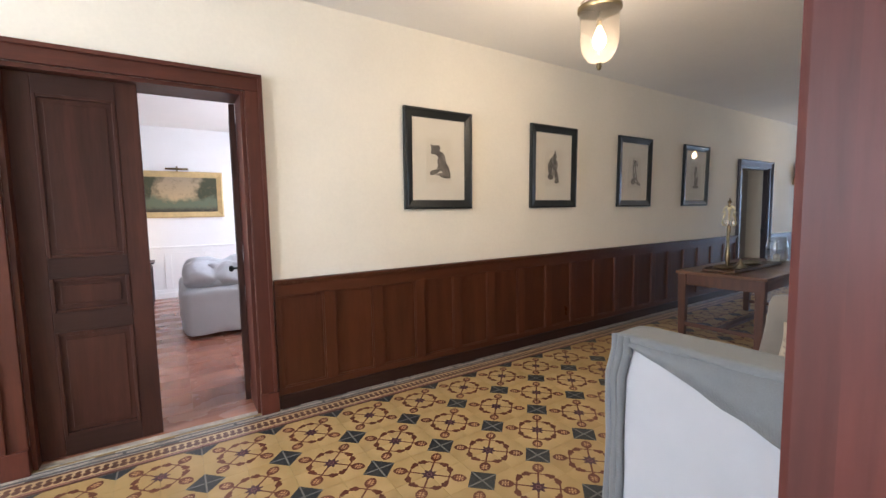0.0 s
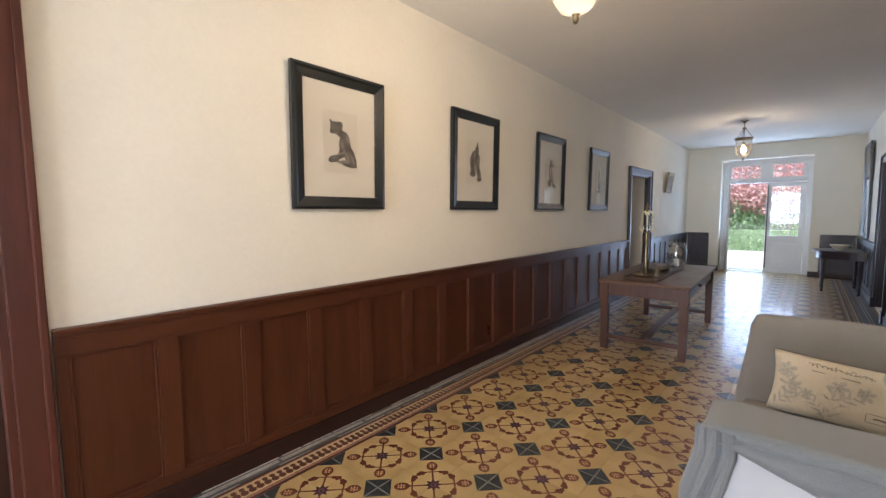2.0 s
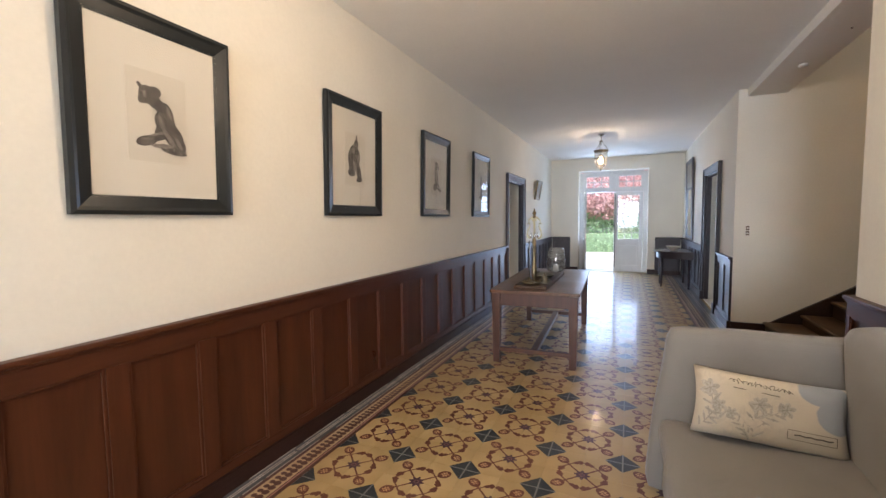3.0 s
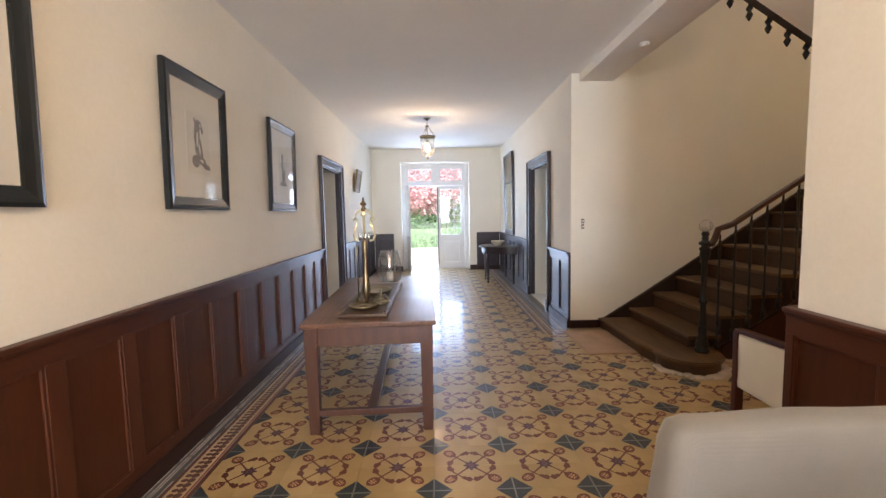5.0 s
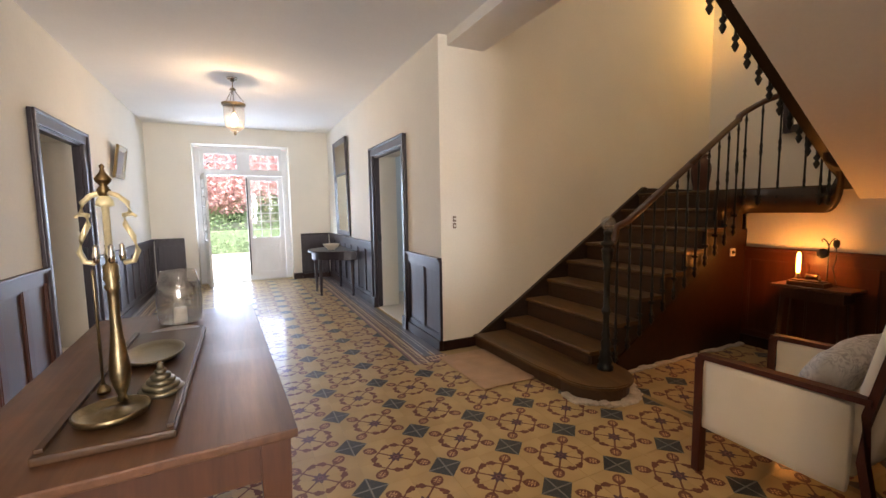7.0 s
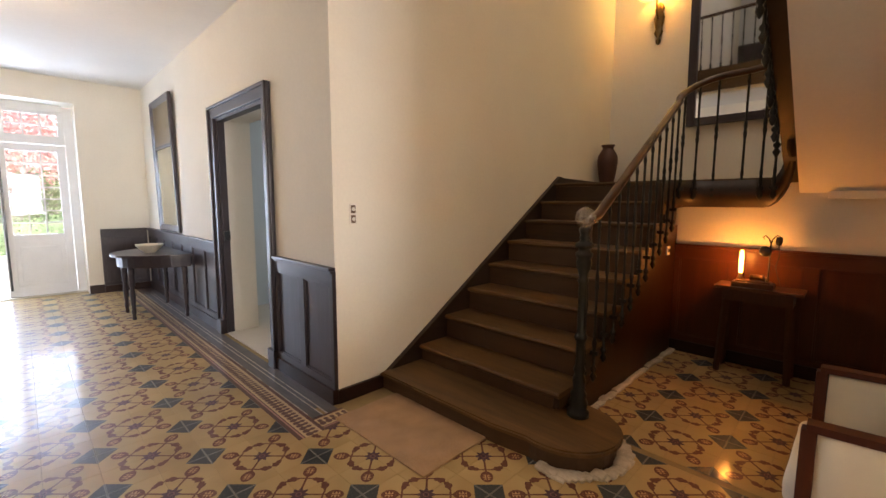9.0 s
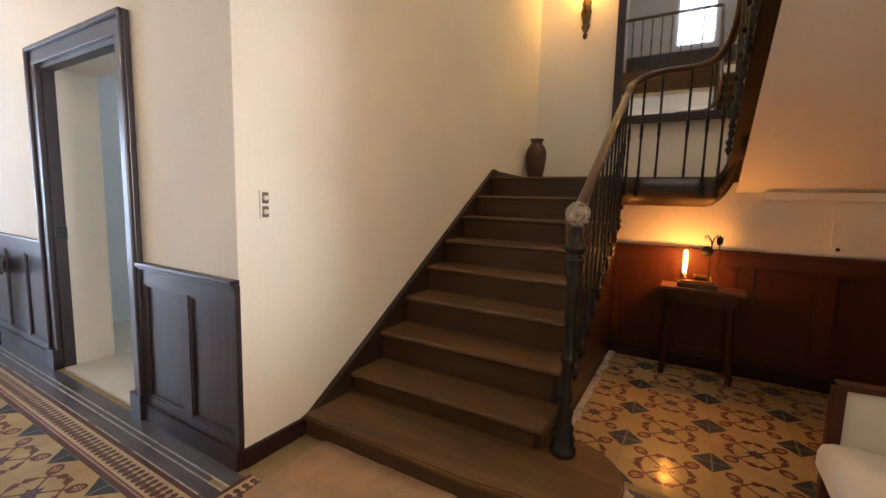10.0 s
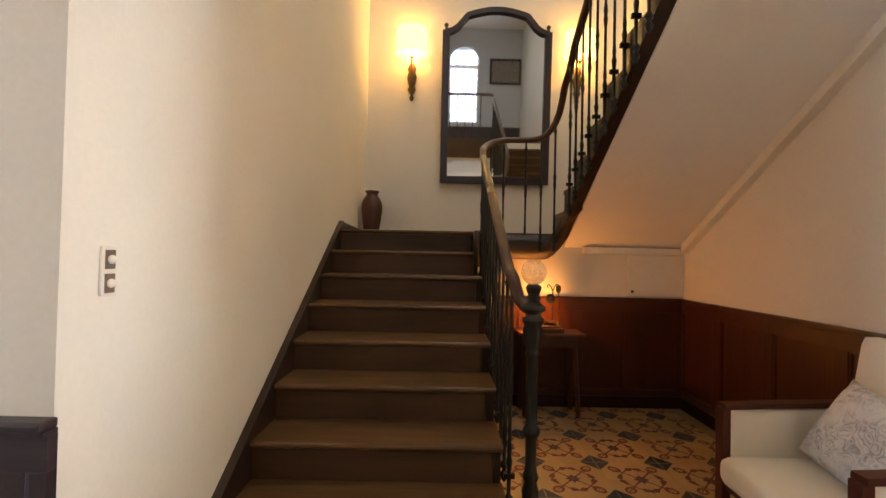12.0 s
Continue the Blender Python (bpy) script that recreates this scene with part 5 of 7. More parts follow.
LIGHTS = [[(0.006, -0.012, 0.008, 0.030, 16), (0.030, -0.066, 0.008, 0.040, 32), (-0.010, -0.060, 0.034, 0.005, 24), (0.008, -0.104, 0.038, 0.009, 6), (-0.046, 0.086, 0.007, 0.014, 0), (-0.044, -0.084, 0.022, 0.005, 14), (0.034, 0.030, 0.006, 0.026, 16), (0.066, -0.086, 0.007, 0.026, 24)],
          [(-0.006, -0.045, 0.016, 0.034, -14), (-0.020, 0.060, 0.010, 0.024, 10), (0.026, 0.02, 0.006, 0.035, -8)],
          [(-0.014, 0.030, 0.008, 0.045, -4), (0.004, -0.025, 0.007, 0.03, 8), (0.014, 0.112, 0.010, 0.006, -25), (0.02, -0.092, 0.02, 0.007, -14)], [(0.004, 0.02, 0.009, 0.05, 6)]]


def print_picture(x, z, w, h, k):
    root = thing("framed_print", ("black-framed print of a dark seated sculpture on cream paper", "black-framed print of a crouching sculpture on cream paper",
                                  "black-framed print of a pale seated sculpture on cream paper", "black-framed print of a faint sculpture behind glass")[k], "picture", group="black-framed prints on the hall wall")
    frame_bars(w, h, 0.085, 0.032, BLACK_F, BLACK_F, root)
    part("mat_board", boxes((-w / 2 + 0.06, w / 2 - 0.06, -0.013, -0.008, -h / 2 + 0.06, h / 2 - 0.06)), PAPER, root)
    part("print_sheet", boxes((-0.145, 0.135, -0.0155, -0.0128, -0.215, 0.205)), PAPER2, root)
    shape = blob(SHAPES[k])
    for v in shape.verts:
        v.co = Vector((v.co.x * 1.38 - 0.002, v.co.y - 0.0165, v.co.z * 1.2 - 0.01))
    part("sculpture_image", shape, INK if k < 2 else INK2, root)
    glint = blob(LIGHTS[k])
    for v in glint.verts:
        v.co = Vector((v.co.x * 1.38 - 0.002, v.co.y * 0.5 - 0.0192, v.co.z * 1.2 - 0.01))
    part("image_highlights", glint, INK2 if k < 2 else PAPER2, root)
    p = part("glass", boxes((-w / 2 + 0.075, w / 2 - 0.075, -0.0235, -0.0222, -h / 2 + 0.075, h / 2 - 0.075)), PICGLASS, root)
    p.visible_shadow = False
    return place(root, pose(x, LEFT - 0.012, z, 1.2, 0, 0))


for k, x0 in enumerate((1.755, 3.335, 4.925, 6.55)):
    print_picture(x0 + 0.38, 2.043, 0.76, 0.93, k)

# small picture on the far part of the wall
far_pic = thing("small_picture", "small old framed picture leaning off the wall", "picture")
frame_bars(0.50, 0.46, 0.07, 0.03, BRONZE, BRONZE, far_pic)
part("canvas", boxes((-0.2, 0.2, -0.014, -0.008, -0.18, 0.18)), SILL, far_pic, "browned old canvas")
place(far_pic, pose(11.15, LEFT - 0.05, 2.22, 9, 0, 0))


# ---- pendant lamps ----
def pendant(x, y, drop):
    root = thing("pendant_lamp", "bell-shaped glass pendant lamp hung on brass chains, lit", "lamp", (x, y, CEILZ), group="glass pendant lamps")
    part("ceiling_rose", lathe([(0.0, -0.05), (0.02, -0.05), (0.03, -0.03), (0.06, -0.022), (0.065, 0.0), (0, 0)], 20), CHROME, root, "", True)
    part("rod", lathe([(0.006, -0.13), (0.006, -0.045)], 8), BRASS, root)
    rim = -drop + 0.355
    bell = [(0.130, rim), (0.128, rim - 0.03), (0.124, rim - 0.10), (0.126, rim - 0.20), (0.112, rim - 0.27), (0.075, rim - 0.325), (0.03, rim - 0.345), (0.0, rim - 0.35)]
    inner = [(max(r - 0.004, 0), z + 0.003) for r, z in bell]
    bm = bmesh.new()
    for prof, flip in ((bell, 1), (inner[::-1], 1)):
        segs = 28
        rings = [[bm.verts.new((max(r, 0.001) * math.cos(2 * math.pi * i / segs), max(r, 0.001) * math.sin(2 * math.pi * i / segs), z)) for i in range(segs)] for r, z in prof]
        for a, b in zip(rings, rings[1:]):
            for i in range(segs):
                bm.faces.new((a[i], b[i], b[(i + 1) % segs], a[(i + 1) % segs]))
    bmesh.ops.recalc_face_normals(bm, faces=bm.faces)
    g = part("glass_bell", bm, FROST, root, "faintly amber glass bell", True)
    g.visible_shadow = False
    part("rim_band", lathe([(0.134, rim - 0.012), (0.142, rim - 0.008), (0.142, rim + 0.014), (0.134, rim + 0.018), (0.128, rim + 0.010), (0.128, rim - 0.010), (0.134, rim - 0.012)], 28), BRASS, root, "", True)
    part("finial", lathe([(0, rim - 0.395), (0.012, rim - 0.385), (0.018, rim - 0.365), (0.01, rim - 0.352), (0.022, rim - 0.348), (0, rim - 0.343)], 12), BRASS, root, "", True)
    for k in range(3):
        a = 2 * math.pi * k / 3 + 0.4
        top, low = Vector((0, 0, -0.13)), Vector((0.138 * math.cos(a), 0.138 * math.sin(a), rim + 0.01))
        chain = bmesh.new()
        n = 14
        for i in range(n):
            c = top.lerp(low, (i + 0.5) / n)
            d = (low - top).normalized()
            ring = [c + d * (0.013 * math.cos(t)) + Vector((math.sin(a + i * 1.57), -math.cos(a + i * 1.57), 0)) * (0.006 * math.sin(t)) for t in (2 * math.pi * j / 6 for j in range(7))]
            sweep(ring, circle(0.002, 4), False, chain)
        part("chain", chain, BRASS, root)
    part("smoke_bell", lathe([(0.0, -0.125), (0.025, -0.13), (0.04, -0.15), (0.036, -0.15), (0.02, -0.135), (0, -0.13)], 16), BRASS, root, "", True)
    part("lamp_holder", lathe([(0.006, -0.13), (0.006, rim - 0.06), (0.018, rim - 0.06), (0.018, rim - 0.11), (0, rim - 0.11)], 10), BRASS, root, "", True)
    b = part("bulb", lathe([(0.014, rim - 0.11), (0.02, rim - 0.13), (0.042, rim - 0.18), (0.045, rim - 0.21), (0.03, rim - 0.245), (0, rim - 0.255)], 16), BULB, root, "glowing warm bulb", True)
    b.visible_shadow = False
    return root


pendant(2.42, 1.77, 0.70)
pendant(9.9, 1.81, 0.69)


# ---- slipcovered sofa along the south wall ----
def hem(bm, z0, amount, seed):
    """Lets the lower part of a cover fall in soft folds."""
    for v in bm.verts:
        if v.co.z < z0:
            k = (z0 - v.co.z) / max(z0, 0.01)
            v.co += Vector((noise.noise(Vector((v.co.x * 7, v.co.y * 7, seed))), noise.noise(Vector((v.co.y * 7, v.co.x * 7, seed + 5))), 0)) * amount * k
    return bm


sofa = thing("sofa", "two-seat sofa in a loose grey slipcover with high arms", "sofa")
fa = hem(rounded(3.29, 3.44, 0.10, 1.06, 0.03, 0.955, 0.06, 12, 0.014, 3, 3), 0.5, 0.03, 1)
for v in fa.verts:
    if v.co.y > 0.5:
        v.co.y += (0.95 - v.co.z) * 0.13
part("far_arm", fa, GREY_C, sofa, "", True)
part("backrest", rounded(1.72, 3.36, 0.06, 0.36, 0.03, 1.06, 0.10, 12, 0.016, 5, 3), GREY_C, sofa, "", True)
part("seat_base", hem(rounded(1.75, 3.36, 0.20, 1.08, 0.03, 0.36, 0.04, 10, 0.008, 6, 4), 0.3, 0.03, 3), GREY_C, sofa, "", True)
part("seat_cushion", rounded(1.75, 3.34, 0.30, 1.10, 0.33, 0.465, 0.06, 14, 0.012, 7, 3), GREY_C, sofa, "", True)
part("near_arm", rounded(1.605, 1.765, 0.09, 1.02, 0.03, 0.965, 0.06, 12, 0.008, 9, 3), GREY_C, sofa, "", True)
part("white_side_panel", rounded(1.588, 1.612, 0.11, 1.005, 0.03, 0.958, 0.010, 8, 0.003, 2, 3), WHITE_C, sofa, "white cotton lining of the arm's outer side", True)
part("throw_over_arm", rounded(1.572, 1.79, 0.06, 1.035, 0.952, 0.997, 0.022, 14, 0.006, 14, 5), RIB_C, sofa, "ribbed blue-grey throw laid over the arm", True)
drape = bmesh.new()
cols = []
for k in range(25):
    y = 1.03 - 0.95 * k / 24
    low = 0.962 - 0.37 * (k / 24) ** 1.2 + 0.012 * noise.noise(Vector((y * 9, 3.0, 0)))
    x = 1.570 + 0.006 * noise.noise(Vector((y * 6, 7.0, 0)))
    cols.append([drape.verts.new(c) for c in ((x, y, 0.965), (x - 0.004, y, low), (x + 0.014, y, low), (x + 0.03, y, 0.965))])
for a, b in zip(cols, cols[1:]):
    for k in range(4):
        drape.faces.new((a[k], a[(k + 1) % 4], b[(k + 1) % 4], b[k]))
drape.faces.new(cols[0])
drape.faces.new(cols[-1][::-1])
bmesh.ops.recalc_face_normals(drape, faces=drape.faces)
part("throw_drape", drape, RIB_C, sofa, "throw hanging in a slant over the arm's outer side", True)
for k in range(5):
    x, y = 1.578 + 0.010 * (k % 2), 1.005 + 0.014 * k
    fold = sweep([(x + 0.006 * noise.noise(Vector((k, z * 4, 0))), y - 0.03 * (z > 0.9) + 0.012 * noise.noise(Vector((z * 3, k, 5))), z) for z in (0.985, 0.92, 0.8, 0.65, 0.5, 0.35, 0.2, 0.03)],
          [(-0.016, -0.010), (0.0, -0.015), (0.016, -0.010), (0.018, 0.010), (0, 0.014), (-0.018, 0.010)], up=Vector((1, 0, 0)))
    part("throw_fold", fold, RIB_C, sofa, "folded throw end hanging down the arm's front edge", True)


def cushion(name, label, w, h, t, mat, m, seed):
    ob = solid(name, pillow(w, h, t, 14, seed), mat, label, "cushion", smooth=True)
    return place(ob, m)


c1 = cushion("cushion", "oblong cream cushion printed with grey flowers and script", 0.62, 0.32, 0.14, PILLOW_1, Matrix.Identity(4), 1.0)


def on_cushion(x, z, w=0.62, h=0.32, t=0.14):
    """Depth of the cushion's front at a place on it."""
    u, v = 2 * x / w, 2 * z / h
    return -(((1 - u ** 4) * (1 - v ** 4)) ** 0.55 * t / 2) - 0.004


pen = []
for i in range(170):
    a = i / 169
    tall = 0.006 + 0.022 * max(0.0, noise.noise(Vector((a * 11, 2.0, 0))))
    pen.append((-0.16 + 0.235 * a - 0.006 * math.cos(i * 0.5 + 0.9 * math.sin(i * 0.11)), 0.116 - 0.01 * a + tall * math.sin(i * 0.5 + 1.4 * math.sin(i * 0.083))))
part("script_line", sweep([(x, on_cushion(x, z), z) for x, z in pen], circle(0.0014, 4)), SCRIPT, c1)


def print_spray(cx, cz, size, lean, seed):
    """A printed stem with paired leaves and an open flower, lying on the cushion's front."""
    rng = random.Random(seed)
    c, s = math.cos(radians(lean)), math.sin(radians(lean))
    ovals, veins = [], []
    for k in range(7):
        u, side = -0.9 + 0.26 * k, 1 if k % 2 else -1
        ovals.append((side * 0.26, u, 0.30 + 0.08 * rng.random(), 0.085, side * (35 + 20 * rng.random())))
        veins.append((side * 0.26, u, 0.24, 0.014, ovals[-1][4]))
    for k in range(6):
        a = k * 60 + 20 * rng.random()
        ovals.append((0.30 * math.cos(radians(a)), 0.95 + 0.30 * math.sin(radians(a)), 0.24, 0.15, a))
        veins.append((0.24 * math.cos(radians(a)), 0.95 + 0.24 * math.sin(radians(a)), 0.13, 0.03, a))
    ovals.append((0.0, 0.0, 0.022, 0.95, 0))
    veins.append((0.0, 0.95, 0.09, 0.09, 0))
    for nm, pts, mat, lift in (("printed_spray", ovals, PRINT_L, 0.0), ("printed_veins", veins, PRINT_D, 0.0016)):
        bm = blob(pts, 14)
        for v in bm.verts:
            x, z = v.co.x * size, v.co.z * size
            x, z = cx + x * c - z * s, cz + x * s + z * c
            v.co = Vector((x, on_cushion(x, z) + v.co.y * 0.5 - lift, z))
        part(nm, bm, mat, c1)


for row in ((-0.225, -0.01, 0.080, 14, 1), (-0.235, -0.06, 0.062, -32, 2), (-0.06, -0.05, 0.082, -10, 3), (0.0, -0.01, 0.068, -58, 4), (-0.12, -0.075, 0.055, 42, 5)):
    print_spray(*row)
part("script_flourish", sweep([(x, on_cushion(x, 0.085), 0.085 - 0.04 * (x + 0.15)) for x in [-0.15 + 0.03 * k for k in range(7)]], circle(0.0018, 4)), SCRIPT, c1)
label_box = [(0.06, -0.055), (0.24, -0.055), (0.24, -0.095), (0.06, -0.095), (0.06, -0.055)]
ring_pts = []
for (xa, za), (xb, zb) in zip(label_box, label_box[1:]):
    ring_pts += [(xa + (xb - xa) * k / 6, za + (zb - za) * k / 6) for k in range(6)]
part("label_outline", sweep([(x, on_cushion(x, z), z) for x, z in ring_pts], circle(0.0012, 4)), SCRIPT, c1)
part("label_text_bar", sweep([(0.085 + 0.02 * k, on_cushion(0.085 + 0.02 * k, -0.075), -0.075 + 0.003 * (k % 2)) for k in range(8)], circle(0.003, 4)), SCRIPT, c1)
place(c1, pose(3.195, 0.655, 0.615, -18, 4, -90))
cushion("knitted_cushion", "knitted cream and brown cushion on the sofa", 0.40, 0.36, 0.16, KNIT_C, pose(2.22, 0.50, 0.66, -28, 10, 160), 4.0)

# ---- writing table ----
table = thing("table", "long worn brown wooden table with stretchers", "table", (6.10, 2.20, 0))
tl, tw, th = 1.045, 0.465, 0.792
top = rounded(-tl, tl, -tw, tw, th - 0.038, th, 0.010, 10, 0.0025, 3, 5)
part("tabletop", top, TABLE_X, table)
for x in (-tl + 0.06, tl - 0.06):
    for y in (-tw + 0.07, tw - 0.07):
        leg = bmesh.new()
        rings = [[leg.verts.new((x + a * s, y + b * s, z)) for a, b in ((-1, -1), (1, -1), (1, 1), (-1, 1))] for s, z in ((0.034, 0), (0.036, 0.10), (0.042, 0.55), (0.045, 0.62), (0.045, th - 0.04))]
        for p, q in zip(rings, rings[1:]):
            for i in range(4):
                leg.faces.new((p[i], p[(i + 1) % 4], q[(i + 1) % 4], q[i]))
        leg.faces.new(rings[0][::-1])
        leg.faces.new(rings[-1])
        bmesh.ops.bevel(leg, geom=[e for e in leg.edges if abs(e.verts[0].co.z - e.verts[1].co.z) > 0.05], offset=0.005, segments=2, affect="EDGES")
        part("leg", leg, TABLE_V, table)
for y in (-tw + 0.05, tw - 0.075):
    part("apron", boxes((-tl + 0.10, tl - 0.10, y, y + 0.025, th - 0.17, th - 0.04), bevel=0.003), TABLE_X, table)
for x in (-tl + 0.035, tl - 0.06):
    part("apron", boxes((x, x + 0.025, -tw + 0.11, tw - 0.11, th - 0.17, th - 0.04), bevel=0.003), TABLE_V, table)
for x in (-tl + 0.06, tl - 0.06):
    part("end_stretcher", boxes((x - 0.02, x + 0.02, -tw + 0.10, tw - 0.10, 0.12, 0.165), bevel=0.004), TABLE_V, table)
part("long_stretcher", boxes((-tl + 0.08, tl - 0.08, -0.035, 0.035, 0.118, 0.163), bevel=0.004), TABLE_X, table)
part("drawer_knob", lathe([(0.01, 0), (0.016, 0.015), (0.012, 0.03), (0, 0.032)], 12, at=(-0.2, -tw + 0.05, th - 0.10), turn=pose(0, 0, 0, 90)), TABLE_V, table, "", True)
place(table, pose(6.12, 2.197, 0, 0, 0, 2.2))
TT = th
# tray with brass instruments
tray = thing("tray", "dark wooden tray board with sloping edges", "tray", (5.86, 2.215, TT))
part("board", boxes((-0.66, 0.66, -0.175, 0.175, 0.0, 0.028), bevel=0.009), STAIR_R, tray)
part("rim", boxes((-0.64, 0.64, -0.168, -0.145, 0.028, 0.042), (-0.64, 0.64, 0.145, 0.168, 0.028, 0.042), bevel=0.004), STAIR_R, tray)
TZ = TT + 0.028
stand = thing("brass_lamp_stand", "tall brass column lamp with a pale lyre-shaped top", "lamp", (5.46, 2.225, TZ))
part("base_dish", lathe([(1.14 * r, z) for r, z in ((0.0, 0.004), (0.07, 0.0), (0.100, 0.012), (0.106, 0.032), (0.099, 0.034), (0.090, 0.018), (0.05, 0.016), (0.028, 0.03), (0, 0.03))], 32, at=(-0.085, 0.015, 0)), BRASS, stand, "round brass dish base", True)
part("column", lathe([(0.78 * r, z) for r, z in [(0.022, 0.028), (0.018, 0.05), (0.026, 0.065), (0.034, 0.085), (0.044, 0.12), (0.046, 0.15), (0.038, 0.20), (0.026, 0.27), (0.022, 0.36), (0.024, 0.43), (0.034, 0.445), (0.026, 0.455), (0.036, 0.475), (0.030, 0.49), (0.034, 0.52), (0.018, 0.53), (0.018, 0.56), (0, 0.565)]], 22), BRASS, stand, "", True)
part("candle_tube", lathe([(0.012, 0.55), (0.012, 0.725), (0.03, 0.73), (0.026, 0.75), (0.014, 0.765), (0, 0.768)], 14), PALE_BRASS, stand, "", True)
part("finial", lathe([(0.01, 0.755), (0.02, 0.772), (0.022, 0.785), (0.012, 0.80), (0.024, 0.812), (0.028, 0.822), (0.010, 0.845), (0.006, 0.858), (0.010, 0.866), (0, 0.876)], 16), BRONZE, stand, "", True)
for k in range(2):
    a = math.pi * k + math.pi / 2 - 0.25
    prof = [(0.05, 0.53), (0.082, 0.535), (0.098, 0.57), (0.086, 0.62), (0.062, 0.665), (0.062, 0.70), (0.082, 0.705), (0.075, 0.74), (0.045, 0.765), (0.012, 0.775)]
    part("lyre_arm", sweep([(r * math.cos(a), r * math.sin(a), z) for r, z in prof], [(0.013 * math.cos(0.785 * i), 0.009 * math.sin(0.785 * i)) for i in range(8)]), PALE_BRASS, stand, "pale yellow curved arm", True)
    part("hook", sweep([(r * math.cos(a), r * math.sin(a), z) for r, z in ((0.055, 0.695), (0.09, 0.70), (0.102, 0.692))], circle(0.006, 6)), PALE_BRASS, stand)
for k in range(4):
    a = math.pi / 2 * k + 0.35
    part("jet", lathe([(0.0, 0.53), (0.010, 0.535), (0.013, 0.56), (0.008, 0.575), (0.010, 0.59), (0, 0.60)], 10, at=(0.04 * math.cos(a), 0.04 * math.sin(a), 0)), CHROME, stand, "", True)
rods = thing("snuffer", "thin brass snuffer standing beside the lamp", "snuffer", (5.64, 2.32, TZ))
part("rod", lathe([(0.005, 0.03), (0.005, 0.46), (0, 0.47)], 8), BRASS, rods, "", True)
part("cup", lathe([(0, 0), (0.02, 0.0), (0.022, 0.012), (0.012, 0.03), (0.005, 0.034), (0, 0.036)], 14), BRASS, rods, "", True)
stand.scale = (0.88, 0.88, 0.95)
cone = thing("stacked_weight", "stepped dull brass cone weight", "weight", (5.55, 2.125, TZ))
for k in range(5):
    r = 0.075 - 0.014 * k
    part("step", lathe([(r - 0.004, 0.018 * k), (r, 0.018 * k + 0.004), (r, 0.018 * k + 0.014), (r - 0.004, 0.018 * (k + 1)), (0, 0.018 * (k + 1))], 22), PEWTER, cone, "", True)
part("tip", lathe([(0.014, 0.09), (0.010, 0.10), (0.012, 0.108), (0, 0.116)], 14), PEWTER, cone, "", True)
dish = lathe([(0, 0.004), (0.10, 0.0), (0.135, 0.014), (0.150, 0.030), (0.145, 0.033), (0.125, 0.019), (0.09, 0.010), (0, 0.010)], 32)
for v in dish.verts:
    v.co.x *= 1.25
    v.co.y *= 0.8
solid("oval_dish", dish, PEWTER, "shallow oval pewter dish on the tray", "dish", (6.02, 2.215, TZ), smooth=True)
doily = lathe([(0, 0.0), (0.13, 0.0), (0.135, 0.002), (0.13, 0.004), (0, 0.004)], 30)
solid("doily", doily, WHITE_C, "grey and white patterned round doily", "doily", (6.58, 2.20, TT))
plate = lathe([(0, 0.0), (0.09, 0.0), (0.11, 0.010), (0.106, 0.013), (0.085, 0.006), (0, 0.006)], 30)
solid("candle_plate", plate, CHROME, "small glass and metal candle plate", "plate", (6.80, 2.195, TT + 0.004), smooth=True)
jar = bmesh.new()
prof = [(1.2 * r, 1.2 * z) for r, z in ((0.098, 0.0), (0.104, 0.06), (0.106, 0.12), (0.098, 0.19), (0.080, 0.265), (0.077, 0.265), (0.095, 0.19), (0.103, 0.12), (0.101, 0.06), (0.095, 0.0), (0.098, 0.0))]
rr = [[jar.verts.new((r * math.cos(2 * math.pi * i / 32), r * math.sin(2 * math.pi * i / 32), z)) for i in range(32)] for r, z in prof]
for a, b in zip(rr, rr[1:]):
    for i in range(32):
        jar.faces.new((a[i], a[(i + 1) % 32], b[(i + 1) % 32], b[i]))
bmesh.ops.remove_doubles(jar, verts=jar.verts, dist=0.0001)
bmesh.ops.recalc_face_normals(jar, faces=jar.faces)
jar_ob = solid("hurricane_glass", jar, JARGLASS, "clear hurricane glass around a candle", "glass", (6.80, 2.195, TT + 0.018), smooth=True)
jar_ob.visible_shadow = False
solid("candle", lathe([(0.036, 0.0), (0.037, 0.085), (0.034, 0.09), (0.012, 0.086), (0.003, 0.088), (0.002, 0.10), (0, 0.10)], 20), WAX, "thick cream candle inside the glass", "candle", (6.80, 2.195, TT + 0.010), smooth=True)

# ---- console table, bowl and tall mirror by the far wall ----
console = thing("console_table", "half-round dark wooden console table with turned legs", "table", (11.45, 0.03, 0))


def half_disc(r, depth, z0, z1, n=20):
    out = [(r * math.cos(math.pi * i / n), depth * math.sin(math.pi * i / n)) for i in range(n + 1)]
    bm = bmesh.new()
    lo, hi = [bm.verts.new((x, y, z0)) for x, y in out], [bm.verts.new((x, y, z1)) for x, y in out]
    for i in range(n + 1):
        j = (i + 1) % (n + 1)
        bm.faces.new((lo[i], lo[j], hi[j], hi[i]))
    bm.faces.new(lo[::-1])
    bm.faces.new(hi)
    bmesh.ops.recalc_face_normals(bm, faces=bm.faces)
    return bm


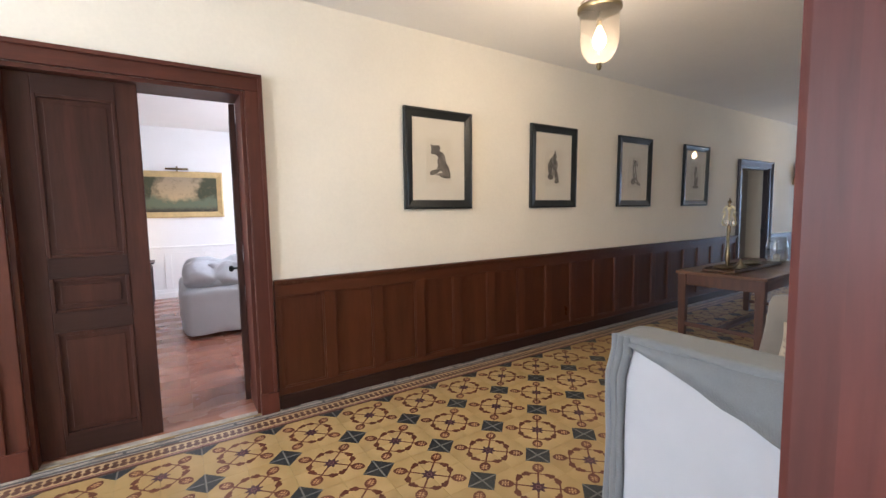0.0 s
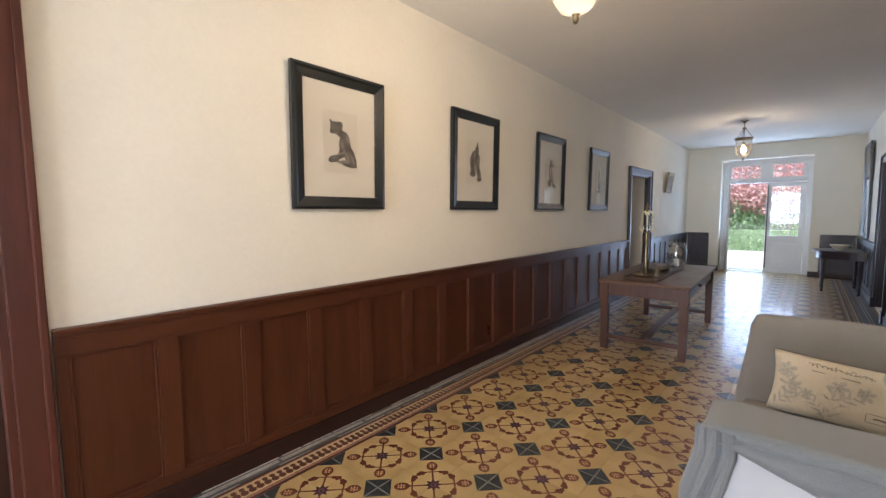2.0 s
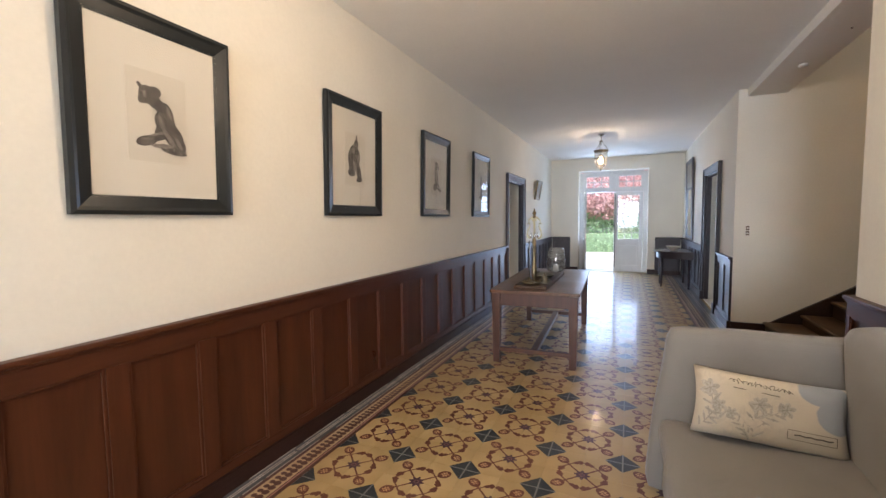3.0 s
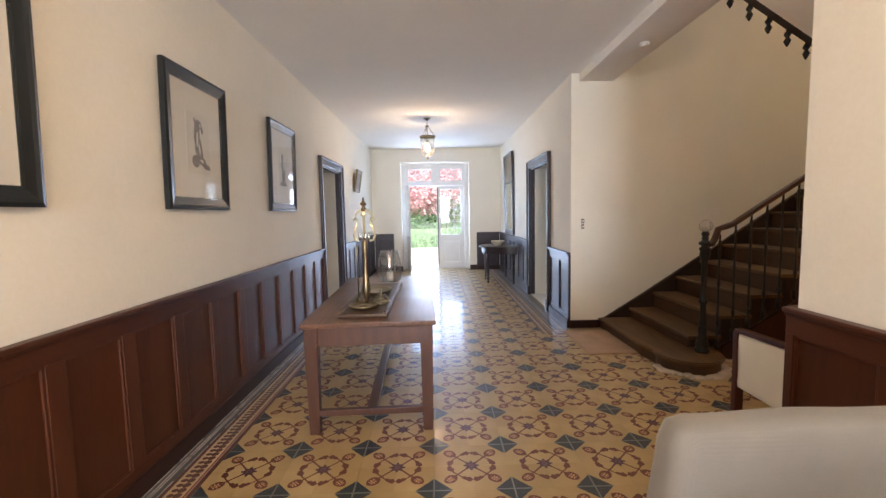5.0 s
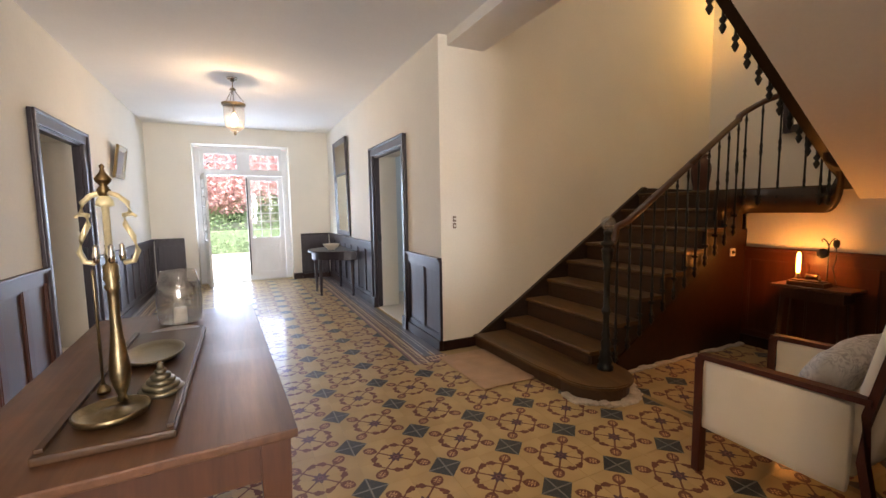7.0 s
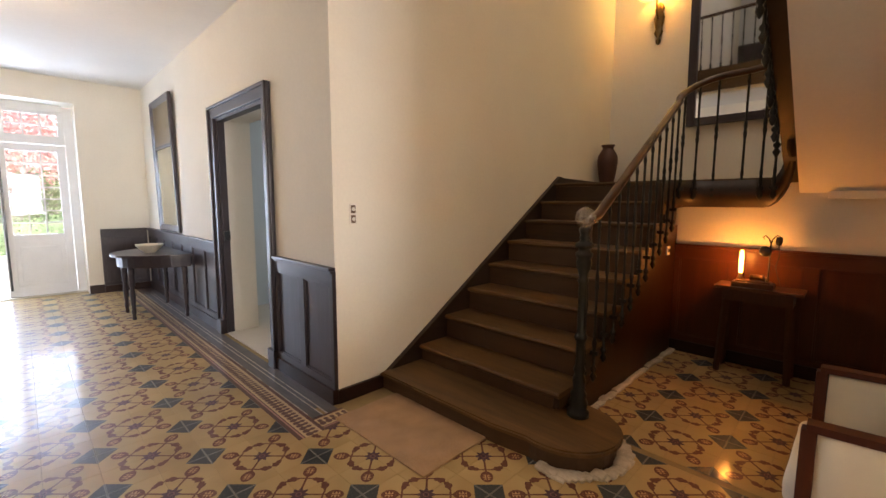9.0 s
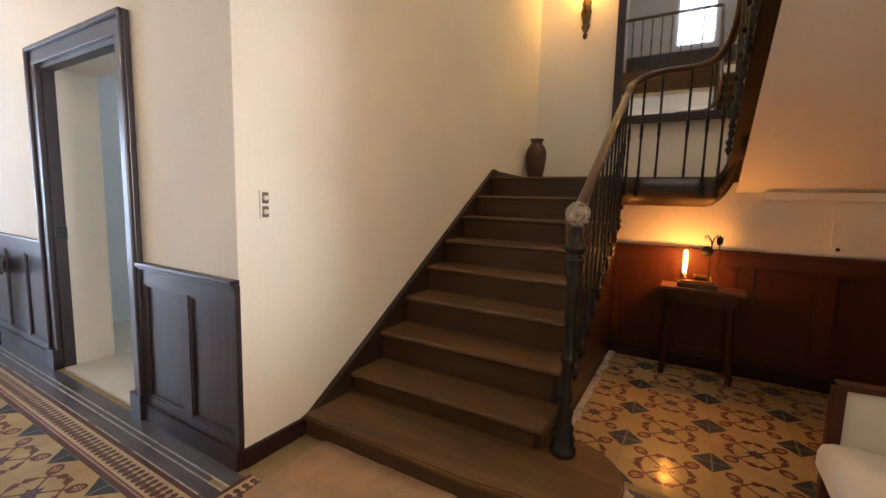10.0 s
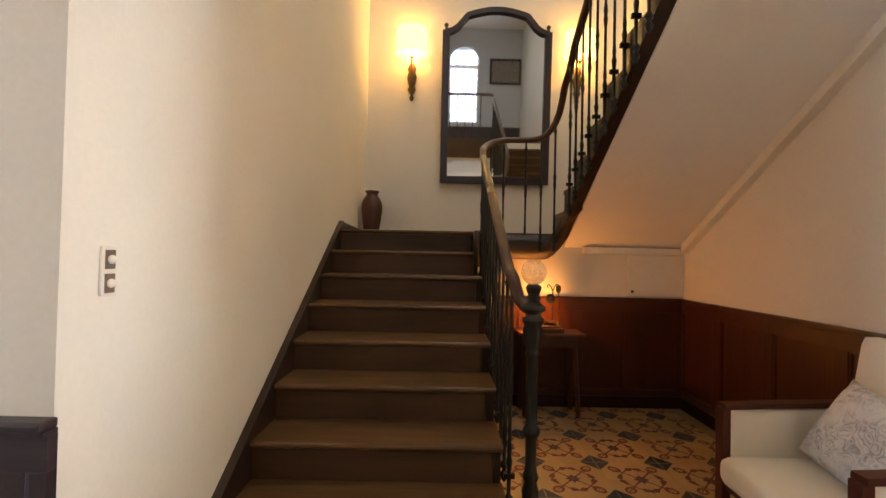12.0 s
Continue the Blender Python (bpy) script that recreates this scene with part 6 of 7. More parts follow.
part("tabletop", half_disc(0.62, 0.72, 0.765, 0.795), DARK_H, console)
part("apron", half_disc(0.57, 0.66, 0.64, 0.764), DARK_H, console)
turned = [(0.018, 0.0), (0.024, 0.02), (0.018, 0.05), (0.026, 0.10), (0.020, 0.14), (0.030, 0.30), (0.022, 0.40), (0.034, 0.43), (0.024, 0.46), (0.034, 0.49), (0.026, 0.52), (0.034, 0.55), (0.034, 0.64)]
for x, y in ((-0.50, 0.06), (0.50, 0.06), (-0.24, 0.56), (0.24, 0.56)):
    part("leg", lathe(turned, 14, at=(x, y, 0)), DARK_V, console, "", True)
bowl = lathe([(0.0, 0.004), (0.06, 0.0), (0.065, 0.012), (0.11, 0.05), (0.145, 0.092), (0.150, 0.105), (0.140, 0.104), (0.10, 0.055), (0.05, 0.022), (0, 0.018)], 28)
solid("bowl", bowl, CERAMIC, "cream ceramic bowl on the console table", "bowl", (11.35, 0.36, 0.795), smooth=True)
trumeau = thing("wall_mirror", "tall dark-framed mirror with a panel above the glass", "mirror")
frame_bars(1.06, 1.82, 0.09, 0.04, DARK_H, DARK_V, trumeau)
part("upper_panel", boxes((-0.46, 0.46, -0.022, -0.012, 0.28, 0.84)), BRONZE, trumeau)
part("divider", boxes((-0.46, 0.46, -0.034, -0.010, 0.24, 0.28), bevel=0.004), DARK_H, trumeau)
part("mirror_glass", boxes((-0.46, 0.46, -0.018, -0.012, -0.84, 0.24)), OLDMIRROR, trumeau)
place(trumeau, pose(11.98, RIGHT + 0.012, 1.925, 1.0, 0, 180))

# ---- switch plate ----
sw = thing("switch_plate", "double brass and glass light switch plate", "switch", (STAIRX, -0.183, 1.35))
part("plate", boxes((-0.010, 0, -0.028, 0.028, -0.072, 0.072), bevel=0.003), WAX, sw)
for z in (-0.036, 0.034):
    part("insert", boxes((-0.013, -0.009, -0.018, 0.018, z - 0.028, z + 0.028), bevel=0.001), SILL, sw, "brown insert")
    part("toggle", lathe([(0.013, 0), (0.014, 0.004), (0.008, 0.014), (0, 0.016)], 12, at=(-0.013, 0, z), turn=pose(0, 0, 0, 0, -90)), WAX, sw, "", True)

# ---- mat, vase, landing mirror, sconces ----
mat_bm = rounded(-0.43, 0.43, -0.265, 0.265, 0.0, 0.014, 0.006, 20, 0.004, 4, 9)
place(solid("door_mat", mat_bm, MAT_C, "brown coir mat at the foot of the stairs", "mat"), pose(6.99, -0.165, 0.0, 0, 0, 0.6))
solid("vase", lathe([(1.28 * r, 1.2 * z) for r, z in [(0, 0.0), (0.062, 0.0), (0.066, 0.02), (0.085, 0.14), (0.098, 0.26), (0.094, 0.32), (0.070, 0.37), (0.052, 0.395), (0.052, 0.415), (0.066, 0.43), (0.066, 0.44), (0.05, 0.44), (0.045, 0.40), (0, 0.38)]], 26), TERRA, "dark terracotta vase in the corner of the landing", "vase", (7.45, -3.98, LANDZ), smooth=True)

lm = thing("landing_mirror", "large dark-framed mirror with an arched shaped top", "mirror", (5.948, BACKY + 0.02, 2.355))
mw, mh = 0.650, 1.905


def crest(n=24):
    """Top line of the mirror from side to side: stepped shoulders and a low arch."""
    pts = []
    for i in range(n + 1):
        u = -1 + 2 * i / n
        a = abs(u)
        if a > 0.62:
            z = mh + 0.0 + 0.19 * ((1 - a) / 0.38) ** 2.2
        else:
            z = mh + 0.20 + 0.08 * math.cos(a / 0.62 * math.pi / 2)
        pts.append((u * mw, z))
    return pts


line = crest()
top_bar = bmesh.new()
sweep([(x, 0.03, z) for x, z in line], [(-0.03, -0.045), (0.03, -0.045), (0.03, 0.045), (-0.03, 0.045)], bm=top_bar, up=Vector((0, 1, 0)))
part("arched_top_rail", top_bar, DARK_H, lm)
for x in (-mw, mw):
    part("side_rail", boxes((x - 0.045, x + 0.045, 0, 0.06, 0.0, mh + 0.02), bevel=0.006), DARK_V, lm)
    part("finial", lathe([(0.02, 0), (0.024, 0.02), (0.012, 0.035), (0.028, 0.06), (0.024, 0.08), (0, 0.10)], 14, at=(x, 0.03, mh + 0.02)), DARK_V, lm, "", True)
part("bottom_rail", boxes((-mw + 0.045, mw - 0.045, 0.002, 0.058, 0.0, 0.09), bevel=0.006), DARK_H, lm)
gm = bmesh.new()
pts = [(-mw, 0.05), (mw, 0.05)] + [(x, z) for x, z in line[::-1]]
fr, bk = [gm.verts.new((x, 0.028, z)) for x, z in pts], [gm.verts.new((x, 0.008, z)) for x, z in pts]
gm.faces.new(fr)
gm.faces.new(bk[::-1])
for i in range(len(pts)):
    j = (i + 1) % len(pts)
    gm.faces.new((fr[i], fr[j], bk[j], bk[i]))
bmesh.ops.recalc_face_normals(gm, faces=gm.faces)
part("mirror_glass", gm, MIRROR, lm, "bright silvered mirror glass")
lm.rotation_euler = (radians(-3.0), 0, 0)


def sconce(x, z):
    root = thing("wall_sconce", "ornate bronze wall sconce with a lit fabric shade", "lamp", (x, BACKY, z), group="sconces beside the mirror")
    leafy = lathe([(0, -0.64), (0.030, -0.62), (0.048, -0.57), (0.036, -0.53), (0.058, -0.47), (0.066, -0.40), (0.050, -0.34), (0.058, -0.30), (0.036, -0.25), (0.020, -0.22), (0, -0.21)], 24)
    for v in leafy.verts:
        k = 1 + 0.14 * math.sin(v.co.z * 95) * abs(math.cos(math.atan2(v.co.y, v.co.x)))
        v.co = Vector((v.co.x * k, 0.028 + v.co.y * 0.42, v.co.z))
    part("back_plate", leafy, BRONZE, root, "cast leaf-shaped back plate", True)
    part("drop", lathe([(0, -0.72), (0.022, -0.70), (0.03, -0.67), (0.014, -0.64), (0.03, -0.61), (0, -0.60)], 12, at=(0, 0.025, 0)), BRONZE, root, "", True)
    part("arm", sweep([(0, 0.02, -0.40), (0, 0.09, -0.42), (0, 0.14, -0.36), (0, 0.14, -0.18)], circle(0.012, 8)), BRONZE, root, "", True)
    part("candle_sleeve", lathe([(0.03, -0.20), (0.034, -0.19), (0.015, -0.18), (0.014, -0.06), (0, -0.06)], 12, at=(0, 0.14, 0)), WAX, root, "", True)
    sh = bmesh.new()
    segs = 28
    rings = [[sh.verts.new((r * math.cos(2 * math.pi * i / segs), 0.14 + 0.75 * r * math.sin(2 * math.pi * i / segs), zz)) for i in range(segs)] for r, zz in ((0.205, -0.165), (0.195, 0.165), (0.191, 0.165), (0.201, -0.165), (0.205, -0.165))]
    for a, b in zip(rings, rings[1:]):
        for i in range(segs):
            sh.faces.new((a[i], a[(i + 1) % segs], b[(i + 1) % segs], b[i]))
    s = part("shade", sh, SHADE, root, "glowing yellow fabric shade", True)
    s.visible_shadow = False
    return root


sconce(7.03, 4.125)
sconce(4.89, 4.125)
up_pic = thing("upper_picture", "framed grey landscape picture in the upper hall", "picture")
frame_bars(0.95, 0.75, 0.06, 0.03, BLACK_F, BLACK_F, up_pic)
part("canvas", boxes((-0.42, 0.42, -0.014, -0.008, -0.32, 0.32)), INK2, up_pic)
place(up_pic, pose(4.75, LEFT - 0.012, 6.25, 0, 0, 0))

# ---- corner under the stairs ----
st = thing("side_table", "small dark red wooden side table with splayed legs", "table", (5.60, -2.80, 0))
part("tabletop", boxes((-0.295, 0.295, -0.142, 0.145, 0.720, 0.745), bevel=0.006), TABLE_X, st)
part("apron", boxes((-0.235, 0.235, -0.11, 0.11, 0.62, 0.7195)), TABLE_V, st)
for x, y in ((-0.21, -0.09), (0.21, -0.09), (-0.21, 0.09), (0.21, 0.09)):
    part("leg", sweep([(x, y, 0.66), (x * 1.14, y * 1.25, 0.0)], [(-0.017, -0.017), (0.017, -0.017), (0.017, 0.017), (-0.017, 0.017)]), TABLE_V, st)
tlm = thing("table_lamp", "lamp with a bare glowing tube bulb on a wooden base", "lamp", (5.682, -2.748, 0.745))
part("base", boxes((-0.185, 0.095, -0.075, 0.065, 0, 0.042), bevel=0.006), TABLE_X, tlm, "two-step varnished wooden base")
part("base_step", boxes((-0.165, 0.075, -0.058, 0.048, 0.042, 0.056), bevel=0.004), TABLE_V, tlm)
part("socket", lathe([(0.025, 0.056), (0.025, 0.070), (0.017, 0.075), (0.017, 0.108), (0, 0.108)], 14, at=(0.05, -0.03, 0)), BRASS, tlm, "", True)
blb = part("bulb", lathe([(0.012, 0.108), (0.014, 0.12), (0.016, 0.16), (0.016, 0.265), (0.010, 0.295), (0, 0.302)], 14, at=(0.05, -0.03, 0)), FILAMENT, tlm, "glowing amber tube bulb", True)
blb.visible_shadow = False
part("coil", lathe([(0.0, -0.045), (0.026, -0.045), (0.028, -0.04), (0.022, -0.036), (0.022, 0.036), (0.028, 0.04), (0.026, 0.045), (0, 0.045)], 14, at=(-0.065, -0.015, 0.084), turn=pose(0, 0, 0, 0, 90)), BRONZE, tlm, "wound bronze coil", True)
part("terminal", lathe([(0.010, 0.056), (0.010, 0.075), (0.006, 0.08), (0.008, 0.098), (0, 0.10)], 10, at=(-0.135, 0.02, 0)), BRASS, tlm, "", True)
sc = thing("telephone_arm", "old black iron telephone part on a scrolled stand", "ornament", (5.555, -2.868, 0.745))
part("foot", lathe([(0, 0), (0.05, 0), (0.05, 0.012), (0.012, 0.02), (0, 0.02)], 16), IRON, sc, "", True)
part("stem", sweep([(0, 0, 0.01), (0, 0, 0.2), (0.0, 0, 0.36), (0.015, 0, 0.40), (0.04, 0, 0.425), (0.055, 0, 0.41), (0.045, 0, 0.395)], circle(0.006, 6)), IRON, sc, "", True)
part("scroll", sweep([(0.0, 0, 0.36), (-0.012, 0, 0.40), (-0.035, 0, 0.43), (-0.055, 0, 0.425), (-0.052, 0, 0.405)], circle(0.005, 6)), IRON, sc, "", True)
part("mouthpiece", lathe([(0.0, -0.02), (0.03, -0.015), (0.045, 0.0), (0.03, 0.012), (0, 0.015)], 16, at=(0.03, 0.03, 0.295), turn=pose(0, 0, 0, -80)), IRON, sc, "", True)
part("earpiece", lathe([(0.0, -0.035), (0.016, -0.035), (0.024, -0.01), (0.022, 0.03), (0, 0.035)], 14, at=(-0.052, 0.0, 0.385)), IRON, sc, "", True)
part("cord", sweep([(-0.052, 0.0, 0.35), (-0.06, 0.01, 0.26), (-0.045, 0.02, 0.17), (-0.07, 0.04, 0.08), (-0.10, 0.06, 0.012), (-0.02, 0.04, 0.008)], circle(0.004, 6)), IRON, sc, "", True)
so = place(thing("wall_socket", "white wall socket on the panelling under the flight", "socket"), pose(SX, -2.75, 0.995, 0, 0, 90))
part("plate", boxes((-0.04, 0.04, 0, 0.012, -0.04, 0.04), bevel=0.003), WHITE_P, so)
part("insert", lathe([(0.02, 0), (0.018, 0.008), (0, 0.006)], 14, at=(0, 0.011, 0), turn=pose(0, 0, 0, -90)), BLACK_F, so)

# ---- cream armchair ----
chair = thing("armchair", "low cream upholstered armchair with a dark red wood frame", "armchair", (4.78, -0.785, 0))
for y0, y1 in ((0.325, 0.395), (-0.395, -0.325)):
    part("arm_panel", rounded(-0.30, 0.32, y0 + 0.008, y1 - 0.008, 0.26, 0.655, 0.02, 8, 0.003, 2, 5), CREAM_C, chair, "cream upholstered side panel", True)
    part("arm_rail", sweep([(-0.36, (y0 + y1) / 2, 0.685), (0.0, (y0 + y1) / 2, 0.675), (0.345, (y0 + y1) / 2, 0.662)], [(-0.033, -0.014), (0.033, -0.014), (0.030, 0.012), (-0.030, 0.012)]), TRIM_H, chair)
    part("front_leg", boxes((0.315, 0.36, y0 + 0.006, y1 - 0.006, 0.0, 0.65), bevel=0.006), TRIM_V, chair)
    part("back_leg", sweep([(-0.42, (y0 + y1) / 2, 0.0), (-0.34, (y0 + y1) / 2, 0.42), (-0.345, (y0 + y1) / 2, 0.62), (-0.43, (y0 + y1) / 2, 1.03)], [(-0.022, -0.016), (0.022, -0.016), (0.022, 0.016), (-0.022, 0.016)]), TRIM_V, chair)
part("seat_rail", boxes((0.30, 0.345, -0.326, 0.326, 0.24, 0.32), bevel=0.004), TRIM_H, chair)
part("seat", rounded(-0.30, 0.40, -0.322, 0.322, 0.28, 0.43, 0.055, 12, 0.006, 5, 4), CREAM_C, chair, "thick cream seat cushion", True)
bk = rounded(-0.05, 0.085, -0.345, 0.345, 0.0, 0.64, 0.04, 10, 0.006, 8, 4)
bmesh.ops.transform(bk, matrix=pose(-0.32, 0, 0.41, 0, -11.5, 0), verts=bk.verts)
part("backrest", bk, CREAM_C, chair, "cream upholstered back", True)
part("top_rail", boxes((-0.475, -0.425, -0.36, 0.36, 1.02, 1.05), bevel=0.008), TRIM_V, chair)
cushion("cushion", "square grey and white patterned cushion on the armchair", 0.49, 0.44, 0.16, PILLOW_2, pose(4.70, -0.80, 0.615, -26, 0, 90) @ pose(0, 0, 0, 0, 12, 0), 7.0)

# ---- drawing room seen through the double door ----
pic = thing("landscape_painting", "wide landscape painting in a pale gilt frame", "painting")
frame_bars(1.52, 0.88, 0.11, 0.05, GILT, GILT, pic)
part("canvas", boxes((-0.67, 0.67, -0.022, -0.012, -0.35, 0.35)), LANDSCAPE, pic)
place(pic, pose(0.10, 9.48, 1.985, 1, 0, 0))
plm = thing("picture_light", "brass picture light over the painting", "lamp", (0.10, 9.43, 2.47))
part("tube", lathe([(0.0, -0.19), (0.018, -0.185), (0.02, 0.0), (0.018, 0.185), (0, 0.19)], 12, turn=pose(0, 0, 0, 0, 90)), BRONZE, plm, "", True)
part("bracket", sweep([(0, 0.05, -0.04), (0, 0.02, 0.05), (0, 0.0, 0.01)], circle(0.012, 6)), BRONZE, plm, "", True)
bed = thing("daybed", "day bed under a draped white cotton cover", "bed", (0.74, 6.75, 0))
cover = rounded(-0.76, 0.85, -0.82, 0.9, 0.03, 0.64, 0.09, 14, 0.02, 3, 3)
part("draped_cover", hem(cover, 0.5, 0.07, 4), WHITE_C, bed, "white cover hanging in folds to the floor", True)
part("rumpled_throw", rounded(-0.70, 0.2, -0.70, 0.62, 0.56, 0.90, 0.17, 20, 0.085, 11, 5), WHITE_C, bed, "rumpled white throw", True)
cushion("cushion", "white cushion on the day bed", 0.5, 0.4, 0.18, WHITE_C, pose(0.55, 6.25, 0.74, -50, 12, 10), 2.0)
cushion("cushion", "faded floral cushion on the day bed", 0.5, 0.4, 0.18, PILLOW_2, pose(1.0, 6.3, 0.75, -46, 0, -14), 3.0)
sd = thing("lamp_table", "narrow dark wooden table with thin legs", "table", (-0.77, 9.08, 0))
part("tabletop", boxes((-0.42, 0.42, -0.28, 0.28, 0.74, 0.77), bevel=0.005), DARK_H, sd)
part("apron", boxes((-0.37, 0.37, -0.24, 0.24, 0.66, 0.739)), DARK_H, sd)
for x in (-0.36, 0.36):
    for y in (-0.23, 0.23):
        part("leg", boxes((x - 0.02, x + 0.02, y - 0.02, y + 0.02, 0, 0.66), bevel=0.003), DARK_V, sd)
part("stretcher", boxes((-0.34, 0.34, -0.01, 0.01, 0.10, 0.125)), DARK_H, sd)
bl = thing("table_lamp", "lit table lamp with a pale cream shade", "lamp", (-0.60, 9.08, 0.77))
part("base", lathe([(0, 0), (0.07, 0), (0.07, 0.015), (0.02, 0.03), (0.03, 0.12), (0.012, 0.2), (0.012, 0.33), (0, 0.33)], 16), BRASS, bl, "", True)
part("shade", lathe([(0.17, 0.28), (0.11, 0.50), (0.108, 0.50), (0.168, 0.28), (0.17, 0.28)], 20), SALONSHADE, bl, "lit cream fabric shade", True).visible_shadow = False


# ---- laid floors: pieces last ----
def plank_mesh(w, l, name, mat):
    return link_mesh(name, boxes((-w / 2 + 0.001, w / 2 - 0.001, -l / 2 + 0.001, l / 2 - 0.001, -0.004, 0.004)), mat)


salon_floor = bpy.data.objects["floor_salon"]
pm = [plank_mesh(0.42, 0.42, "parquet_panel", PARQUET), plank_mesh(0.42, 0.42, "parquet_panel", PARQUET_2)]
for i in range(7):
    for j in range(15):
        ob = new("parquet_panel", pm[(i + j) % 2])
        ob.parent = salon_floor
        ob.location = (-1.05 + 0.42 * i, LEFT + 0.34 + 0.21 + 0.42 * j if j < 14 else 9.29, 0.001 if j < 14 else 0.002)
for nm, x0, x1 in (("parquet_rest", -4.2, -1.265), ("parquet_rest", 1.685, 3.9)):
    ob = part(nm, boxes((x0, x1, LEFT + 0.345, 9.49, -0.004, 0.004)), PARQUET, salon_floor)

T = 0.2222          # tile side
FX, FY = 0.462, 2.610   # one dark corner of the lattice
floor_ob = bpy.data.objects["floor_hall"]


def tile_quads(w, l, e=0.0009):
    """Top face and chamfer of a tile centred on the origin."""
    a, b = w / 2 - 0.0003, l / 2 - 0.0003
    top = [(-a + e, -b + e, 0.0), (a - e, -b + e, 0.0), (a - e, b - e, 0.0), (-a + e, b - e, 0.0)]
    low = [(-a, -b, -0.002), (a, -b, -0.002), (a, b, -0.002), (-a, b, -0.002)]
    return top + low, [(0, 1, 2, 3)] + [(4 + i, 4 + (i + 1) % 4, (i + 1) % 4, i) for i in range(4)]


def tile_mesh(name, mat, w, l, uv_of):
    vs, fs = tile_quads(w, l)
    me = bpy.data.meshes.new(name)
    me.from_pydata(vs, [], fs)
    uv = me.uv_layers.new(name="UVMap")
    for loop in me.loops:
        uv.data[loop.index].uv = uv_of(me.vertices[loop.vertex_index].co)
    me.materials.append(mat)
    return me


one_tile = tile_mesh("floor_tile", TILE, T, T, lambda c: ((c.x + T / 2) / T, (c.y + T / 2) / T))
one_border = tile_mesh("border_tile", BORDER, T, 0.18, lambda c: ((c.x + T / 2) / T, (c.y + 0.09) / 0.18))
rest_v, rest_f, rest_uv = [], [], []


def lay(cx, cy, fx, fy, near):
    """A tile whose flower corner lies towards (fx, fy)."""
    turn = {(-1, -1): 0, (1, -1): 90, (1, 1): 180, (-1, 1): 270}[(fx, fy)]
    if near:
        ob = new("floor_tile", one_tile)
        ob.parent = floor_ob
        ob.matrix_basis = pose(cx, cy, 0, 0, 0, turn)
    else:
        vs, fs = tile_quads(T, T)
        n = len(rest_v)
        rest_v.extend((cx + x, cy + y, z) for x, y, z in vs)
        rest_f.extend(tuple(n + k for k in f) for f in fs)
        for f in fs:
            for k in f:
                x, y, _ = vs[k]
                rest_uv.append((0.5 - fx * x / T, 0.5 - fy * y / T))


def inside_stairs(x, y):
    return x > SX + 0.05 and y < -1.1


def field(ox, oy, x0, x1, y0, y1, near):
    i0, i1 = math.ceil((x0 - ox) / T - 0.001), math.floor((x1 - ox) / T + 0.001)
    j0, j1 = math.ceil((y0 - oy) / T - 0.001), math.floor((y1 - oy) / T + 0.001)
    for i in range(i0, i1):
        for j in range(j0, j1):
            cx, cy = ox + (i + 0.5) * T, oy + (j + 0.5) * T
            if not inside_stairs(cx, cy):
                lay(cx, cy, 1 if i % 2 == 0 else -1, 1 if j % 2 == 0 else -1, near(cx, cy))


nearby = lambda x, y: (0.2 < x < 3.2 and 1.1 < y) or (4.7 < x < 7.5 and -0.4 < y < 2.0)
field(FX, FY, FX - 33 * T, FX + 17 * T, FY - 12 * T, FY + 2 * T, nearby)
field(FX, FY, FX + 17 * T, FX + 31 * T, FY - 16 * T, FY + 2 * T, nearby)
field(FX, FY, FX + 31 * T, FX + 59 * T, FY - 10 * T, FY + 2 * T, nearby)
field(5.512, -1.882, 4.18, 6.5, -3.0, -0.95, lambda x, y: False)
rest_me = bpy.data.meshes.new("tiles")
rest_me.from_pydata(rest_v, [], rest_f)
ruv = rest_me.uv_layers.new(name="UVMap")
for loop, uvc in zip(ruv.data, rest_uv):
    loop.uv = uvc
rest_me.materials.append(TILE)
rest_ob = new("tiles", rest_me)
rest_ob.parent = floor_ob
rest_ob["kind"] = "stuff"


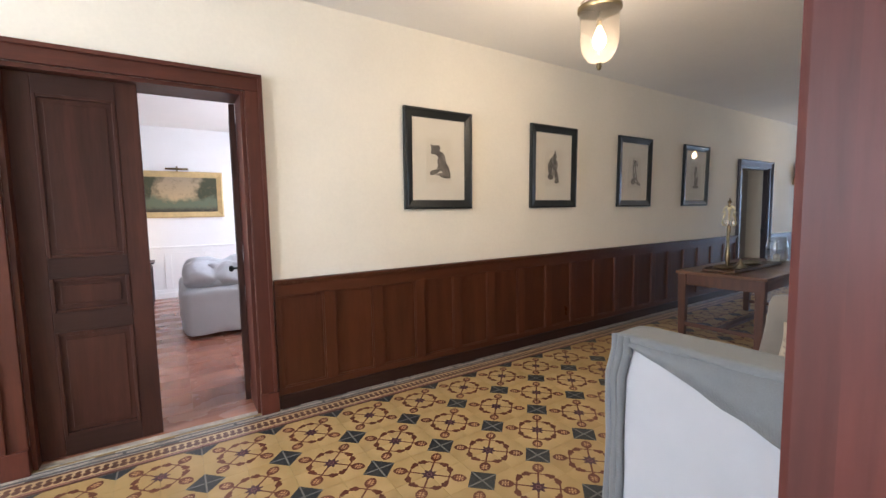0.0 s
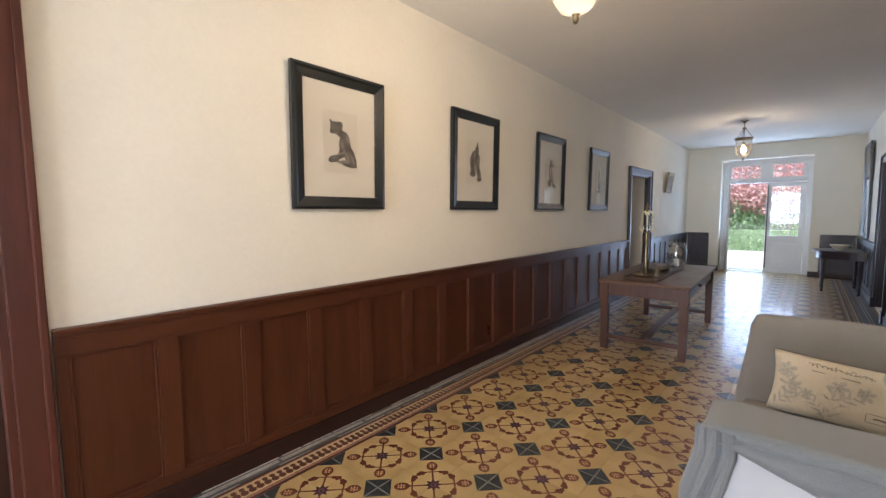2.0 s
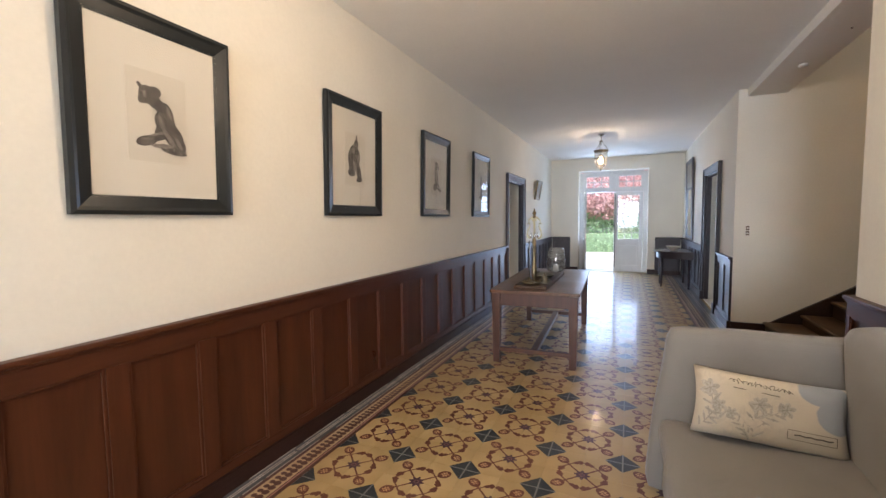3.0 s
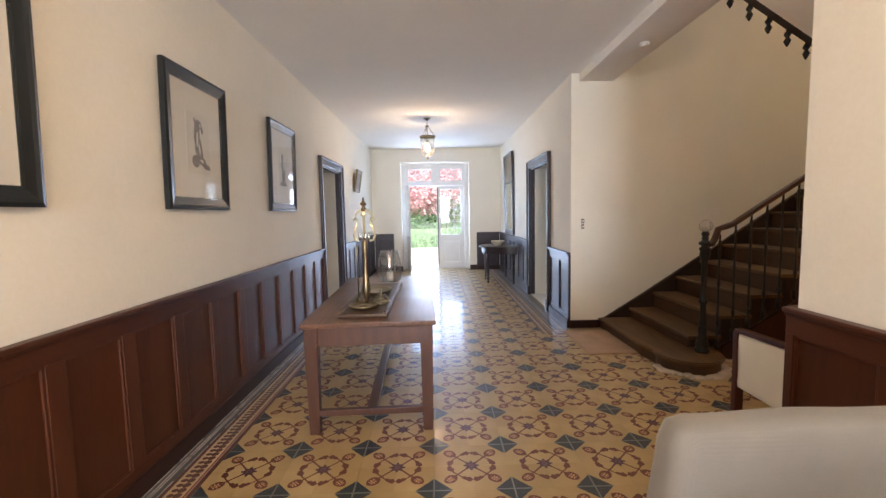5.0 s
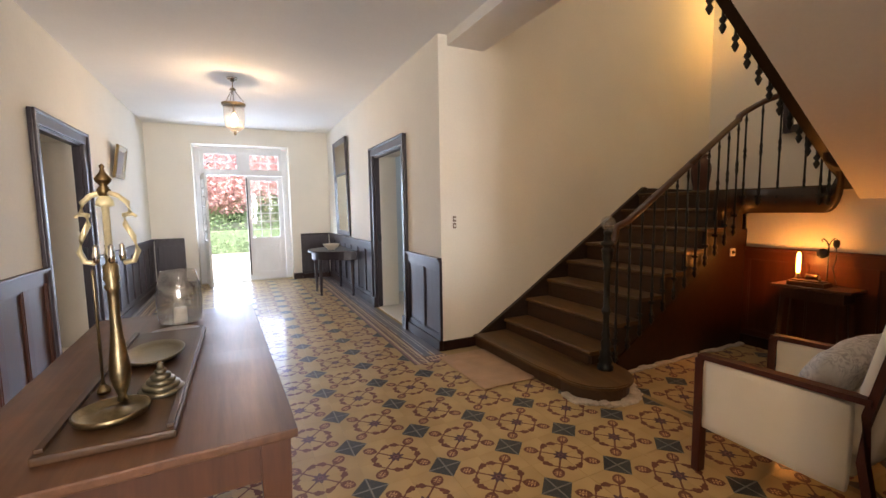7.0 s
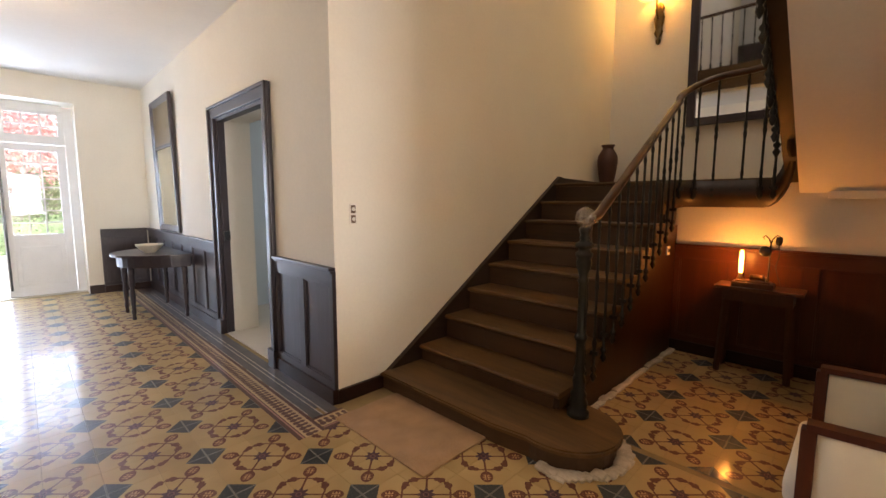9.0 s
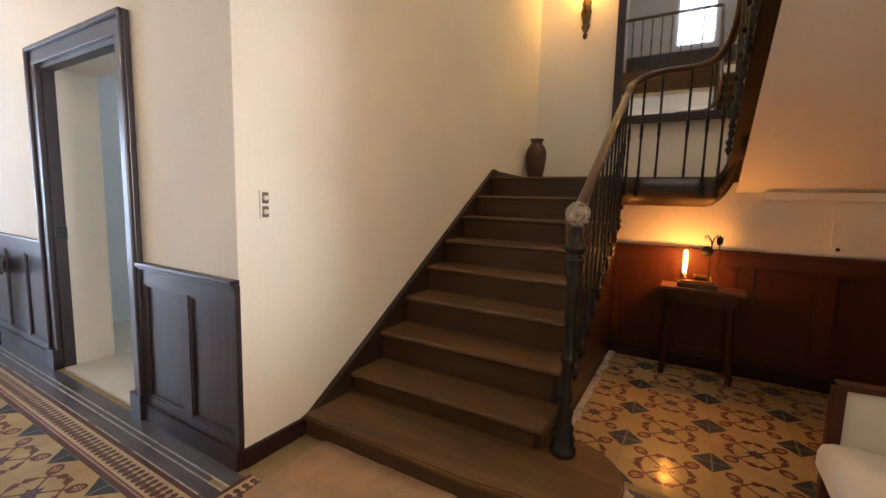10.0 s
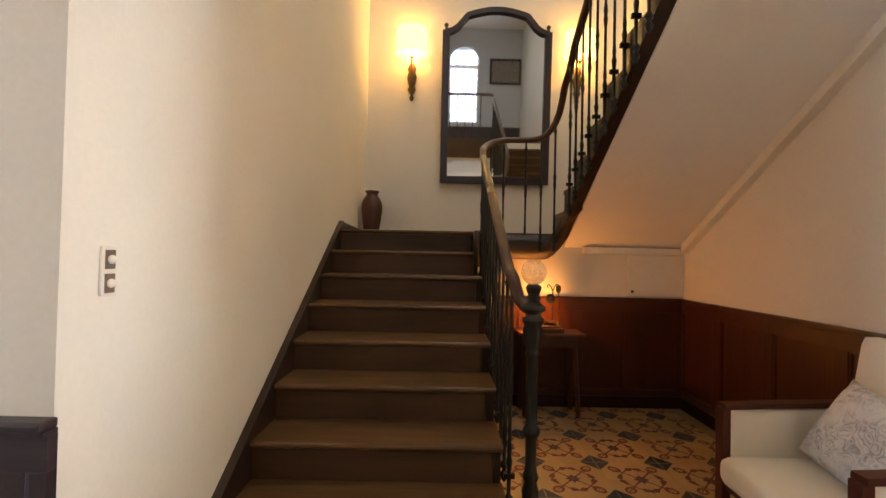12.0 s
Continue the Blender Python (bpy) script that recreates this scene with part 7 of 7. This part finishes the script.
def border_run(x0, n, y, turn, step=T):
    for i in range(n):
        ob = new("border_tile", one_border)
        ob.parent = floor_ob
        ob.matrix_basis = pose(x0 + step * (i + 0.5), y, 0, 0, 0, turn)


border_run(FX - 33 * T, 92, FY + 2 * T + 0.09, 0)
border_run(FX + 31 * T + 0.09 - T / 2, 1, FY - 10 * T - 0.18 - T / 2 - 0.002, 270)
border_run(FX + 31 * T, 28, FY - 10 * T - 0.09, 180)
for y0, y1, x0, x1 in ((FY + 2 * T + 0.182, LEFT - 0.04, HALLX0, ENDX), (RIGHT + 0.04, FY - 10 * T - 0.182, FX + 31 * T + 0.182, ENDX)):
    n = 60 if x0 < 0 else 22
    cuts = [y0, y0 + (y1 - y0) * 0.44, y0 + (y1 - y0) * 0.62, y1]
    for row, (c, d) in enumerate(zip(cuts, cuts[1:])):
        for i in range(n):
            off = 0.12 * (row % 2)
            a, b = x0 + (x1 - x0) * i / n + off, min(x0 + (x1 - x0) * (i + 1) / n + off, x1)
            part("edge_slab", boxes((a + 0.001, b - 0.001, c + 0.003, d - 0.003, -0.004, 0.0)), STONE, floor_ob)
        if row:
            solid_x = x0
            while solid_x < x1 - 0.7:
                part("worn_joint", boxes((solid_x, solid_x + 0.64, c - 0.005, c + 0.005, -0.003, 0.0006)), WORN, floor_ob)
                solid_x += 0.66

# worn pale joints along the foot of the baseboard and beside the border
rng = random.Random(11)
for y, z, x in ((LEFT - 0.046, 0.004, -1.5), (FY + 2 * T + 0.184, 0.0015, -1.5), (FY - 10 * T - 0.184, 0.0015, 7.6)):
    while x < 12.8:
        n = 0.12 + 0.5 * rng.random()
        part("worn_joint", boxes((x, x + n, y - 0.0022 - 0.002 * rng.random(), y + 0.0022, -0.002, z)), WORN, floor_ob)
        x += n + 0.02 + 0.25 * rng.random() ** 2

detector = thing("smoke_detector", "small white smoke detector under the beam", "detector", (6.43, -0.36, 3.11))
part("body", lathe([(0, -0.03), (0.035, -0.028), (0.045, -0.015), (0.045, 0.0), (0, 0)], 20), WHITE_P, detector, "", True)
